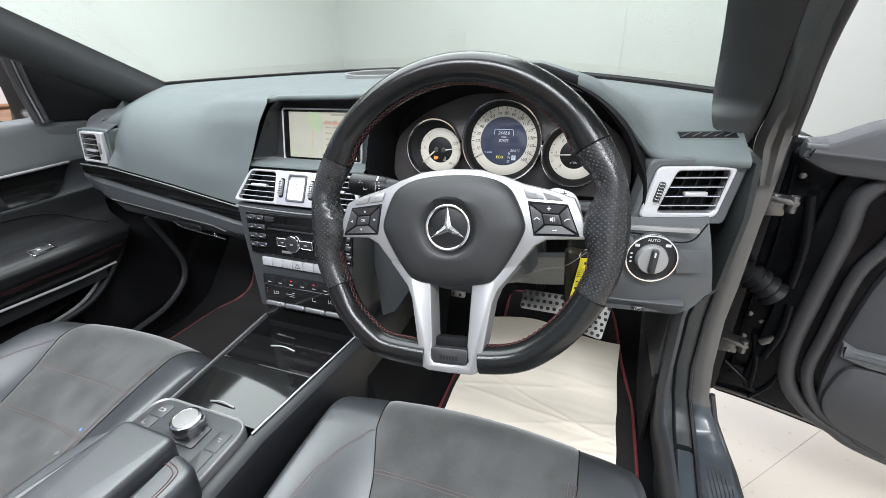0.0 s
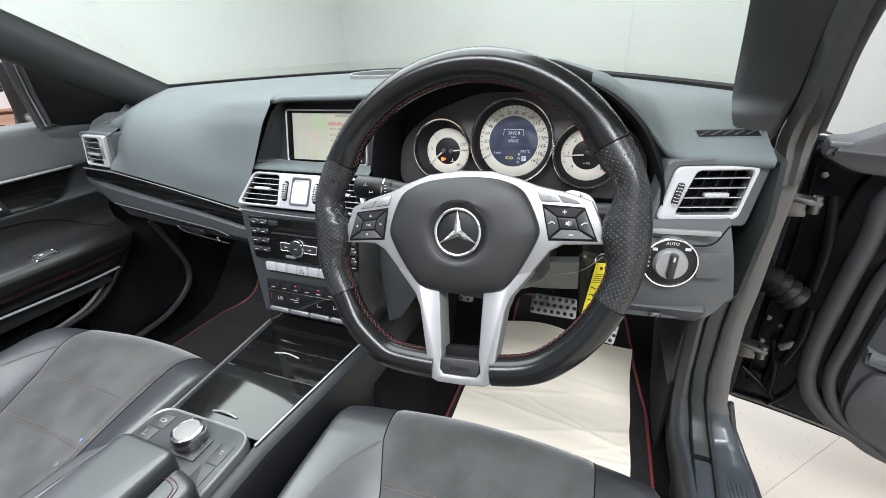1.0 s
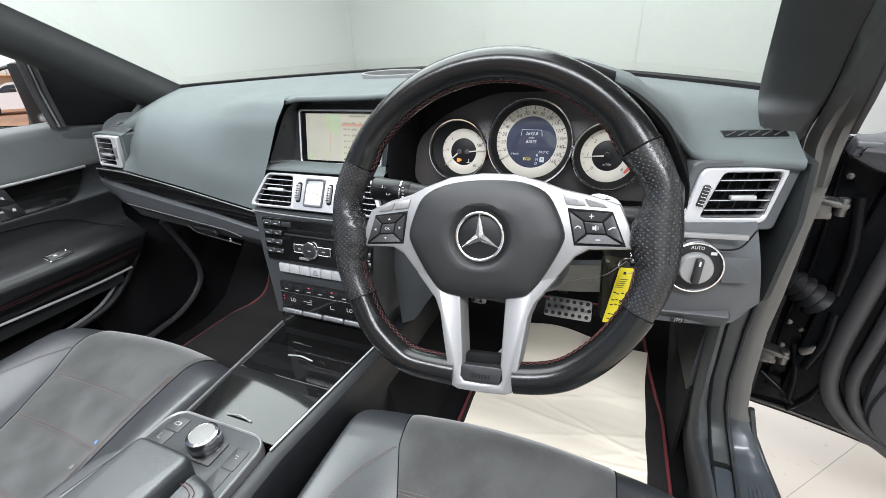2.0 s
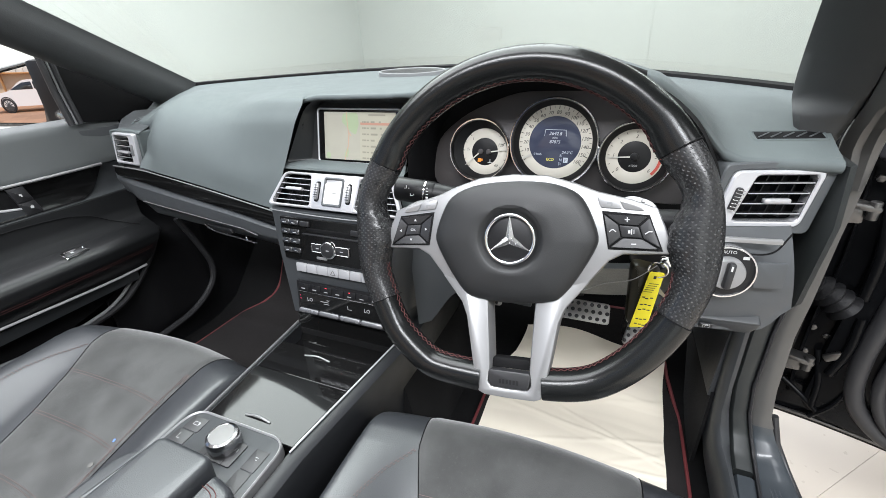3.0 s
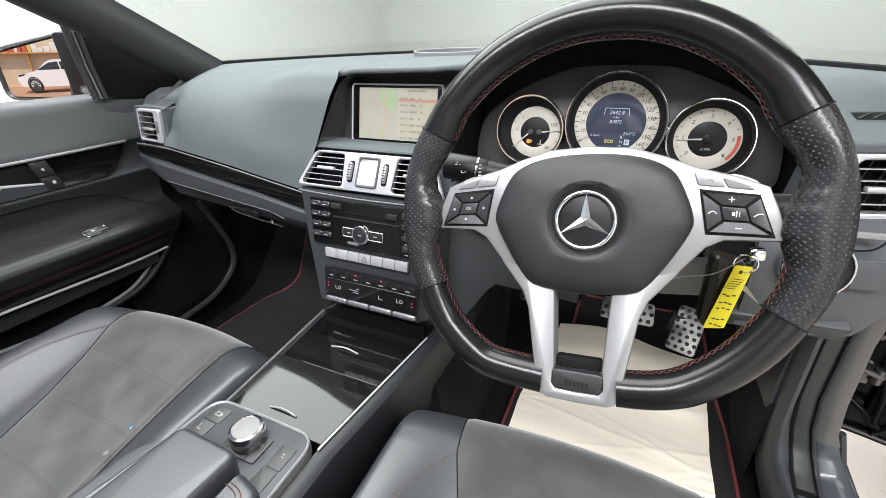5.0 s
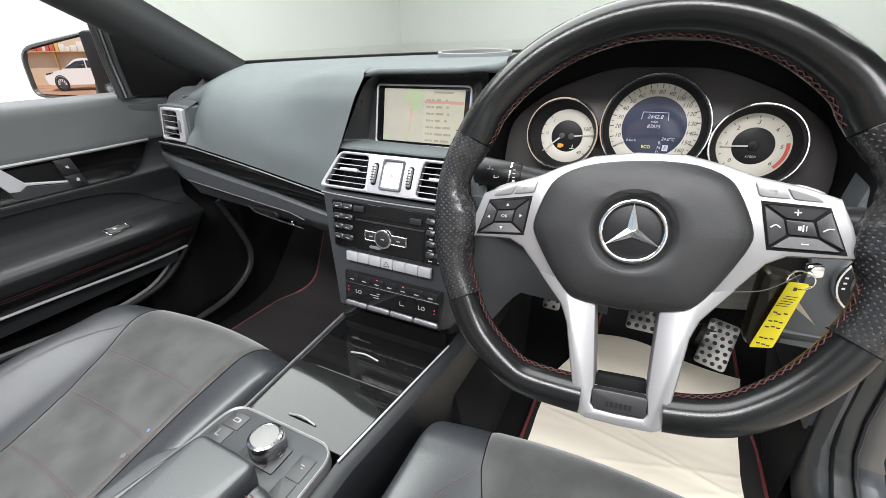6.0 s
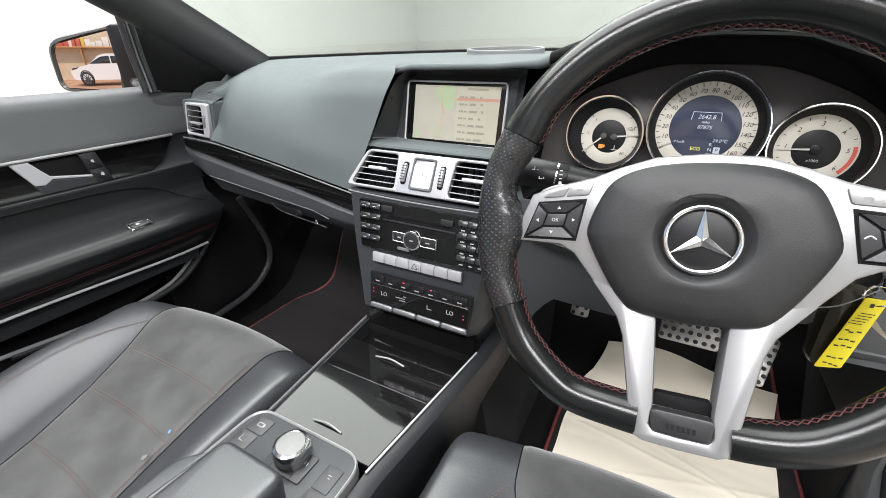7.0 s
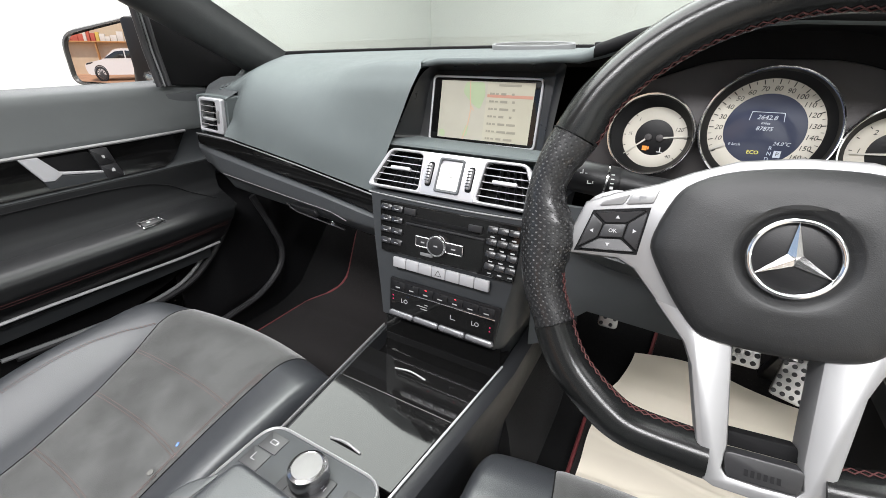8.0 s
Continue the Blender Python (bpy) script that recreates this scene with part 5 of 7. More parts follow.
    part("volume_knob", bm, CHROME, gloss, "round knob with a chrome rim")
    part("knob_face", disc(bmesh.new(), 0.0129, knob_at @ pose(0, 0, 0.0066), 0.003, 0.0004), BUTTON, gloss)
    bm = bmesh.new()
    bars(bm, [(0, 0, 0.006, 0.002)], knob_at @ pose(0, 0, 0.0069))
    bars(bm, [(-0.024, 0, 0.006, 0.002), (0.026, 0, 0.007, 0.002)], knob_at @ pose(0, 0, 0.0026))
    part("marks", bm, GREY_INK, gloss)
    part("eject_key", plate(bmesh.new(), rpoly(rect(0.022, 0.005, -0.022, -0.0185), 0.002), s @ pose(0, 0, 0.0032), 0.003, 0.0006), SILVER, gloss)
    # row of silver keys
    for k in range(7):
        x = -0.068 + 0.0228 * k
        key = part("silver_key", one((0.0222, 0.0160, 0.006), s @ pose(x, -0.0415, 0.002), 0.0014), KEY_SILVER, ob, "silver key")
        if k == 3:
            bm = bmesh.new()
            tri = [(-0.0050, -0.0040), (0.0050, -0.0040), (0.0, 0.0046)]
            for a, b in zip(tri, tri[1:] + tri[:1]):
                c, e = (Vector(a) + Vector(b)) / 2, Vector(b) - Vector(a)
                bars(bm, [(0, 0, e.length, 0.0008)], s @ pose(x + c.x, -0.0415 + c.y, 0.0053, 0, 0, math.degrees(math.atan2(e.y, e.x))))
            part("warning_triangle", bm, INK, key, "dark triangle outline")
    # climate panel
    bm = bmesh.new()
    plate(bm, rpoly([(-0.086, -0.137), (0.094, -0.137), (0.100, -0.070), (-0.086, -0.070)], 0.003), s @ pose(0, 0, 0.001), 0.004, 0.0006)
    clim = part("climate_panel", bm, BLACK, ob, "black climate panel")
    bm = bmesh.new()
    plate(bm, rpoly([(-0.083, -0.1235), (0.093, -0.1235), (0.094, -0.0905), (-0.083, -0.0905)], 0.002), s @ pose(0, 0, 0.0016), 0.003, 0.0004)
    part("climate_display", bm, PIANO, clim, "gloss black display strip", True)
    part("bright_line", one((0.178, 0.0016, 0.002), s @ pose(0.005, -0.0895, 0.002), 0.0005), CHROME, clim)
    for k in range(7):
        x = -0.070 + 0.0250 * k
        part("toggle", one((0.0246, 0.0125, 0.004), s @ pose(x, -0.0805, 0.0005, -8), 0.0008), BLACK, clim)
        bm = bmesh.new()
        bars(bm, [(x, -0.0830, 0.008, 0.0018)], s @ pose(0, 0, 0.0034))
        part("toggle_mark", bm, GREY_INK, clim)
        lit = k in (2, 4)
        bm = bmesh.new()
        bars(bm, [(x, -0.0755, 0.0032, 0.0011)], s @ pose(0, 0, 0.0026))
        part("diode", bm, RED_LED if lit else MATT, clim, "lit red diode" if lit else "")
    for x in (-0.058, 0.064):
        part("readout", letters("LO", 0.0098, s @ pose(x, -0.105, 0.0019)), GREY_INK, clim, "grey characters")
    for q in ((-0.026, -0.104, 0.018, 0.0012), (-0.022, -0.108, 0.012, 0.0012), (-0.018, -0.100, 0.006, 0.0012), (0.024, -0.106, 0.0012, 0.007), (0.028, -0.109, 0.008, 0.0012)):
        part("symbol", bars(bmesh.new(), [q], s @ pose(0, 0, 0.0019)), GREY_INK, clim)
    for q in ((0.087, -0.103, 0.002, 0.002), (0.087, -0.109, 0.002, 0.002), (-0.079, -0.099, 0.002, 0.002), (-0.079, -0.105, 0.002, 0.002)):
        part("dot", bars(bmesh.new(), [q], s @ pose(0, 0, 0.0019)), RED_LED_DIM, clim)
    for k in range(4):
        x = -0.0625 + 0.0450 * k
        part("rocker", one((0.0446, 0.0095, 0.009), s @ pose(x, -0.1290, 0.0015, -18), 0.0038, 4), ROCKER, clim, "grey rocker key")


RADIO_KEY = material("semi_gloss_black_keys", (0.016, 0.016, 0.017), 0.27, vary=0.06, spec=0.6)
ROCKER = material("satin_grey_rockers", (0.20, 0.20, 0.21), 0.26, metal=0.6, vary=0.04)
PALE_INK = material("pale_print", (0.55, 0.55, 0.56), 0.6)
CLOCK_FACE = material("silver_clock_face", (0.70, 0.70, 0.68), 0.40, metal=0.1, vary=0.05)
GREY_INK = material("grey_print", (0.34, 0.34, 0.35), 0.6)
RED_LED_DIM = material("dim_red_diode", (0.45, 0.02, 0.08), 0.5, emit=0.6, vary=0.0)
centre_stack()


# ---- centre console ----
CON = 0.588
CONSOLE_SIDE = material("black_console_plastic", (0.017, 0.018, 0.020), 0.42, grain=0.2, grain_scale=1500, vary=0.10, spec=0.4)


def rail_x(y, side):
    """The two silver rails spread towards the stack."""
    return interp(y, (-0.60, -0.10, 0.16), (-0.088, -0.072, -0.093)) if side < 0 else interp(y, (-0.60, -0.10, 0.16), (0.096, 0.0965, 0.1255))


def centre_console():
    ob = thing("centre_console", (0.01, -0.1, 0.3), "dark centre console with gloss black lids and silver edging", "centre console")
    bm = bmesh.new()
    rings = []
    for y in (0.45, 0.30, 0.150, 0.10, 0.02, -0.05, -0.10, -0.25, -0.62):
        l, r, z = rail_x(y, -1) - 0.004, rail_x(y, 1) + 0.020, CON
        rings.append([(l - 0.012, y, 0.27), (l - 0.006, y, z - 0.10), (l, y, z - 0.012), (l + 0.002, y, z - 0.002), (l + 0.007, y, z - 0.002), (l + 0.008, y, z - 0.05),
                      (r - 0.024, y, z - 0.05), (r - 0.022, y, z - 0.002), (r - 0.010, y, z - 0.003), (r - 0.002, y, z - 0.009), (r, y, z - 0.020), (r - 0.004, y, z - 0.07), (r - 0.014, y, z - 0.16), (r - 0.018, y, 0.27)])
    part("body", loops(bm, rings, Matrix(), True, True), CONSOLE_SIDE, ob, "near-black body")
    # lids: two gloss black roller covers
    m = pose(0.0, 0.0, CON)

    def quad(y0, y1, inset):
        return [Vector((rail_x(y0, -1) + inset, y0)), Vector((rail_x(y0, 1) - inset, y0)), Vector((rail_x(y1, 1) - inset, y1)), Vector((rail_x(y1, -1) + inset, y1))]
    rear = part("rear_lid", plate(bmesh.new(), quad(-0.094, 0.0190, 0.003), m @ pose(0, -0.094, -0.0005, 0.8) @ pose(0, 0.094, 0), 0.008, 0.0010), PIANO, ob, "gloss black roller lid")
    front = part("front_lid", plate(bmesh.new(), quad(0.0212, 0.092, 0.003), m @ pose(0, 0.0212, -0.0012, -0.4) @ pose(0, -0.0212, 0), 0.008, 0.0012), PIANO, ob, "gloss black roller lid")
    for lid in (rear, front):                     # dead flat lacquer
        for f in lid.data.polygons:
            f.use_smooth = False
    bm = bmesh.new()
    loops(bm, [[(rail_x(y, -1) + 0.004, y, z), (rail_x(y, 1) - 0.004, y, z)] for y, z in ((0.0925, -0.006), (0.094, -0.020), (0.100, -0.030), (0.138, -0.032), (0.146, -0.02), (0.149, 0.03))], m, cyclic=False)
    part("tray", bm, PIANO, ob, "gloss black open tray")
    for x0, x1, y, h in ((-0.0125, 0.0345, -0.072, 0.0035), (-0.0165, 0.0370, 0.071, 0.0012)):
        bm = bmesh.new()
        tube(bm, curve([m @ Vector(p) for p in ((x0, y, h - 0.003), ((x0 + x1) / 2, y + 0.0018, h), (x1, y, h - 0.003))], 6), 0.0015, 8)
        part("lid_grip", bm, SILVER, ob, "curved chrome lid grip")
    # silver edging
    for s in (-1, 1):
        bm = bmesh.new()
        tube(bm, [m @ Vector((rail_x(y, s) - (0.003 if s < 0 else 0), y, 0.0005)) for y in [-0.102 + 0.252 * k / 12 for k in range(13)]], 0.0038 if s < 0 else 0.0016, 10, flat=0.45 if s < 0 else 1.0, up=(1, 0, 0))
        part("silver_edge", bm, SILVER if s < 0 else VENT_SILVER, ob, "satin silver edging")
    # controller panel with rounded silver border
    pm = pose(0.000, -0.187, CON + 0.007, 1)
    out = rpoly([(-0.092, -0.16), (0.096, -0.16), (0.092, 0.094), (-0.084, 0.094)], (0.01, 0.01, 0.030, 0.030), 8)
    inn = shrink(out, 0.0034)
    part("controller_frame", rim_frame(bmesh.new(), out, inn, pm @ pose(0, 0, 0.004), 0.02, 0.002), SILVER, ob, "satin silver border of the controller panel")
    panel = part("controller_panel", plate(bmesh.new(), inn, pm @ pose(0, 0, 0.0016), 0.01, 0.0006), PANEL, ob, "dark grey controller panel")
    kx, ky = 0.0135, 0.0575
    part("knob_base", plate(bmesh.new(), rpoly(rect(0.058, 0.036, kx + 0.001, ky - 0.007), 0.003), pm @ pose(0, 0, 0.0034), 0.004, 0.0008), BUTTON, panel, "black key block round the knob")
    bm = bmesh.new()
    lathe(bm, [(0.0205, 0.003), (0.0222, 0.007), (0.0220, 0.018), (0.0204, 0.0235), (0.0172, 0.0252), (0.0164, 0.0247)], pm, 48, kx, ky)
    knob = part("controller_knob", bm, BRIGHT, ob, "round chrome controller knob")
    part("knob_top", disc(bmesh.new(), 0.0166, pm @ pose(kx, ky, 0.0248), 0.004, 0.0006, 48), SILVER_PALE, knob, "pale silver knob top")
    for x, y, w, h in ((0.069, 0.0535, 0.022, 0.031), (0.068, 0.0210, 0.022, 0.031), (-0.059, 0.0705, 0.029, 0.0235), (-0.062, 0.0460, 0.029, 0.0235)):
        part("key", plate(bmesh.new(), rpoly(rect(w, h, x, y), 0.002), pm @ pose(0, 0, 0.0026), 0.004, 0.0006), BUTTON, panel)
    for x, y, w, h in ((-0.058, 0.0685, 0.010, 0.0008), (-0.058, 0.0735, 0.010, 0.0008), (-0.0625, 0.071, 0.0008, 0.005), (-0.053, 0.071, 0.0025, 0.0035), (-0.066, 0.048, 0.0008, 0.008), (-0.063, 0.0435, 0.007, 0.0008), (0.069, 0.0575, 0.005, 0.0008), (0.070, 0.0540, 0.003, 0.0008), (0.0365, 0.056, 0.0008, 0.005), (-0.0105, 0.052, 0.0008, 0.005)):
        part("key_mark", bars(bmesh.new(), [(x, y, w, h)], pm @ pose(0, 0, 0.0040 if abs(x) < 0.04 else 0.0030)), GREY_INK, panel)
    for x in (-0.002, 0.030):
        bm = bmesh.new()
        bars(bm, [(x, ky - 0.0215, 0.0010, 0.007)], pm @ pose(0, 0, 0.0036))
        part("key_joint", bm, MATT, panel)


SILVER_PALE = material("pale_brushed_silver", (0.17, 0.17, 0.165), 0.5, metal=0.1, vary=0.10, vary_scale=90)
centre_console()


def armrest():
    """Two padded lids side by side behind the controller."""
    ob = thing("armrest", (0.0, -0.3, 0.6), "black leather armrest with two padded lids, one with red stitching", "armrest")

    def lid(name, corners, radii, z1, edge, label):
        """A padded slab with soft edges that rises a little towards the back."""
        poly = rpoly([Vector(p) for p in corners], radii, 9)
        tilt = pose(0, -0.18, z1, -2.6) @ pose(0, 0.18, 0)
        c = Vector(((corners[0][0] + corners[1][0]) / 2, -0.37))
        rings = [at(poly, -0.060), at(poly, -edge)]
        for k in range(1, 6):
            a = k / 5 * math.pi / 2
            rings.append(at(shrink(poly, edge * (1 - math.cos(a))), -edge + edge * math.sin(a)))
        top = shrink(poly, edge)
        for q in (0.8, 0.45, 0.1):
            rings.append([(c.x + (p.x - c.x) * q, c.y + (p.y - c.y) * q, 0.0022 * (1 - q * q)) for p in top])
        return part(name, loops(bmesh.new(), rings, tilt, True, True), LEATHER, ob, label), tilt
    lid("left_lid", [(-0.040, -0.56), (0.055, -0.56), (0.056, -0.170), (-0.040, -0.168)], (0.01, 0.01, 0.016, 0.016), 0.646, 0.009, "padded black leather lid")
    pad, tilt = lid("right_lid", [(0.057, -0.56), (0.106, -0.56), (0.107, -0.188), (0.058, -0.177)], (0.01, 0.01, 0.022, 0.010), 0.631, 0.012, "padded black leather lid with red stitching")
    for d in (0.0, 0.0035):
        bm = bmesh.new()
        line = curve([Vector((0.066 - d, -0.1945 - d, 0.0008)), Vector((0.082 - d, -0.198 - d, 0.0008)), Vector((0.091 - d, -0.207 - d, 0.0008)), Vector((0.0935 - d, -0.24, 0.001)), Vector((0.0925 - d, -0.36, 0.001)), Vector((0.0925 - d, -0.54, 0.001))], 6)
        tube(bm, [tilt @ p for p in line], 0.0005, 5)
        part("stitching", bm, DARK_RED, pad, "red stitching")
    lid("side_ledge", [(-0.068, -0.56), (-0.0415, -0.56), (-0.0415, -0.183), (-0.068, -0.208)], (0.008, 0.006, 0.010, 0.022), 0.638, 0.005, "flat black leather edge beside the lids")
    part("hinge_block", one((0.19, 0.30, 0.05), pose(0.006, -0.40, 0.580), 0.01), BLACK, ob)


armrest()


# ---- seats ----
def car_seat():
    ob = thing("car_seat", (0, 0, 0), "charcoal suede and black leather seat cushion with red piping", "car seat", "front seats")

    def top(x, y):
        u = abs(x) / 0.255
        h = (0.012 + 0.026 * smooth(0.02, -0.22, y)) * smooth(0.45, 0.86, u) - 0.10 * max(0, (u - 0.86) / 0.14) ** 2.2 - 0.010 * smooth(0.55, 0.0, u) * smooth(0.05, -0.15, y)
        return h

    def f(x, v):
        """v runs from the back, over the front roll and down."""
        u = abs(x) / 0.255
        front = -0.035 * u * u
        length = 0.44
        s = v * 0.66
        if s < length:
            y = -0.46 + s
            return Vector((x, y + front, top(x, y) + 0.012 * smooth(-0.30, -0.05, y)))
        a = (s - length) / 0.075
        if a < math.pi / 2:
            return Vector((x, -0.02 + 0.075 * math.sin(a) + front, top(x, 0) * (1 - 0.4 * a) + 0.012 - 0.075 * (1 - math.cos(a))))
        d = s - length - 0.075 * math.pi / 2
        return Vector((x, 0.055 + front - 0.1 * d, top(x, 0) * 0.37 + 0.012 - 0.075 - d))

    def seam(x, v):
        """The seam beside the outer bolster runs inwards to the rear."""
        return x + interp(v * 0.66, (0.10, 0.19, 0.286, 0.36, 0.43, 0.50), (0.078, 0.073, 0.060, 0.042, 0.014, 0.004)) if abs(x + 0.153) < 0.012 else x

    def patch(name, x0, x1, nx, mat, label, lift=0.0):
        def g(u, v):
            a, b = seam(x0, v), seam(x1, v)
            p = f(a + (b - a) * u, v)
            if lift:
                edge = min(1, min(u, 1 - u) * (x1 - x0) / 0.012)
                s = v * 0.66
                groove = min(1, min(abs(s - c) for c in (0.188, 0.284, 0.367)) / 0.008)
                p.z += lift * (1 - (1 - edge) ** 2) * (1 - 0.6 * (1 - groove) ** 2)
            return p
        return part(name, sheet(bmesh.new(), g, nx, 84), mat, ob, label)
    patch("centre_panel", -0.153, 0.153, 40, SUEDE, "charcoal suede panel with cross seams", 0.004)
    patch("bolster", -0.255, -0.153, 22, LEATHER, "black leather side bolster")
    patch("bolster", 0.153, 0.255, 22, LEATHER, "black leather side bolster")
    for s in (-1, 1):
        for off in (0.0, 0.0035) if s < 0 else ():
            bm = bmesh.new()
            pts = []
            for k in range(161):
                v = 0.02 + 0.63 * k / 160
                x = interp(v * 0.66, (0.0, 0.20, 0.30, 0.35, 0.39, 0.415, 0.43), (0.197, 0.198, 0.195, 0.187, 0.171, 0.153, 0.143)) - off
                pts.append(f(s * x, v) + Vector((0, 0, 0.0008)))
            for k in range(0, 160, 2):                    # single stitches
                tube(bm, pts[k:k + 2], 0.0006, 5)
            part("bolster_stitching", bm, FAINT_RED, ob, "red double stitching")
        bm = bmesh.new()
        tube(bm, [f(seam(s * 0.1535, 0.02 + 0.80 * k / 60), 0.02 + 0.80 * k / 60) + Vector((0, 0, 0.0004)) for k in range(61)], 0.0008, 5)
        part("seam", bm, MATT, ob)
    for off in (0.0, 0.0035):
        bm = bmesh.new()
        line = [f(0.146 - off, 0.02 + 0.63 * k / 40) + Vector((0, 0, 0.0046)) for k in range(41)]
        line += [f(0.146 - off + 0.008 * math.sin(a), 0.65 + 0.012 * math.sin(a) - 0.03 * (1 - math.cos(a))) + Vector((0, 0, 0.0044)) for a in (0.5, 1.0, 1.5, 2.0)]
        tube(bm, line, 0.0003, 5)
        part("edge_stitching", bm, FAINT_RED, ob, "red double stitching")
    for c in (0.188, 0.284, 0.367):
        for d in (-0.0022, 0.0022):
            bm = bmesh.new()
            tube(bm, [f(seam(-0.152, (c + d) / 0.66) + (0.302 - (seam(-0.152, (c + d) / 0.66) + 0.152)) * k / 30, (c + d) / 0.66) + Vector((0, 0, 0.0036)) for k in range(31)], 0.00035, 5)
            part("cross_stitching", bm, FAINT_RED, ob, "red double stitching")
    # backrest and headrest, out of view: added to darken reflections from behind
    def back(u, v):
        a = 2 * math.pi * u
        w = 0.245 - 0.035 * smooth(0.5, 1.0, v)
        wing = 0.030 * abs(math.cos(a)) ** 3
        return Vector((w * math.copysign(abs(math.cos(a)) ** 0.6, math.cos(a)), -0.50 - 0.22 * v + (0.055 + wing) * math.sin(a), 0.02 + 0.60 * v))
    part("backrest", loops(bmesh.new(), [[back(i / 32, j / 14) for i in range(32)] for j in range(15)], Matrix(), True, True), LEATHER, ob, "black leather backrest")
    part("headrest", one((0.26, 0.09, 0.17), pose(0, -0.735, 0.72, -12), 0.035, 3), LEATHER, ob, "black leather headrest")
    bm = bmesh.new()
    box(bm, (0.44, 0.44, 0.14), pose(0, -0.24, -0.15), 0.03)
    part("seat_base", bm, BLACK, ob, "black seat base")
    bm = bmesh.new()
    for s in (-1, 1):
        box(bm, (0.03, 0.50, 0.03), pose(s * 0.19, -0.22, -0.235), 0.004)
    part("runners", bm, BLACK, ob)
    return ob


SEAT = car_seat()
SEAT.matrix_basis = pose(-0.354, 0.022, 0.551, 10)
copy_thing(SEAT, pose(0.388, 0.026, 0.553, 9))



def lint():
    """Two small specks on the passenger's suede: blue lint, and a pale stain built as a flake."""
    ob = thing("lint", (-0.217, -0.155, 0.540), "small blue fleck of lint on the seat", "lint")
    part("fleck", one((0.003, 0.0055, 0.0010), pose(-0.2172, -0.1547, 0.5412, 8, 0, 25), 0.0005), BLUE_LINT, ob)
    ob = thing("crumb", (-0.2074, -0.195, 0.534), "small pale stain on the seat, built as a thin flake", "crumb")
    part("flake", disc(bmesh.new(), 0.0042, pose(-0.2110, -0.1948, 0.5372, 8), 0.0012, 0.0004, 9), PALE_MARK, ob)


BLUE_LINT = material("blue_lint", (0.10, 0.20, 0.55), 0.9)
PALE_MARK = material("pale_stain", (0.10, 0.098, 0.093), 0.9)
lint()


# ---- footwells ----
def floor_pan():
    bm = bmesh.new()

    def f(u, v):
        x = -0.76 + 1.52 * u
        s = v * 1.75
        pts = [(-1.0, 0.285), (0.42, 0.285), (0.50, 0.31), (0.74, 0.56), (0.76, 0.72)]
        y = -1.0 + s
        return Vector((x, y, interp(y, [p[0] for p in pts], [p[1] for p in pts])))
    sheet(bm, f, 12, 50, 0.02)
    solid("floor", bm, CARPET, "black carpeted car floor rising to the toe board", "car floor", "structure")
    # tunnel flanks ahead of the console
    bm = bmesh.new()
    rings = []
    for y in (0.145, 0.30, 0.72):
        rings.append([(-0.16, y, 0.27), (-0.125, y, 0.46), (-0.095, y, 0.58), (0.115, y, 0.58), (0.145, y, 0.46), (0.175, y, 0.27)])
    loops(bm, rings, Matrix(), True, True)
    solid("floor_tunnel", bm, CARPET, "black carpeted transmission tunnel", "car floor", "structure")


floor_pan()


def toe(y):
    return interp(y, (-1.0, 0.42, 0.50, 0.74), (0.285, 0.285, 0.31, 0.56))


def floor_mat(left, right, label):
    """left and right: the two side edges, from the rear to the front."""
    y0, y1 = left[0][1], left[-1][1]
    ob = thing("floor_mat", ((left[0][0] + right[0][0]) / 2, (y0 + y1) / 2, 0.29), label, "floor mat", "floor mats")
    out = rpoly([Vector(p) for p in right] + [Vector(p) for p in reversed(left)], 0.03, 6)

    def side(line, y):
        return interp(y, [p[1] for p in line], [p[0] for p in line])
    dense = []
    for i, p in enumerate(out):
        q = out[(i + 1) % len(out)]
        k = max(1, int((q - p).length / 0.04))
        dense += [p.lerp(q, j / k) for j in range(k)]

    def f(u, v):
        y = y0 + (y1 - y0) * v
        x = side(left, y) + 0.004 + (side(right, y) - side(left, y) - 0.008) * u
        return Vector((x, y, toe(y) + 0.010))
    part("carpet_top", sheet(bmesh.new(), f, 8, 40, 0.008), MAT_PILE, ob, "charcoal carpet pile")
    bm = bmesh.new()
    tube(bm, [(p.x, p.y, toe(p.y) + 0.0135) for p in dense], 0.0042, 8, closed=True)
    part("binding", bm, BINDING, ob, "red bound edge")


floor_mat([(0.232, 0.02), (0.232, 0.43), (0.326, 0.545), (0.330, 0.62)], [(0.668, 0.02), (0.664, 0.43), (0.626, 0.55), (0.60, 0.62)], "black carpet mat with a red bound edge on the driver's floor")
floor_mat([(-0.648, 0.06), (-0.640, 0.43), (-0.545, 0.535), (-0.590, 0.66)], [(-0.175, 0.06), (-0.175, 0.43), (-0.175, 0.53), (-0.175, 0.66)], "black carpet mat with a red bound edge on the passenger's floor")


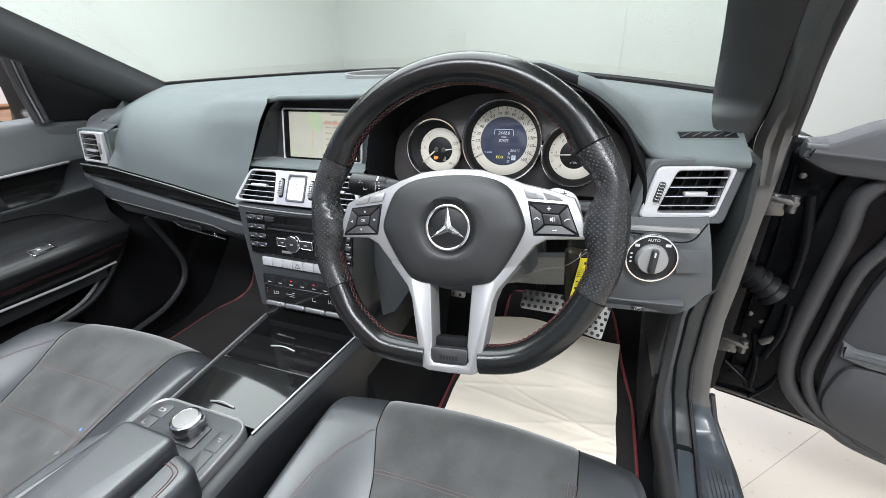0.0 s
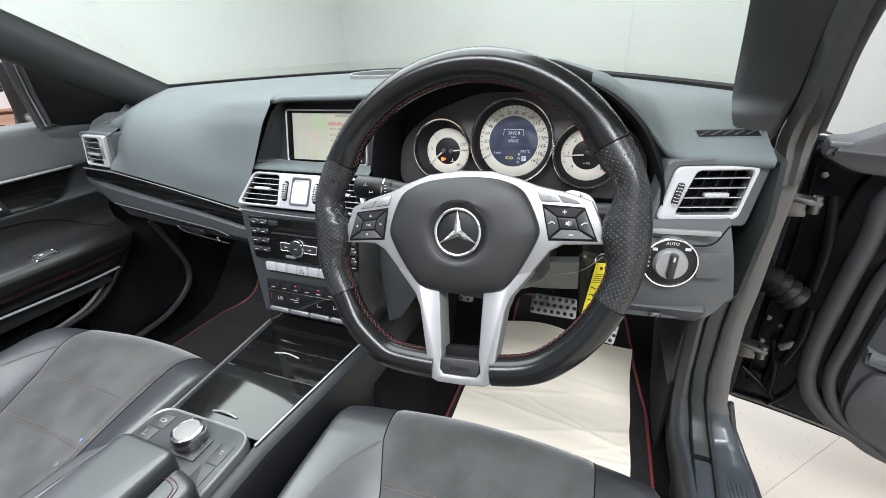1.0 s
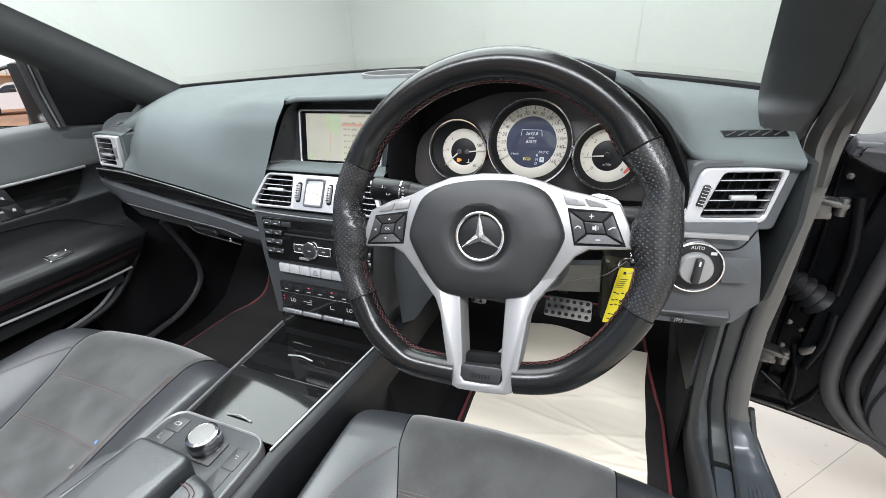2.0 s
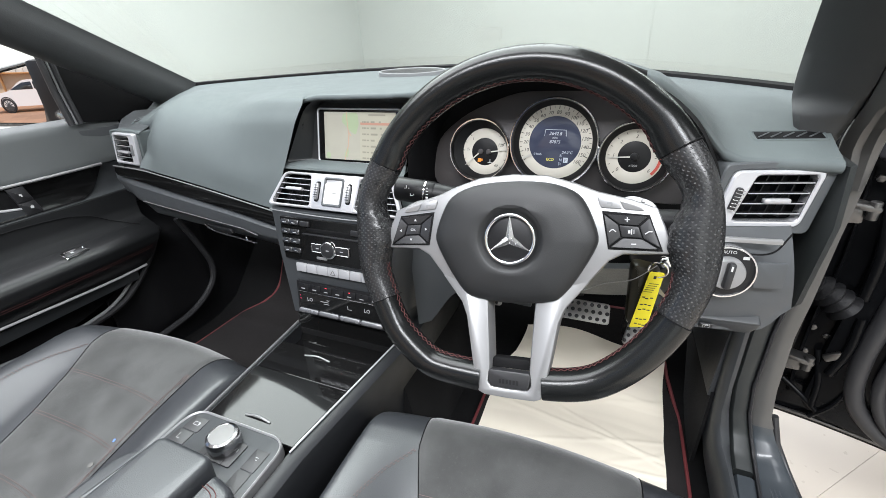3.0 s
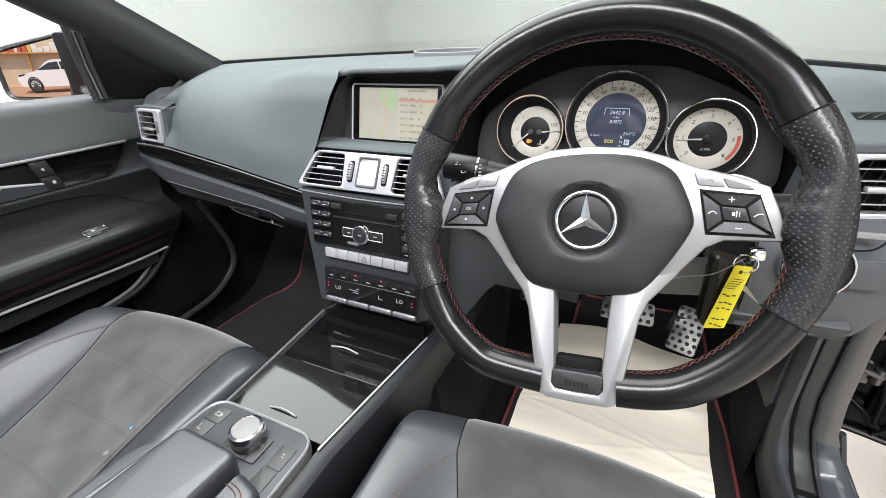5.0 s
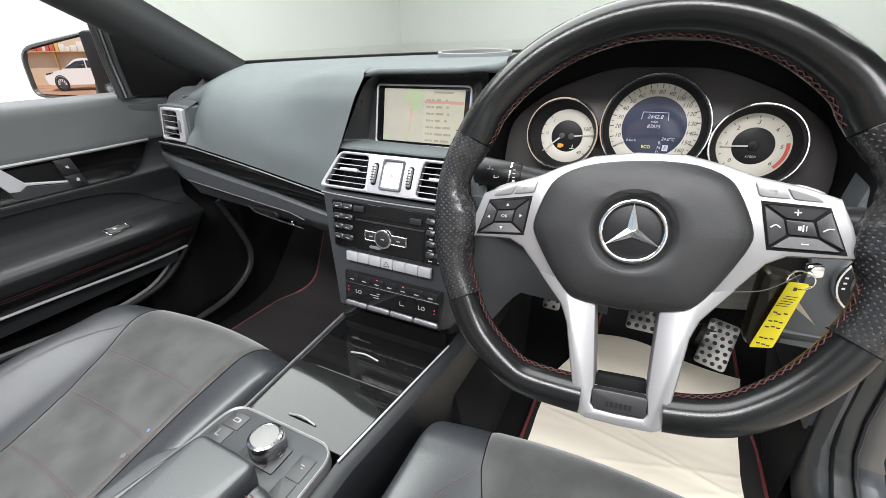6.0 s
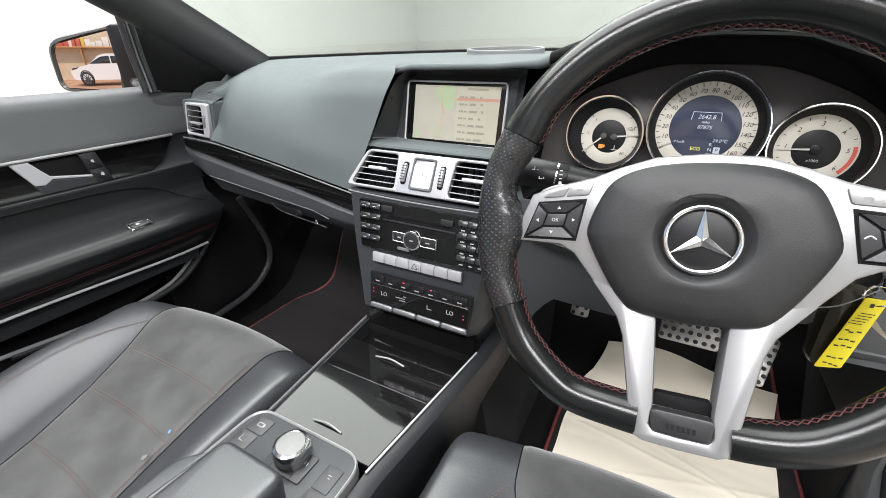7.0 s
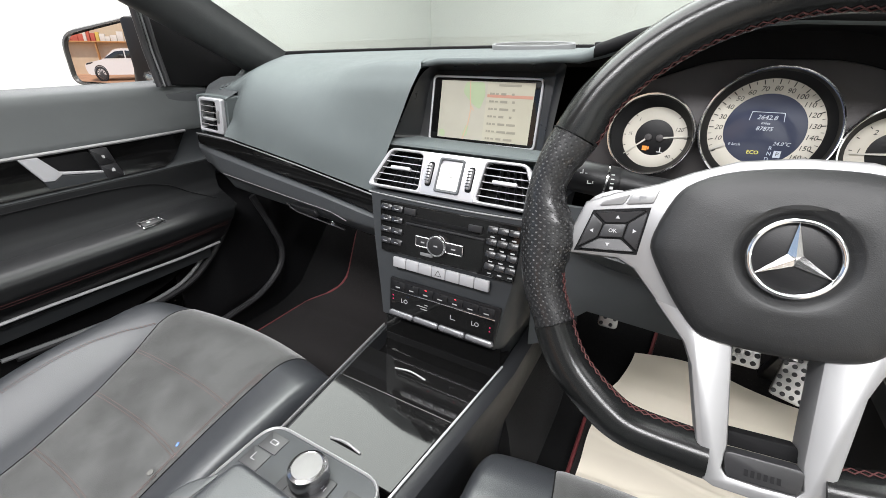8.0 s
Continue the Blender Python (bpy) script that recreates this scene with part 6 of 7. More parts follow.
def paper_mat():
    rnd = random.Random(4)

    def f(u, v):
        y = 0.05 + 0.50 * v + 0.010 * math.sin(5 * u)
        x0 = 0.247 + 0.050 * smooth(0.42, 0.56, y)
        x = x0 + (0.627 - x0) * u + 0.004 * noise.noise((y * 11, 5, 0))
        crease = 0.005 * noise.noise((x * 9, y * 7, 0)) + 0.006 * abs(noise.noise((x * 3 + y * 2, y * 13, 3)))
        for c, slope, h in ((0.245, 0.10, 0.0040), (0.335, -0.16, 0.0035), (0.405, 0.22, 0.0030), (0.17, -0.05, 0.0040), (0.290, 0.30, 0.0028), (0.370, -0.42, 0.0030), (0.215, 0.52, 0.0026), (0.455, -0.08, 0.0028)):
            crease += 0.45 * h * max(0, 1 - abs(y - c - slope * (x - 0.43)) / 0.0075)
        return Vector((x, y, toe(y) + 0.021 + 0.010 * smooth(0.36, 0.50, y) + crease))
    bm = sheet(bmesh.new(), f, 56, 180, 0.0006)
    solid("paper_mat", bm, PAPER, "creased cream paper sheet on the driver's floor mat", "paper mat")


paper_mat()


def dots_plate(bm_m, w, h, nx, ny, ob, name):
    """A steel pedal plate with rubber studs."""
    p = part(name, plate(bmesh.new(), rpoly([(-w / 2, -h / 2), (w / 2, -h / 2), (w / 2 * 0.96, h / 2), (-w / 2 * 0.96, h / 2)], 0.008), bm_m, 0.006, 0.0015), BRUSHED, ob, "brushed steel pedal plate")
    for i in range(nx):
        for j in range(ny):
            x = (i - (nx - 1) / 2) * w / nx * 0.98 + (0.25 * w / nx if j % 2 else -0.25 * w / nx) * 0.6
            y = (j - (ny - 1) / 2) * h / ny * 0.98
            part("stud", disc(bmesh.new(), min(w / nx, h / ny) * 0.30, bm_m @ pose(x, y, 0.0012), 0.002, 0.0005, 12), RUBBER, p)
    return p


def pedals():
    ob = thing("brake_pedal", (0.40, 0.50, 0.50), "brushed steel brake pedal with black rubber studs", "pedal")
    dots_plate(face(0.437, 0.455, 0.532, 42), 0.104, 0.046, 7, 3, ob, "plate")
    part("arm", one((0.022, 0.014, 0.30), pose(0.415, 0.54, 0.63, 20), 0.004), BLACK, ob)
    ob = thing("accelerator_pedal", (0.555, 0.50, 0.42), "brushed steel accelerator pedal with black rubber studs", "pedal")
    dots_plate(face(0.558, 0.495, 0.488, 42, -3) @ pose(0, 0, 0, 0, 0, -10), 0.056, 0.098, 4, 7, ob, "plate")
    part("arm", one((0.05, 0.02, 0.12), pose(0.55, 0.55, 0.46, 35), 0.005), BLACK, ob)
    # the small left pedal works the parking brake
    ob = thing("foot_rest", (0.235, 0.45, 0.50), "brushed steel parking brake pedal with rubber studs", "pedal")
    dots_plate(face(0.236, 0.428, 0.545, 30), 0.036, 0.038, 2, 3, ob, "plate")
    part("arm", one((0.018, 0.012, 0.26), pose(0.236, 0.50, 0.655, 24), 0.003), BLACK, ob)


pedals()


# ---- body ----
def pillar_west():
    """The passenger's windscreen pillar: grey trim inside, seals outside."""
    ob = thing("pillar_west", (-0.70, 0.42, 0.95), "dark grey windscreen pillar trim beside the dashboard", "windscreen pillar", kind="structure")
    a, b = Vector((-0.664, 0.545, 0.988)), Vector((-0.587, 0.03, 1.236))
    across = Vector((-0.038, -0.058, -0.043))
    d = b - a
    bm = bmesh.new()
    rows = []
    inward = Vector((0.016, -0.014, -0.006))
    for k in range(15):
        t = -0.16 + 1.5 * k / 14
        p = a + d * t if t > 0 else a + Vector((-0.006, -0.05, -0.075)) * (-t / 0.16)
        w = across * (1.0 if t > 0 else 1.0 + 0.3 * t)
        rows.append([p + Vector((0, 0.02, 0.004)), p, p + w * 0.12 + inward * 0.75, p + w * 0.32 + inward * 1.2, p + w * 0.55 + inward * 1.3, p + w * 0.75 + inward * 1.1, p + w * 0.90 + inward * 0.65, p + w * 0.97 + inward * 0.3, p + w, p + w + Vector((-0.03, 0.03, 0.01))])
    loops(bm, rows, Matrix(), cyclic=False)
    bmesh.ops.recalc_face_normals(bm, faces=bm.faces)
    bmesh.ops.solidify(bm, geom=bm.faces[:], thickness=0.004)
    part("inner_trim", bm, PILLAR_TRIM, ob, "dark grey cloth-textured trim")
    bm = bmesh.new()
    tube(bm, [a + d * (-0.05 + 1.4 * k / 10) + across * 1.0 + Vector((-0.006, 0.012, 0)) for k in range(11)], 0.009, 10)
    part("door_seal", bm, RUBBER, ob, "black rubber door seal")
    bm = bmesh.new()
    tube(bm, [a + d * (-0.05 + 1.4 * k / 10) + Vector((-0.004, 0.012, 0.006)) for k in range(11)], 0.005, 8)
    part("glass_seal", bm, BLACK, ob)


pillar_west()


def pillar_east():
    """The driver's pillar: a broad inner trim, and the grey outer lining that runs on into the flange."""
    ob = thing("pillar_east", (0.70, 0.42, 0.95), "dark grey windscreen pillar trim above the open door", "windscreen pillar", kind="structure")
    top = Vector((-0.0505, -0.201, 0.1075)) * 2.2
    left = curve([Vector((0.673, 0.328, 0.959)), Vector((0.666, 0.332, 0.980)), Vector((0.667, 0.362, 1.0095)), Vector((0.634, 0.235, 1.125)), Vector((0.634, 0.235, 1.125)) + top], 8)
    right = curve([Vector((0.712, 0.312, 0.952)), Vector((0.719, 0.310, 0.973)), Vector((0.721, 0.285, 1.013)), Vector((0.691, 0.170, 1.109)), Vector((0.691, 0.170, 1.109)) + top], 8)
    seam = curve([Vector((0.736, 0.322, 0.880)), Vector((0.726, 0.328, 0.938)), Vector((0.722, 0.285, 1.005)), Vector((0.691, 0.170, 1.109)), Vector((0.691, 0.170, 1.109)) + top], 8)
    outer = curve([Vector((0.766, 0.326, 0.880)), Vector((0.762, 0.312, 0.945)), Vector((0.746, 0.262, 0.995)), Vector((0.711, 0.140, 1.105)), Vector((0.711, 0.140, 1.105)) + top], 8)
    bm = bmesh.new()
    rows = []
    for a, b in zip(left, right):
        w = b - a
        back = Vector((0.012, 0.030, 0.008))
        rows.append([a + back, a, a + w * 0.06 + Vector((-0.006, -0.006, 0)), a + w * 0.25 + Vector((-0.010, -0.012, 0)), a + w * 0.6 + Vector((-0.007, -0.012, 0)), a + w * 0.92 + Vector((-0.003, -0.006, 0)), b, b + Vector((0.010, 0.012, 0))])
    rows.insert(0, [p + Vector((0.002, 0.004, -0.004 - 0.016 * math.sin(math.pi * j / 7) ** 0.7)) for j, p in enumerate(rows[0])])
    loops(bm, rows, Matrix(), False, False)
    bm.faces.new([v for v in bm.verts][:8])
    bmesh.ops.recalc_face_normals(bm, faces=bm.faces)
    part("inner_trim", bm, PILLAR_TRIM, ob, "dark grey cloth-textured trim")
    bm = bmesh.new()
    rows = []
    for k, (b, c) in enumerate(zip(seam, outer)):
        w = c - b
        fold = 0.003 * noise.noise((k * 0.35, 2.0, 0)) + 0.002
        rows.append([b + Vector((0.004, 0.012, 0)), b + w * 0.06 + Vector((0, 0.004, 0)), b + w * 0.30 + Vector((0, -0.006 - fold, 0)), b + w * 0.50 + Vector((0, -0.004, 0)), b + w * 0.56 + Vector((0, -0.0005 - fold, 0)), b + w * 0.75 + Vector((0, -0.007, 0)), c + Vector((0, -0.002, 0)), c + Vector((0.006, 0.010, 0)), c + Vector((0.006, 0.06, 0))])
    loops(bm, rows, Matrix(), False, False)
    bmesh.ops.recalc_face_normals(bm, faces=bm.faces)
    part("outer_lining", bm, GREYPAINT, ob, "smooth grey outer lining with soft folds")
    bm = bmesh.new()
    tube(bm, [c + Vector((0.004, 0.004, 0.002)) for c in outer[10:]], 0.0065, 10)
    part("door_seal", bm, RUBBER, ob, "black rubber door seal")


pillar_east()



# ---- passenger's door, shut ----
def passenger_door():
    ob = thing("car_door", (-0.74, -0.2, 0.4), "shut passenger door with black leather armrest and gloss black trim", "car door", "front doors")
    zs = (0.957, 0.950, 0.935, 0.900, 0.852, 0.846, 0.815, 0.783, 0.775, 0.755, 0.730, 0.712, 0.700, 0.690, 0.676, 0.655, 0.630, 0.600, 0.590, 0.582, 0.560, 0.50, 0.44, 0.36)
    xs = (-0.770, -0.745, -0.736, -0.728, -0.716, -0.722, -0.726, -0.718, -0.706, -0.703, -0.698, -0.685, -0.655, -0.622, -0.608, -0.610, -0.624, -0.646, -0.650, -0.690, -0.715, -0.722, -0.722, -0.722)

    def skin_x(z):
        return interp(z, zs[::-1], xs[::-1])

    def strip(name, za, zb, front, mat, label, n=12, off=0.0, back=-0.80, parent=None):
        """A band of the door between two heights; front(z) gives its forward end."""
        def f(u, v):
            z = za + (zb - za) * v
            y = back + (front(z) - back) * u
            bow = 0.012 * smooth(0.10, 0.30, y)
            return Vector((skin_x(z) + off - bow, y, z))
        return part(name, sheet(bmesh.new(), f, 44, n, 0.004), mat, parent or ob, label)

    def full(z):
        return interp(z, (0.36, 0.49, 0.505, 0.53, 0.60, 0.66, 0.72, 0.84, 0.957), (0.02, 0.02, 0.085, 0.160, 0.232, 0.258, 0.285, 0.322, 0.345))

    def trim_end(z):
        return interp(z, (0.775, 0.79, 0.81, 0.85), (0.165, 0.205, 0.226, 0.250))
    strip("upper_pad", 0.957, 0.850, full, DOOR_PAD, "soft dark grey upper pad", 16)
    strip("front_corner", 0.850, 0.775, full, PANEL, "", 6, -0.006)
    trim = strip("trim", 0.848, 0.781, trim_end, DOOR_GLOSS, "gloss black lacquered trim", 8, 0.002)
    strip("insert", 0.781, 0.700, full, DOOR_DIM, "black leather insert", 14)
    strip("armrest", 0.702, 0.598, full, DOOR_ROLL, "padded black leather armrest", 22)
    strip("pocket_wall", 0.598, 0.36, full, MATT, "dark door pocket", 14)
    bm = bmesh.new()
    tube(bm, [(skin_x(0.851) + 0.004 - 0.012 * smooth(0.10, 0.30, y), y, 0.850) for y in [-0.80 + 1.05 * k / 30 for k in range(31)]], 0.0034, 8)
    part("bright_line", bm, SILVER, ob, "satin silver line")
    bm = bmesh.new()
    tube(bm, [(-0.6385 - 0.012 * smooth(0.10, 0.30, y), y, 0.607 - 0.012 * smooth(-0.2, 0.2, y)) for y in [-0.80 + 1.02 * k / 30 for k in range(31)]], 0.0030, 8)
    part("bright_line", bm, VENT_SILVER, ob, "chrome line under the armrest")
    for dz in (0.0, 0.006):
        bm = bmesh.new()
        tube(bm, [(skin_x(0.640 + dz) + 0.0008 - 0.012 * smooth(0.10, 0.30, y), y, 0.640 + dz) for y in [-0.80 + 1.04 * k / 40 for k in range(41)]], 0.0004, 5)
        part("stitching", bm, DARK_RED, ob, "red stitching")
    # card edge given a paler grey for the light that falls on it
    bm = bmesh.new()
    edge = curve([(-0.685, -0.20, 0.520), (-0.688, -0.03, 0.502), (-0.688, 0.085, 0.505), (-0.684, 0.155, 0.530), (-0.674, 0.226, 0.600), (-0.660, 0.258, 0.662), (-0.648, 0.262, 0.682)], 8)
    tube(bm, edge, 0.0042, 8)
    part("lit_card_edge", bm, EDGE_GREY, ob, "edge of the door card, painted pale as if lit")
    bm = bmesh.new()
    tube(bm, [p + Vector((-0.004, 0.020, -0.008)) for p in edge], 0.009, 8)
    part("door_seal", bm, RUBBER, ob, "black rubber seal")
    bm = bmesh.new()
    loops(bm, [[(-0.655, y, 0.592), (-0.664, y, 0.560), (-0.676, y, 0.555)] for y in (-0.80, -0.3, 0.0, 0.2)], Matrix(), cyclic=False)
    part("lower_lip", bm, PANEL, ob)
    # seam of the leather insert
    bm = bmesh.new()
    tube(bm, curve([(skin_x(0.762) + 0.002, -0.75, 0.762), (skin_x(0.765) + 0.002, -0.1, 0.765), (skin_x(0.762) + 0.002, 0.08, 0.762), (skin_x(0.745) + 0.001, 0.16, 0.747), (skin_x(0.715) - 0.004, 0.21, 0.717), (-0.655, 0.245, 0.699)], 8), 0.0013, 6)
    part("insert_seam", bm, MATT, ob)
    # handle
    x0 = -0.716
    bm = bmesh.new()
    plate(bm, rpoly([(-0.020, 0.778), (0.075, 0.786), (0.050, 0.842), (-0.050, 0.842)], 0.006), Matrix(((0, 0, 1, x0 + 0.001), (1, 0, 0, 0), (0, 1, 0, 0), (0, 0, 0, 1))), 0.004, 0.001)
    part("handle_recess", bm, MATT, trim)
    side = Matrix(((0, 0, 1, x0 + 0.006), (1, 0, 0, 0), (0, 1, 0, 0), (0, 0, 0, 1)))
    bm = bmesh.new()
    plate(bm, [Vector(p) for p in ((-0.033, 0.802), (-0.018, 0.800), (-0.004, 0.8085), (0.064, 0.797), (0.062, 0.8015), (0.002, 0.8130), (-0.006, 0.8150), (-0.029, 0.846), (-0.057, 0.847))], side, 0.006, 0.0012)
    part("handle", bm, VENT_SILVER, ob, "satin silver door handle", True)
    bm = bmesh.new()
    plate(bm, [Vector(p) for p in ((-0.029, 0.786), (0.070, 0.780), (0.064, 0.7965), (-0.006, 0.808), (-0.018, 0.7995), (-0.033, 0.8015))], side @ pose(0, 0, -0.001), 0.006, 0.002)
    part("handle_back", bm, PANEL, ob, "dark grey lower half of the handle", True)
    for q, marks in (([(0.0585, 0.8125), (0.0885, 0.8125), (0.080, 0.845), (0.050, 0.845)], [(0.069, 0.829, 0.005, 0.004), (0.0705, 0.826, 0.003, 0.002)]),
                     ([(0.066, 0.782), (0.096, 0.784), (0.0885, 0.8115), (0.0585, 0.8115)], [(0.079, 0.799, 0.006, 0.005), (0.079, 0.8025, 0.003, 0.002)])):
        bm = bmesh.new()
        plate(bm, rpoly(q, 0.0015), side @ pose(0, 0, 0.001), 0.006, 0.001)
        lock = part("lock_switch", bm, BUTTON, ob, "black lock switch")
        bm = bmesh.new()
        bars(bm, marks, side @ pose(0, 0, 0.0014))
        part("symbol", bm, WHITE_INK, lock)
    # window switch
    wm = pose(-0.637, 0.084, 0.6955, -2, 18, 4) @ Matrix.Scale(0.82, 4)
    ring = part("window_switch", rim_frame(bmesh.new(), rpoly(rect(0.030, 0.060), 0.004), rpoly(rect(0.022, 0.051), 0.003), wm @ pose(0, 0, 0.002), 0.006, 0.001), CHROME, ob, "window switch with a chrome border")
    part("rocker", one((0.019, 0.047, 0.006), wm @ pose(0, 0, 0, 6), 0.002), BUTTON, ring)
    bm = bmesh.new()
    bars(bm, [(0, -0.008, 0.006, 0.008)], wm @ pose(0, 0, 0.0042))
    part("symbol", bm, WHITE_INK, ring)
    # outer skin and sill side
    part("dash_end", one((0.02, 0.54, 0.36), pose(-0.752, 0.51, 0.75), 0.004), PANEL, ob)
    part("outer_skin", one((0.06, 1.15, 0.60), pose(-0.83, -0.25, 0.62), 0.02), PAINT, ob, "black painted outer skin")
    # corner panel ahead of the window
    tri = Matrix(((0, 0, 1, -0.742), (1, 0, 0, 0), (0, 1, 0, 0), (0, 0, 0, 1)))
    part("corner_panel", plate(bmesh.new(), rpoly([(0.236, 0.950), (0.47, 0.926), (0.47, 0.985), (0.300, 1.080), (0.222, 1.130)], 0.006), tri, 0.012, 0.002), MATT, ob, "black triangular corner panel")
    part("corner_foot", one((0.02, 0.26, 0.06), pose(-0.772, 0.36, 0.925), 0.006), MATT, ob)
    for dy, r, mat in ((0.0, 0.0070, RUBBER), (0.011, 0.0022, EDGE_GREY), (0.020, 0.0060, RUBBER)):
        bm = bmesh.new()
        tube(bm, [(-0.736, 0.229 + dy, 0.946), (-0.737, 0.222 + dy, 1.02), (-0.737, 0.218 + dy, 1.12)], r, 8)
        part("post_strip", bm, mat, ob, "narrow window post")


passenger_door()


def kick_panel():
    ob = thing("kick_panel", (-0.72, 0.4, 0.4), "black footwell side panel with a ribbed speaker bulge", "footwell panel")

    def f(u, v):
        y, z = 0.14 + 0.58 * u, 0.285 + 0.45 * v
        bulge = 0.03 * smooth(0.19, 0.26, y) * smooth(0.46, 0.40, y) * smooth(0.32, 0.40, z) * smooth(0.68, 0.60, z)
        return Vector((-0.735 + bulge, y, z))
    part("panel", sheet(bmesh.new(), f, 30, 24, 0.008), BLACK, ob, "black moulded panel")
    bm = bmesh.new()
    tube(bm, curve([(-0.700, 0.37, 0.66), (-0.690, 0.405, 0.56), (-0.690, 0.425, 0.48), (-0.690, 0.40, 0.42), (-0.69, 0.32, 0.375), (-0.69, 0.20, 0.36)], 8), 0.009, 8)
    part("bead", bm, RUBBER, ob, "rounded black bead")
    ob = thing("kick_panel", (0.72, 0.5, 0.4), "grey footwell side panel beside the pedals", "footwell panel")

    def g(u, v):
        y, z = 0.343 + 0.39 * u, 0.466 + 0.249 * v
        q = (z - 0.285) / 0.43
        return Vector((0.6785 - 0.004 * u + 0.012 * q * q, y, z))

    def carpet(u, v):
        return Vector((0.683 - 0.004 * u, 0.340 + 0.39 * u, 0.285 + 0.19 * v))
    part("panel", sheet(bmesh.new(), g, 16, 12, 0.008), PANEL, ob, "dark grey moulded panel")
    part("side_carpet", sheet(bmesh.new(), carpet, 12, 6, 0.006), CARPET, ob, "black carpet below the panel")


kick_panel()


# ---- outside mirror ----
def door_mirror():
    ob = thing("door_mirror", (-0.86, 0.28, 0.93), "black door mirror reflecting a white car", "door mirror")
    m = face(-0.95, 0.240, 1.010, 0.7, 24.8)
    glass = rpoly([(-0.100, -0.060), (0.050, -0.068), (0.080, 0.070), (-0.094, 0.036)], (0.02, 0.012, 0.012, 0.03), 6)
    house = rpoly([(-0.1065, -0.0675), (0.062, -0.0755), (0.100, 0.080), (-0.1035, 0.0445)], (0.026, 0.018, 0.018, 0.04), 6)
    bm = bmesh.new()
    mid = sum(glass, Vector((0, 0))) / len(glass)
    corners = [Vector(p) for p in ((-0.100, -0.060), (0.050, -0.068), (0.080, 0.070), (-0.094, 0.036))]

    def dome(u, v):
        p = corners[0].lerp(corners[1], u).lerp(corners[3].lerp(corners[2], u), v)
        return m @ Vector((p.x, p.y, -0.003 - (p - mid).length_squared / 3.9))
    part("glass", sheet(bm, dome, 40, 30, -0.004), MIRROR, ob, "slightly domed mirror glass")
    rings = [at(shrink(glass, -0.001), -0.010), at(shrink(glass, -0.004), 0.001), at(house, 0.0), at(shrink(house, -0.004), -0.010), at(shrink(house, 0.000), -0.04), at([p * 0.82 for p in house], -0.075), at([p * 0.45 for p in house], -0.092)]
    part("housing", loops(bmesh.new(), rings, m, False, True), MIRROR_CASE, ob, "dark lacquered housing")
    bm = bmesh.new()
    tube(bm, curve([m @ Vector((0.075, -0.055, -0.03)), Vector((-0.83, 0.275, 0.952)), Vector((-0.77, 0.265, 0.948))], 5), 0.022, 12, flat=0.7)
    part("arm", bm, MIRROR_CASE, ob)
    part("arm_cover", one((0.072, 0.150, 0.036), m @ pose(0.097, 0.004, -0.012), 0.010), BLACK, ob, "black inner cover of the mirror")


MIRROR_CASE = material("dark_grey_lacquer", (0.075, 0.072, 0.068), 0.25, vary=0.08, coat=0.5)
door_mirror()


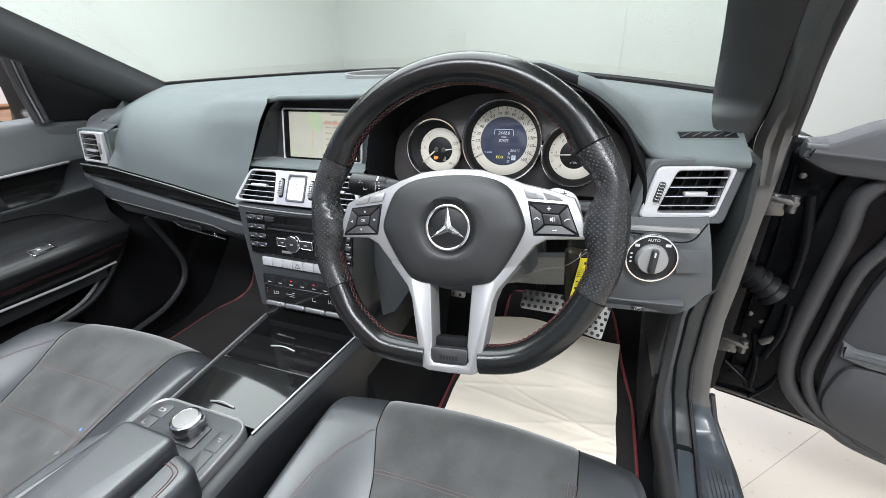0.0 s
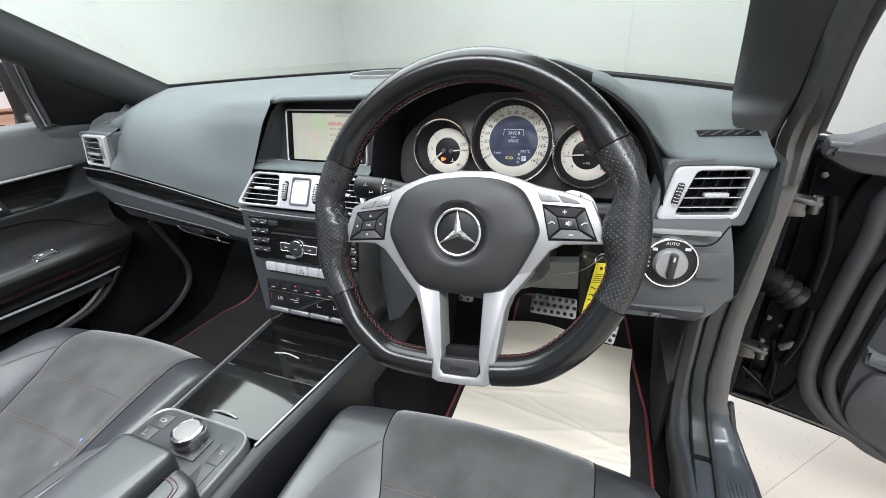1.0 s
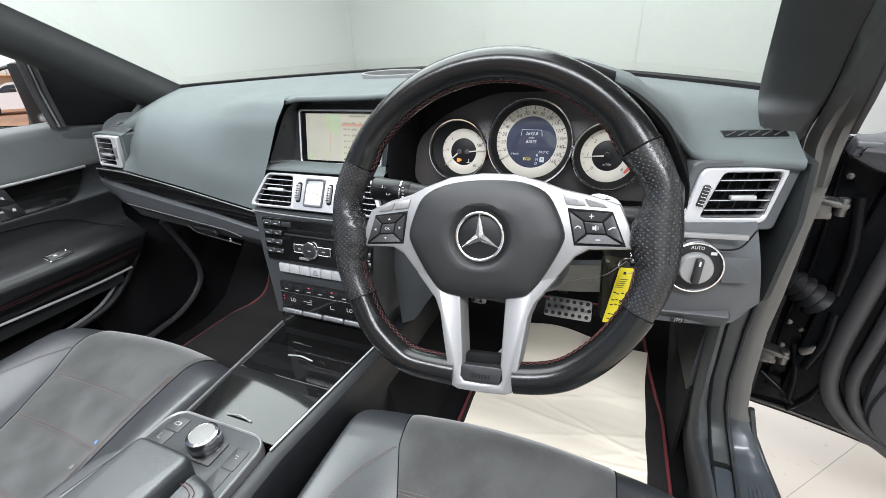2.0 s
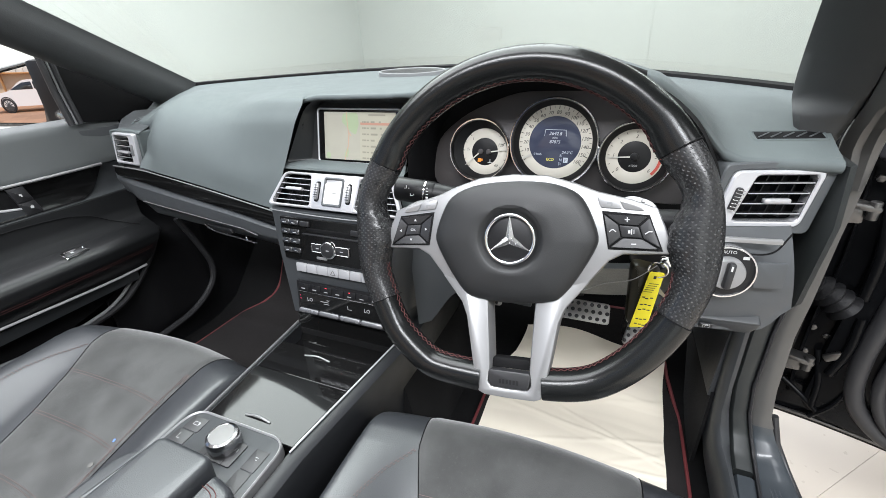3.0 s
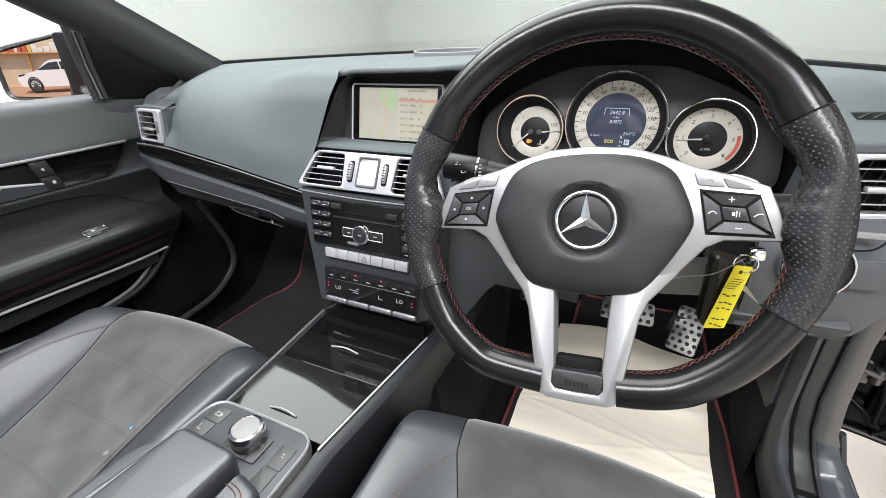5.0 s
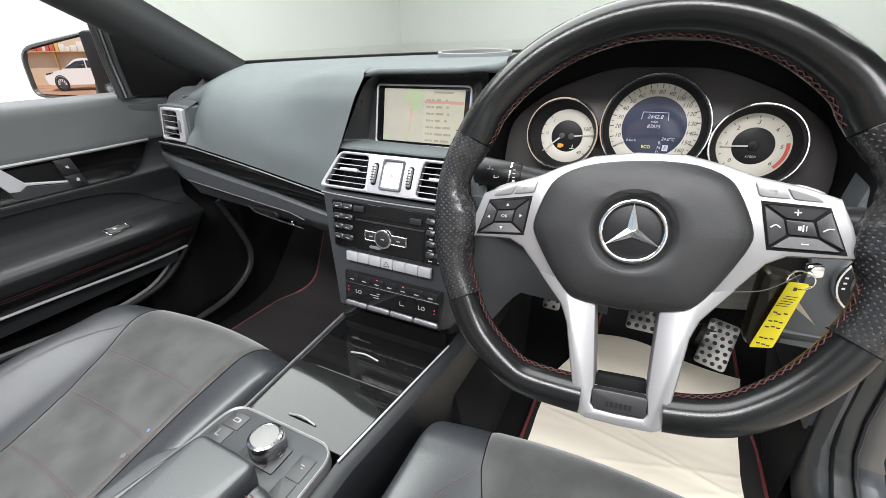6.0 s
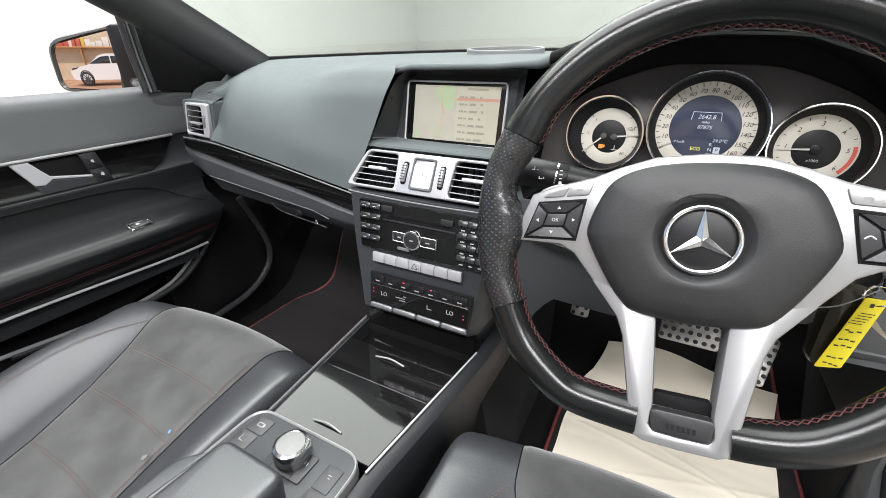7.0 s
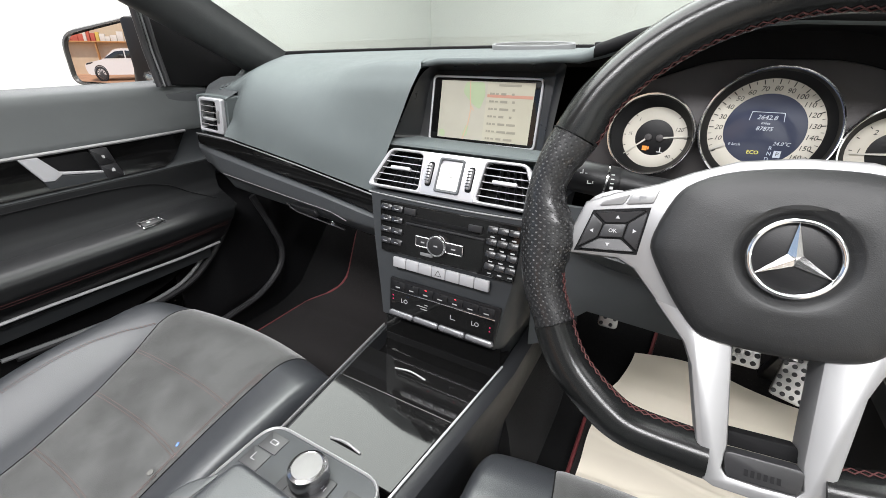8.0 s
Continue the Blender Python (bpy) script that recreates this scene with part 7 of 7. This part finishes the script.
# ---- driver's door opening ----
def door_opening():
    ob = thing("door_frame", (0.76, 0.3, 0.3), "car body opening with rubber seal, grey flange and sill", "door frame", kind="structure")
    # cap on the end of the dashboard
    bm = bmesh.new()
    rings = []
    for z, x, y0, y1 in ((0.930, 0.714, 0.240, 0.340), (0.86, 0.712, 0.220, 0.340), (0.75, 0.703, 0.218, 0.340), (0.715, 0.698, 0.245, 0.343), (0.690, 0.693, 0.292, 0.345), (0.672, 0.690, 0.325, 0.346)):
        rings.append([(x - 0.012, y0 + 0.02, z), (x - 0.004, y0, z), (x + 0.006, y0 + 0.01, z), (x + 0.012, y1, z), (x - 0.012, y1 + 0.02, z)])
    part("end_trim", loops(bm, rings, Matrix(), True, True), STRIP, ob, "dark grey end trim")
    # strips that run down the pillar and turn along the sill:
    # y, z, turn towards the sill, inner roll, seal, flange, outer edge
    rows = [(0.335, 0.890, 0, 0.698, 0.726, 0.738, 0.774), (0.335, 0.805, 0, 0.694, 0.714, 0.738, 0.770), (0.335, 0.700, 0, 0.690, 0.716, 0.737, 0.768),
            (0.335, 0.628, 0, 0.682, 0.703, 0.733, 0.764), (0.335, 0.515, 0, 0.684, 0.705, 0.734, 0.769), (0.335, 0.450, 0.1, 0.686, 0.713, 0.742, 0.777), (0.327, 0.412, 0.35, 0.690, 0.720, 0.751, 0.792),
            (0.302, 0.384, 0.7, 0.695, 0.723, 0.757, 0.808), (0.262, 0.370, 0.95, 0.701, 0.724, 0.758, 0.818), (0.160, 0.366, 1, 0.702, 0.715, 0.751, 0.823), (-0.20, 0.365, 1, 0.702, 0.715, 0.748, 0.823), (-1.0, 0.365, 1, 0.702, 0.715, 0.748, 0.823)]
    dense = []
    for i in range(len(rows) - 1):
        k = 4 if i < 9 else 3
        dense += [[p + (q - p) * j / k for p, q in zip(rows[i], rows[i + 1])] for j in range(k)]
    dense.append(list(rows[-1]))

    def strip(name, mat, label, profile, lo=0, hi=None):
        bm = bmesh.new()
        rings = []
        for y, z, turn, *xs in dense[lo:hi]:
            out = Vector((0, -math.cos(turn * math.pi / 2), math.sin(turn * math.pi / 2)))
            rings.append([Vector((xs[i] + dx, y, z)) + out * h for i, dx, h in profile])
        part(name, loops(bm, rings, Matrix(), True, True), mat, ob, label)
    joint = 32
    strip("inner_roll", PANEL, "rounded grey seal trim", [(0, -0.004, -0.06), (0, -0.002, 0.0), (0, 0.003, 0.009), (0, 0.010, 0.012), (0, 0.017, 0.009), (1, -0.003, 0.001), (1, -0.001, -0.02)])
    strip("pillar_strip", STRIP, "dark rubbery strip along the pillar", [(1, -0.003, -0.02), (1, 0.0, 0.0), (1, 0.003, 0.003), (2, -0.010, 0.003), (2, -0.004, -0.001), (2, -0.004, -0.02)], 0, joint)
    strip("sill_strip", SILL, "blue-grey strip along the sill", [(1, -0.003, -0.02), (1, 0.0, 0.0), (1, 0.003, 0.0035), (2, -0.010, 0.0035), (2, -0.004, -0.001), (2, -0.004, -0.02)], joint)
    strip("seal_line", RUBBER, "narrow rubber line", [(2, -0.004, -0.012), (2, -0.003, 0.0045), (2, 0.0, 0.006), (2, 0.002, 0.0045), (2, 0.003, -0.012)])
    strip("pillar_flange", GREYPAINT, "grey lacquered pillar flange", [(2, 0.002, -0.02), (2, 0.003, 0.001), (2, 0.006, 0.003), (3, -0.008, 0.003), (3, -0.002, 0.0), (3, 0.004, -0.02), (3, 0.004, -0.20), (2, 0.0, -0.20)], 0, 23)
    # same paint as the flange, tinted blue for what the sill reflects
    strip("sill", SILL, "lacquered sill, coloured blue-grey for its reflection", [(2, 0.002, -0.02), (2, 0.003, 0.001), (2, 0.006, 0.003), (3, -0.012, 0.003), (3, -0.003, -0.003), (3, 0.001, -0.02), (3, -0.004, -0.10), (2, 0.0, -0.10)], 22)
    bm = bmesh.new()
    loops(bm, [[(0.698, y, 0.28), (0.700, y, 0.366), (0.716, y, 0.362), (0.716, y, 0.28)] for y in (-1.0, 0.26)], Matrix(), True, True)
    part("sill_carpet", bm, CARPET, ob, "black carpet on the sill's inner side")
    m = pose(0.0, 0.0, 0.3700)
    tread = part("tread_plate", plate(bmesh.new(), rpoly([(0.760, -0.9), (0.812, -0.9), (0.812, 0.20), (0.811, 0.262), (0.768, 0.310), (0.765, 0.29)], (0.006, 0.006, 0.006, 0.015, 0.006, 0.006)), m @ pose(0, 0, 0.001), 0.006, 0.0012), TREAD, ob, "scuffed ribbed sill plate")
    for k in range(6):
        bm = bmesh.new()
        box(bm, (0.0028, 1.12 - 0.012 * k, 0.002), m @ pose(0.773 + 0.0066 * k, -0.275 - 0.010 * k, 0.0016), 0.0006, 1)
        part("rib", bm, TREAD, tread)
    bm = bmesh.new()
    tube(bm, [(0.826, y, 0.345) for y in (-1.0, 0.1, 0.26)] + [(0.815, 0.31, 0.36), (0.797, 0.337, 0.395), (0.782, 0.345, 0.45)], 0.006, 8)
    part("outer_seal", bm, RUBBER, ob)
    # hinge pillar and wing edge
    part("hinge_pillar", one((0.07, 0.20, 0.62), pose(0.812, 0.615, 0.63), 0.01), PAINT, ob, "black painted hinge pillar")
    part("wing_edge", one((0.12, 0.30, 0.60), pose(0.872, 0.745, 0.60), 0.03), PAINT, ob, "black painted wing")


SILL = material("blue_tinted_lacquer", (0.038, 0.045, 0.052), 0.33, vary=0.15, coat=0.3, dust=0.04)
TREAD = material("scuffed_sill_plastic", (0.060, 0.066, 0.074), 0.36, vary=0.5, vary_scale=40, dust=0.12)
STRIP = material("dark_rubbery_trim", (0.020, 0.023, 0.023), 0.45, grain=0.3, grain_scale=1200, vary=0.15)
door_opening()


def driver_door():
    ob = thing("car_door", (0.85, 0.56, 0.28), "open black driver's door with rubber seals and metal hinges", "car door", "front doors")
    m = Matrix.Translation((0.85, 0.56, 0.28)) @ pose(0, 0, 0, 90, 0, math.degrees(math.atan2(-0.255, 0.967)))

    def outline(pts, r):
        return rpoly([Vector(p) for p in pts], r, 6)
    shell = outline([(0.0, 0.006), (0.10, 0.007), (0.225, -0.002), (0.36, -0.025), (1.12, -0.04), (1.12, 0.66), (0.14, 0.645), (0.01, 0.605)], (0.02, 0.05, 0.05, 0.1, 0.1, 0.05, 0.05, 0.03))
    part("shell", plate(bmesh.new(), shell, m @ pose(0, 0, 0.0), 0.06, 0.006), PAINT, ob, "black painted door shell")
    step = outline([(0.050, 0.045), (0.20, 0.025), (0.36, -0.005), (1.10, -0.02), (1.10, 0.64), (0.17, 0.628), (0.085, 0.585), (0.060, 0.35)], (0.05, 0.1, 0.1, 0.1, 0.05, 0.04, 0.05, 0.1))
    part("inner_step", plate(bmesh.new(), step, m @ pose(0, 0, 0.022), 0.03, 0.008), PAINT, ob, "black painted inner frame")
    line = [(1.05, 0.600), (0.30, 0.600), (0.17, 0.585), (0.122, 0.540), (0.121, 0.462), (0.114, 0.338), (0.110, 0.211), (0.123, 0.125), (0.160, 0.072), (0.215, 0.040), (0.36, 0.005), (1.0, -0.01)]
    lip = [(1.05, 0.56), (0.30, 0.56), (0.205, 0.530), (0.176, 0.456), (0.156, 0.392), (0.150, 0.261), (0.149, 0.157), (0.184, 0.082), (0.250, 0.045), (0.36, 0.022), (1.0, 0.01)]
    bm = bmesh.new()
    tube(bm, curve([m @ Vector((x, y, 0.026)) for x, y in line], 8), 0.0160, 12)
    part("door_seal", bm, RUBBER, ob, "thick black rubber seal")
    bm = bmesh.new()
    tube(bm, curve([m @ Vector((x, y, 0.034)) for x, y in lip], 8), 0.0115, 10)
    part("seal_lip", bm, RUBBER, ob)
    card = outline([(0.176, 0.100), (0.205, 0.055), (0.311, 0.016), (1.08, -0.01), (1.08, 0.62), (0.27, 0.600), (0.185, 0.43), (0.170, 0.20)], (0.05, 0.04, 0.08, 0.08, 0.05, 0.03, 0.1, 0.05))
    part("door_card", plate(bmesh.new(), card, m @ pose(0, 0, 0.040), 0.03, 0.010), CARD, ob, "dark grey door card")
    spk = outline([(0.178, 0.115), (0.203, 0.062), (0.311, 0.020), (0.70, 0.0), (0.70, 0.205), (0.225, 0.214), (0.192, 0.205)], (0.05, 0.04, 0.06, 0.03, 0.03, 0.03, 0.03))
    part("lower_pocket", plate(bmesh.new(), spk, m @ pose(0, 0, 0.052), 0.03, 0.008), CARD, ob, "dark grey lower door panel")
    ledge = outline([(0.178, 0.226), (0.176, 0.258), (0.200, 0.247), (0.70, 0.252), (0.70, 0.224), (0.222, 0.216)], 0.004)
    part("card_ledge", plate(bmesh.new(), ledge, m @ pose(0, 0, 0.054), 0.02, 0.006), HARD, ob, "narrow grey ledge")
    top = outline([(0.015, 0.602), (0.062, 0.577), (0.136, 0.574), (1.08, 0.55), (1.08, 0.700), (0.30, 0.700), (0.110, 0.668), (0.050, 0.632), (0.022, 0.630)], (0.006, 0.02, 0.02, 0.02, 0.02, 0.08, 0.03, 0.02, 0.006))
    part("upper_pad", plate(bmesh.new(), top, m @ pose(0, 0, 0.058), 0.06, 0.014), CARD, ob, "soft dark grey upper pad")
    # added block stands for the reflection on the pad's glossy edge
    part("edge_reflection", one((0.030, 0.008, 0.024), m @ pose(0.036, 0.624, 0.046, 0, 0, 2), 0.002), HARD, ob, "grey block in place of a reflection on the pad's edge")
    # bare-metal colour paints the sheen along the door's bottom flange
    bm = bmesh.new()
    tube(bm, curve([m @ Vector(p) for p in ((0.004, 0.022, 0.004), (0.090, 0.024, 0.006), (0.225, 0.014, 0.006), (0.40, -0.015, 0.004))], 8), 0.004, 8)
    part("bottom_sheen", bm, HINGE, ob, "bottom flange with its sheen put in bare-metal colour")
    bm = bmesh.new()
    tube(bm, curve([m @ Vector((x, y, 0.006)) for x, y in ((0.02, 0.58), (0.030, 0.40), (0.022, 0.25), (0.028, 0.08))], 8), 0.004, 8)
    part("edge_bead", bm, PAINT, ob)
    # pressed ridges, plugs and bolts in the door's end
    for x0, y0, x1, y1, r in ((0.055, 0.53, 0.075, 0.34, 0.010), (0.085, 0.30, 0.075, 0.16, 0.009), (0.048, 0.20, 0.070, 0.07, 0.007), (0.015, 0.36, 0.060, 0.33, 0.006), (0.012, 0.105, 0.085, 0.055, 0.006), (0.074, 0.040, 0.112, 0.134, 0.005)):
        bm = bmesh.new()
        h0, h1 = (0.006 if x < 0.055 else 0.023 for x in (x0, x1))
        tube(bm, curve([m @ Vector((x0, y0, h0)), m @ Vector(((x0 + x1) / 2 + 0.006, (y0 + y1) / 2, (h0 + h1) / 2 + 0.004)), m @ Vector((x1, y1, h1))], 6), r, 10)
        part("pressed_ridge", bm, PAINT, ob, "glossy pressed ridge")
    for x, y, r in ((0.028, 0.245, 0.007), (0.052, 0.232, 0.006), (0.030, 0.185, 0.007), (0.062, 0.125, 0.006)):
        part("bolt", disc(bmesh.new(), r, m @ pose(x, y, 0.004), 0.005, 0.0015, 6), HINGE, ob)
    for z, tilt in ((0.812, 0), (0.502, 0)):
        hinge = part("hinge", one((0.050, 0.030, 0.011), pose(0.832, 0.462, z + 0.006, 0, 8, -12), 0.004), HINGE, ob, "bare metal hinge")
        part("hinge_leaf", one((0.040, 0.020, 0.030), pose(0.822, 0.470, z - 0.012, 0, -6, -12), 0.004), HINGE, hinge)
        bm = bmesh.new()
        disc(bm, 0.008, pose(0.846, 0.452, z + 0.016), 0.03, 0.002, 12)
        part("hinge_pin", bm, HINGE, hinge)
    part("check_bracket", one((0.034, 0.016, 0.010), m @ pose(0.070, 0.205, 0.027, 0, 0, 40), 0.004), HINGE, ob, "bare metal bracket")
    part("bolt", disc(bmesh.new(), 0.007, m @ pose(0.035, 0.56, 0.006), 0.006, 0.002, 6), HINGE, ob)
    bm = bmesh.new()
    pts, rad = [], []
    for k in range(25):
        t = k / 24
        pts.append(Vector((0.788, 0.475, 0.668)).lerp(Vector((0.872, 0.470, 0.622)), t) + Vector((0, 0, 0.008 * math.sin(math.pi * t))))
        rad.append(0.021 + 0.0045 * math.cos(k * math.pi * 0.5) + 0.004 * t)
    tube(bm, pts, rad, 18)
    part("cable_gaiter", bm, BLACK, ob, "ribbed black rubber cable gaiter")


CARD = material("grained_charcoal_plastic", (0.037, 0.038, 0.041), 0.5, grain=0.4, grain_scale=1000, cells=True, vary=0.12)
HINGE = material("bare_hinge_metal", (0.13, 0.127, 0.124), 0.30, metal=0.9, vary=0.3, vary_scale=60, dust=0.1)
driver_door()


# ---- key and tag ----
def car_key():
    ob = thing("car_key", (0.525, 0.15, 0.73), "dark key fob with a yellow card tag in the ignition", "key")
    m = face(0.5120, 0.1080, 0.7890, -4, 6)
    fob = rpoly([(-0.022, -0.049), (0.004, -0.052), (0.008, 0.038), (-0.028, 0.046)], 0.012, 6)
    part("fob", plate(bmesh.new(), fob, m @ pose(0.006, 0, -0.006), 0.016, 0.006), FOB, ob, "dark brown-black fob")
    tag = rpoly([(-0.0125, -0.044), (0.0075, -0.040), (0.0135, 0.041), (-0.0025, 0.041)], 0.002, 3)
    part("tag", plate(bmesh.new(), tag, m @ pose(0, 0, 0.001), 0.0008, 0.0002), YELLOW, ob, "yellow card tag")
    bm = bmesh.new()
    rows = [(0.0042, 0.034, 0.003, 0.004)]
    rnd = random.Random(2)
    for k in range(5):
        rows.append((0.0045 - 0.0012 * k, 0.025 - 0.003 * k, 0.010, 0.0008))
    for y in (0.004, -0.006, -0.014, -0.028, -0.037):
        for k in range(3):
            rows.append((-0.004 + 0.0045 * k + 0.06 * y + rnd.uniform(-0.0006, 0.0006), y + rnd.uniform(-0.001, 0.001), 0.0034, 0.0016))
    bars(bm, rows, m @ pose(0, 0, 0.0013))
    part("tag_marks", bm, INK, ob, "dark handwritten marks")
    bm = bmesh.new()
    tube(bm, [m @ Vector((0.006 + 0.010 * math.cos(a), 0.044 + 0.010 * math.sin(a), 0.002 * math.cos(a))) for a in [2 * math.pi * k / 24 for k in range(24)]], 0.0011, 6, closed=True)
    part("ring", bm, CHROME, ob, "steel split ring")
    bm = bmesh.new()
    tube(bm, curve([m @ Vector((0.004, 0.050, 0)), m @ Vector((-0.020, 0.030, 0.004)), m @ Vector((-0.050, 0.022, 0.006)), m @ Vector((-0.075, 0.010, 0.010))], 6), 0.0006, 5)
    part("wire", bm, SILVER, ob, "thin wire tie")
    bm = bmesh.new()
    box(bm, (0.014, 0.013, 0.010), m @ pose(0.014, 0.054, -0.004, 0, 0, 10), 0.003)
    part("key_head", bm, CHROME, ob, "bright key head in the lock")
    bm = bmesh.new()
    loops(bm, [[(0.012, 0.012, 0.0), (0.031, -0.002, 0.004), (0.011, 0.021, 0.002)]], m, True)
    bmesh.ops.solidify(bm, geom=bm.faces[:], thickness=0.0005)
    part("tag_corner", bm, PAPER, ob, "folded paper corner")


FOB = material("brown_black_fob", (0.020, 0.017, 0.009), 0.32, vary=0.3, vary_scale=40)
car_key()


# ---- seen only in the door mirror ----
def parked_car():
    """A white hatchback, side on."""
    ob = thing("parked_car", (-3.49, -12.64, 0.0), "white hatchback parked on reddish paving", "car")
    side = pose(-3.49, -11.84, 0, 90, 0, 174) @ Matrix.Diagonal((-1, 1, 1, 1))      # x from nose to tail, y up, z out of its flank
    body = curve([(-2.05, 0.35), (-2.10, 0.62), (-1.95, 0.80), (-1.05, 0.98), (-0.35, 1.38), (0.30, 1.46), (1.10, 1.40), (1.75, 1.10), (2.0, 0.95), (2.05, 0.45), (1.9, 0.30), (-1.9, 0.28)], 5)
    poly = [Vector((p.x, p.y)) for p in body]
    rings = [at([p * 0.97 for p in poly], -1.7), at(poly, -1.6), at(poly, -0.10), at([Vector((p.x * 0.99, p.y if p.y < 0.95 else p.y - 0.02)) for p in poly], 0.0)]
    part("body", loops(bmesh.new(), rings, side, True, True), WHITE_PAINT, ob, "white body")
    for name, pts in (("window", [(-0.95, 1.00), (-0.28, 1.31), (0.18, 1.36), (0.18, 1.02)]), ("window", [(0.24, 1.02), (0.24, 1.36), (0.9, 1.32), (1.35, 1.06)])):
        part(name, plate(bmesh.new(), rpoly(pts, 0.05), side @ pose(0, 0, 0.008), 0.02, 0.004), DARK_GLASS, ob, "dark side window")
    for x in (-1.30, 1.28):
        w = side @ pose(x, 0.33, 0.02)
        bm = bmesh.new()
        lathe(bm, [(0.33, -0.22), (0.33, -0.02), (0.30, 0.0), (0.23, -0.005)], w)
        wheel = part("wheel", bm, RUBBER, ob, "black tyre")
        bm = bmesh.new()
        disc(bm, 0.23, w @ pose(0, 0, -0.03), 0.1, 0.01)
        for k in range(5):
            box(bm, (0.05, 0.42, 0.03), w @ pose(0, 0, -0.02, 0, 0, 36 * k), 0.008)
        part("rim", bm, HARD, wheel, "dark alloy rim")
        bm = bmesh.new()
        lathe(bm, [(0.37, 0.004), (0.36, 0.012), (0.33, 0.006)], w @ pose(0, 0.02, -0.012))
        part("arch", bm, BLACK, ob)
    part("headlight", plate(bmesh.new(), rpoly([(-2.02, 0.72), (-1.70, 0.78), (-1.55, 0.86), (-1.95, 0.80)], 0.02), side @ pose(0, 0, 0.012), 0.03, 0.006), DARK_GLASS, ob, "dark headlight")


WHITE_PAINT = material("white_car_paint", (0.80, 0.80, 0.80), 0.2, coat=0.8, vary=0.02)
DARK_GLASS = material("dark_window_glass", (0.02, 0.022, 0.024), 0.08, coat=0.3)
BOARD = material("orange_pine_board", (0.52, 0.28, 0.11), 0.6, vary=0.2, vary_scale=6, stretch=(1, 1, 8), by_object=0.12)
PAVING = material("terracotta_paving", (0.50, 0.29, 0.18), 0.7, vary=0.2, vary_scale=6, by_object=0.15, grain=0.3, grain_scale=120)
CREAM_WALL = material("cream_block_wall", (0.62, 0.50, 0.36), 0.85, vary=0.1, vary_scale=3)
BOX_A = material("yellow_carton", (0.70, 0.50, 0.12), 0.7)
BOX_B = material("white_carton", (0.75, 0.72, 0.66), 0.7)
BOX_C = material("red_carton", (0.55, 0.12, 0.08), 0.7)
parked_car()


def yard():
    solid("wall_yard", one((13.0, 0.2, 7.0), pose(-5.0, -17.3, 3.5), 0), CREAM_WALL, "cream block wall behind the parked car", "wall", "structure")
    rack = thing("storage_shelf", (-4.8, -16.9, 0), "long orange pine shelf against the wall, full of cartons", "shelf")
    part("board", one((8.4, 0.5, 0.07), pose(-4.8, -16.9, 2.00), 0.005), BOARD, rack)
    for x in (-8.8, -6.2, -3.6, -0.9):
        part("upright", one((0.08, 0.4, 1.96), pose(x, -16.9, 0.98), 0.005), BOARD, rack)
    rnd = random.Random(8)
    x = -8.8
    first = {}
    while x < -0.9:
        w, h, d = rnd.uniform(0.20, 0.48), rnd.uniform(0.25, 0.62), 0.36
        mat = rnd.choice((BOX_A, BOX_B, BOX_A, BOX_C, BOX_B))
        label = {"yellow_carton": "yellow carton on the pine shelf", "white_carton": "off-white carton on the pine shelf", "red_carton": "red carton on the pine shelf"}[mat.name]
        solid("carton", one((w, d, h), pose(x + w / 2, -16.9 + rnd.uniform(-0.05, 0.05), 2.035 + h / 2, 0, 0, rnd.uniform(-6, 6)), 0.006), mat, label, "carton", group="cartons on the shelf")
        x += w + rnd.uniform(0.01, 0.08)


yard()


# ---- floor pieces ----
def tiles():
    """Large cream tiles in the bay, terracotta slabs outside it."""
    floor = thing("floor_tiles", (1.0, 1.0, 0.0), "large cream polished floor tiles of the bay", "floor", kind="structure")
    a = math.atan2(0.13, 0.122) - math.pi / 2
    me = mesh_of("tile", one((0.8994, 0.8994, 0.012), Matrix(), 0.0003, 1), TILE)
    c, s = math.cos(a), math.sin(a)
    ox, oy = 1.225 + 0.45 * 0.684, 0.79 + 0.45 * 0.729
    for i in range(-8, 9):
        for j in range(-8, 9):
            u, v = (i + 0.5) * 0.9, (j + 0.5) * 0.9
            x, y = ox + u * c - v * s, oy + u * s + v * c
            if -3.1 < x < 4.5 and -3.1 < y < 5.4:
                ob = new("tile", me)
                ob.parent = floor
                ob.matrix_parent_inverse = floor.matrix_basis.inverted()
                ob.matrix_basis = pose(x, y, -0.006, 0, 0, math.degrees(a))
    yard_floor = thing("yard_paving", (-3.5, -6.5, 0.0), "terracotta paving slabs in the yard", "paving", kind="structure")
    me = mesh_of("slab", one((0.792, 0.792, 0.02), Matrix(), 0.004, 1), PAVING)
    for i in range(16):
        for j in range(-6, 13):
            ob = new("slab", me)
            ob.parent = yard_floor
            ob.matrix_parent_inverse = yard_floor.matrix_basis.inverted()
            ob.matrix_basis = pose(-9.5 + 0.8 * i, -13.1 + 0.8 * j, -0.008)


tiles()
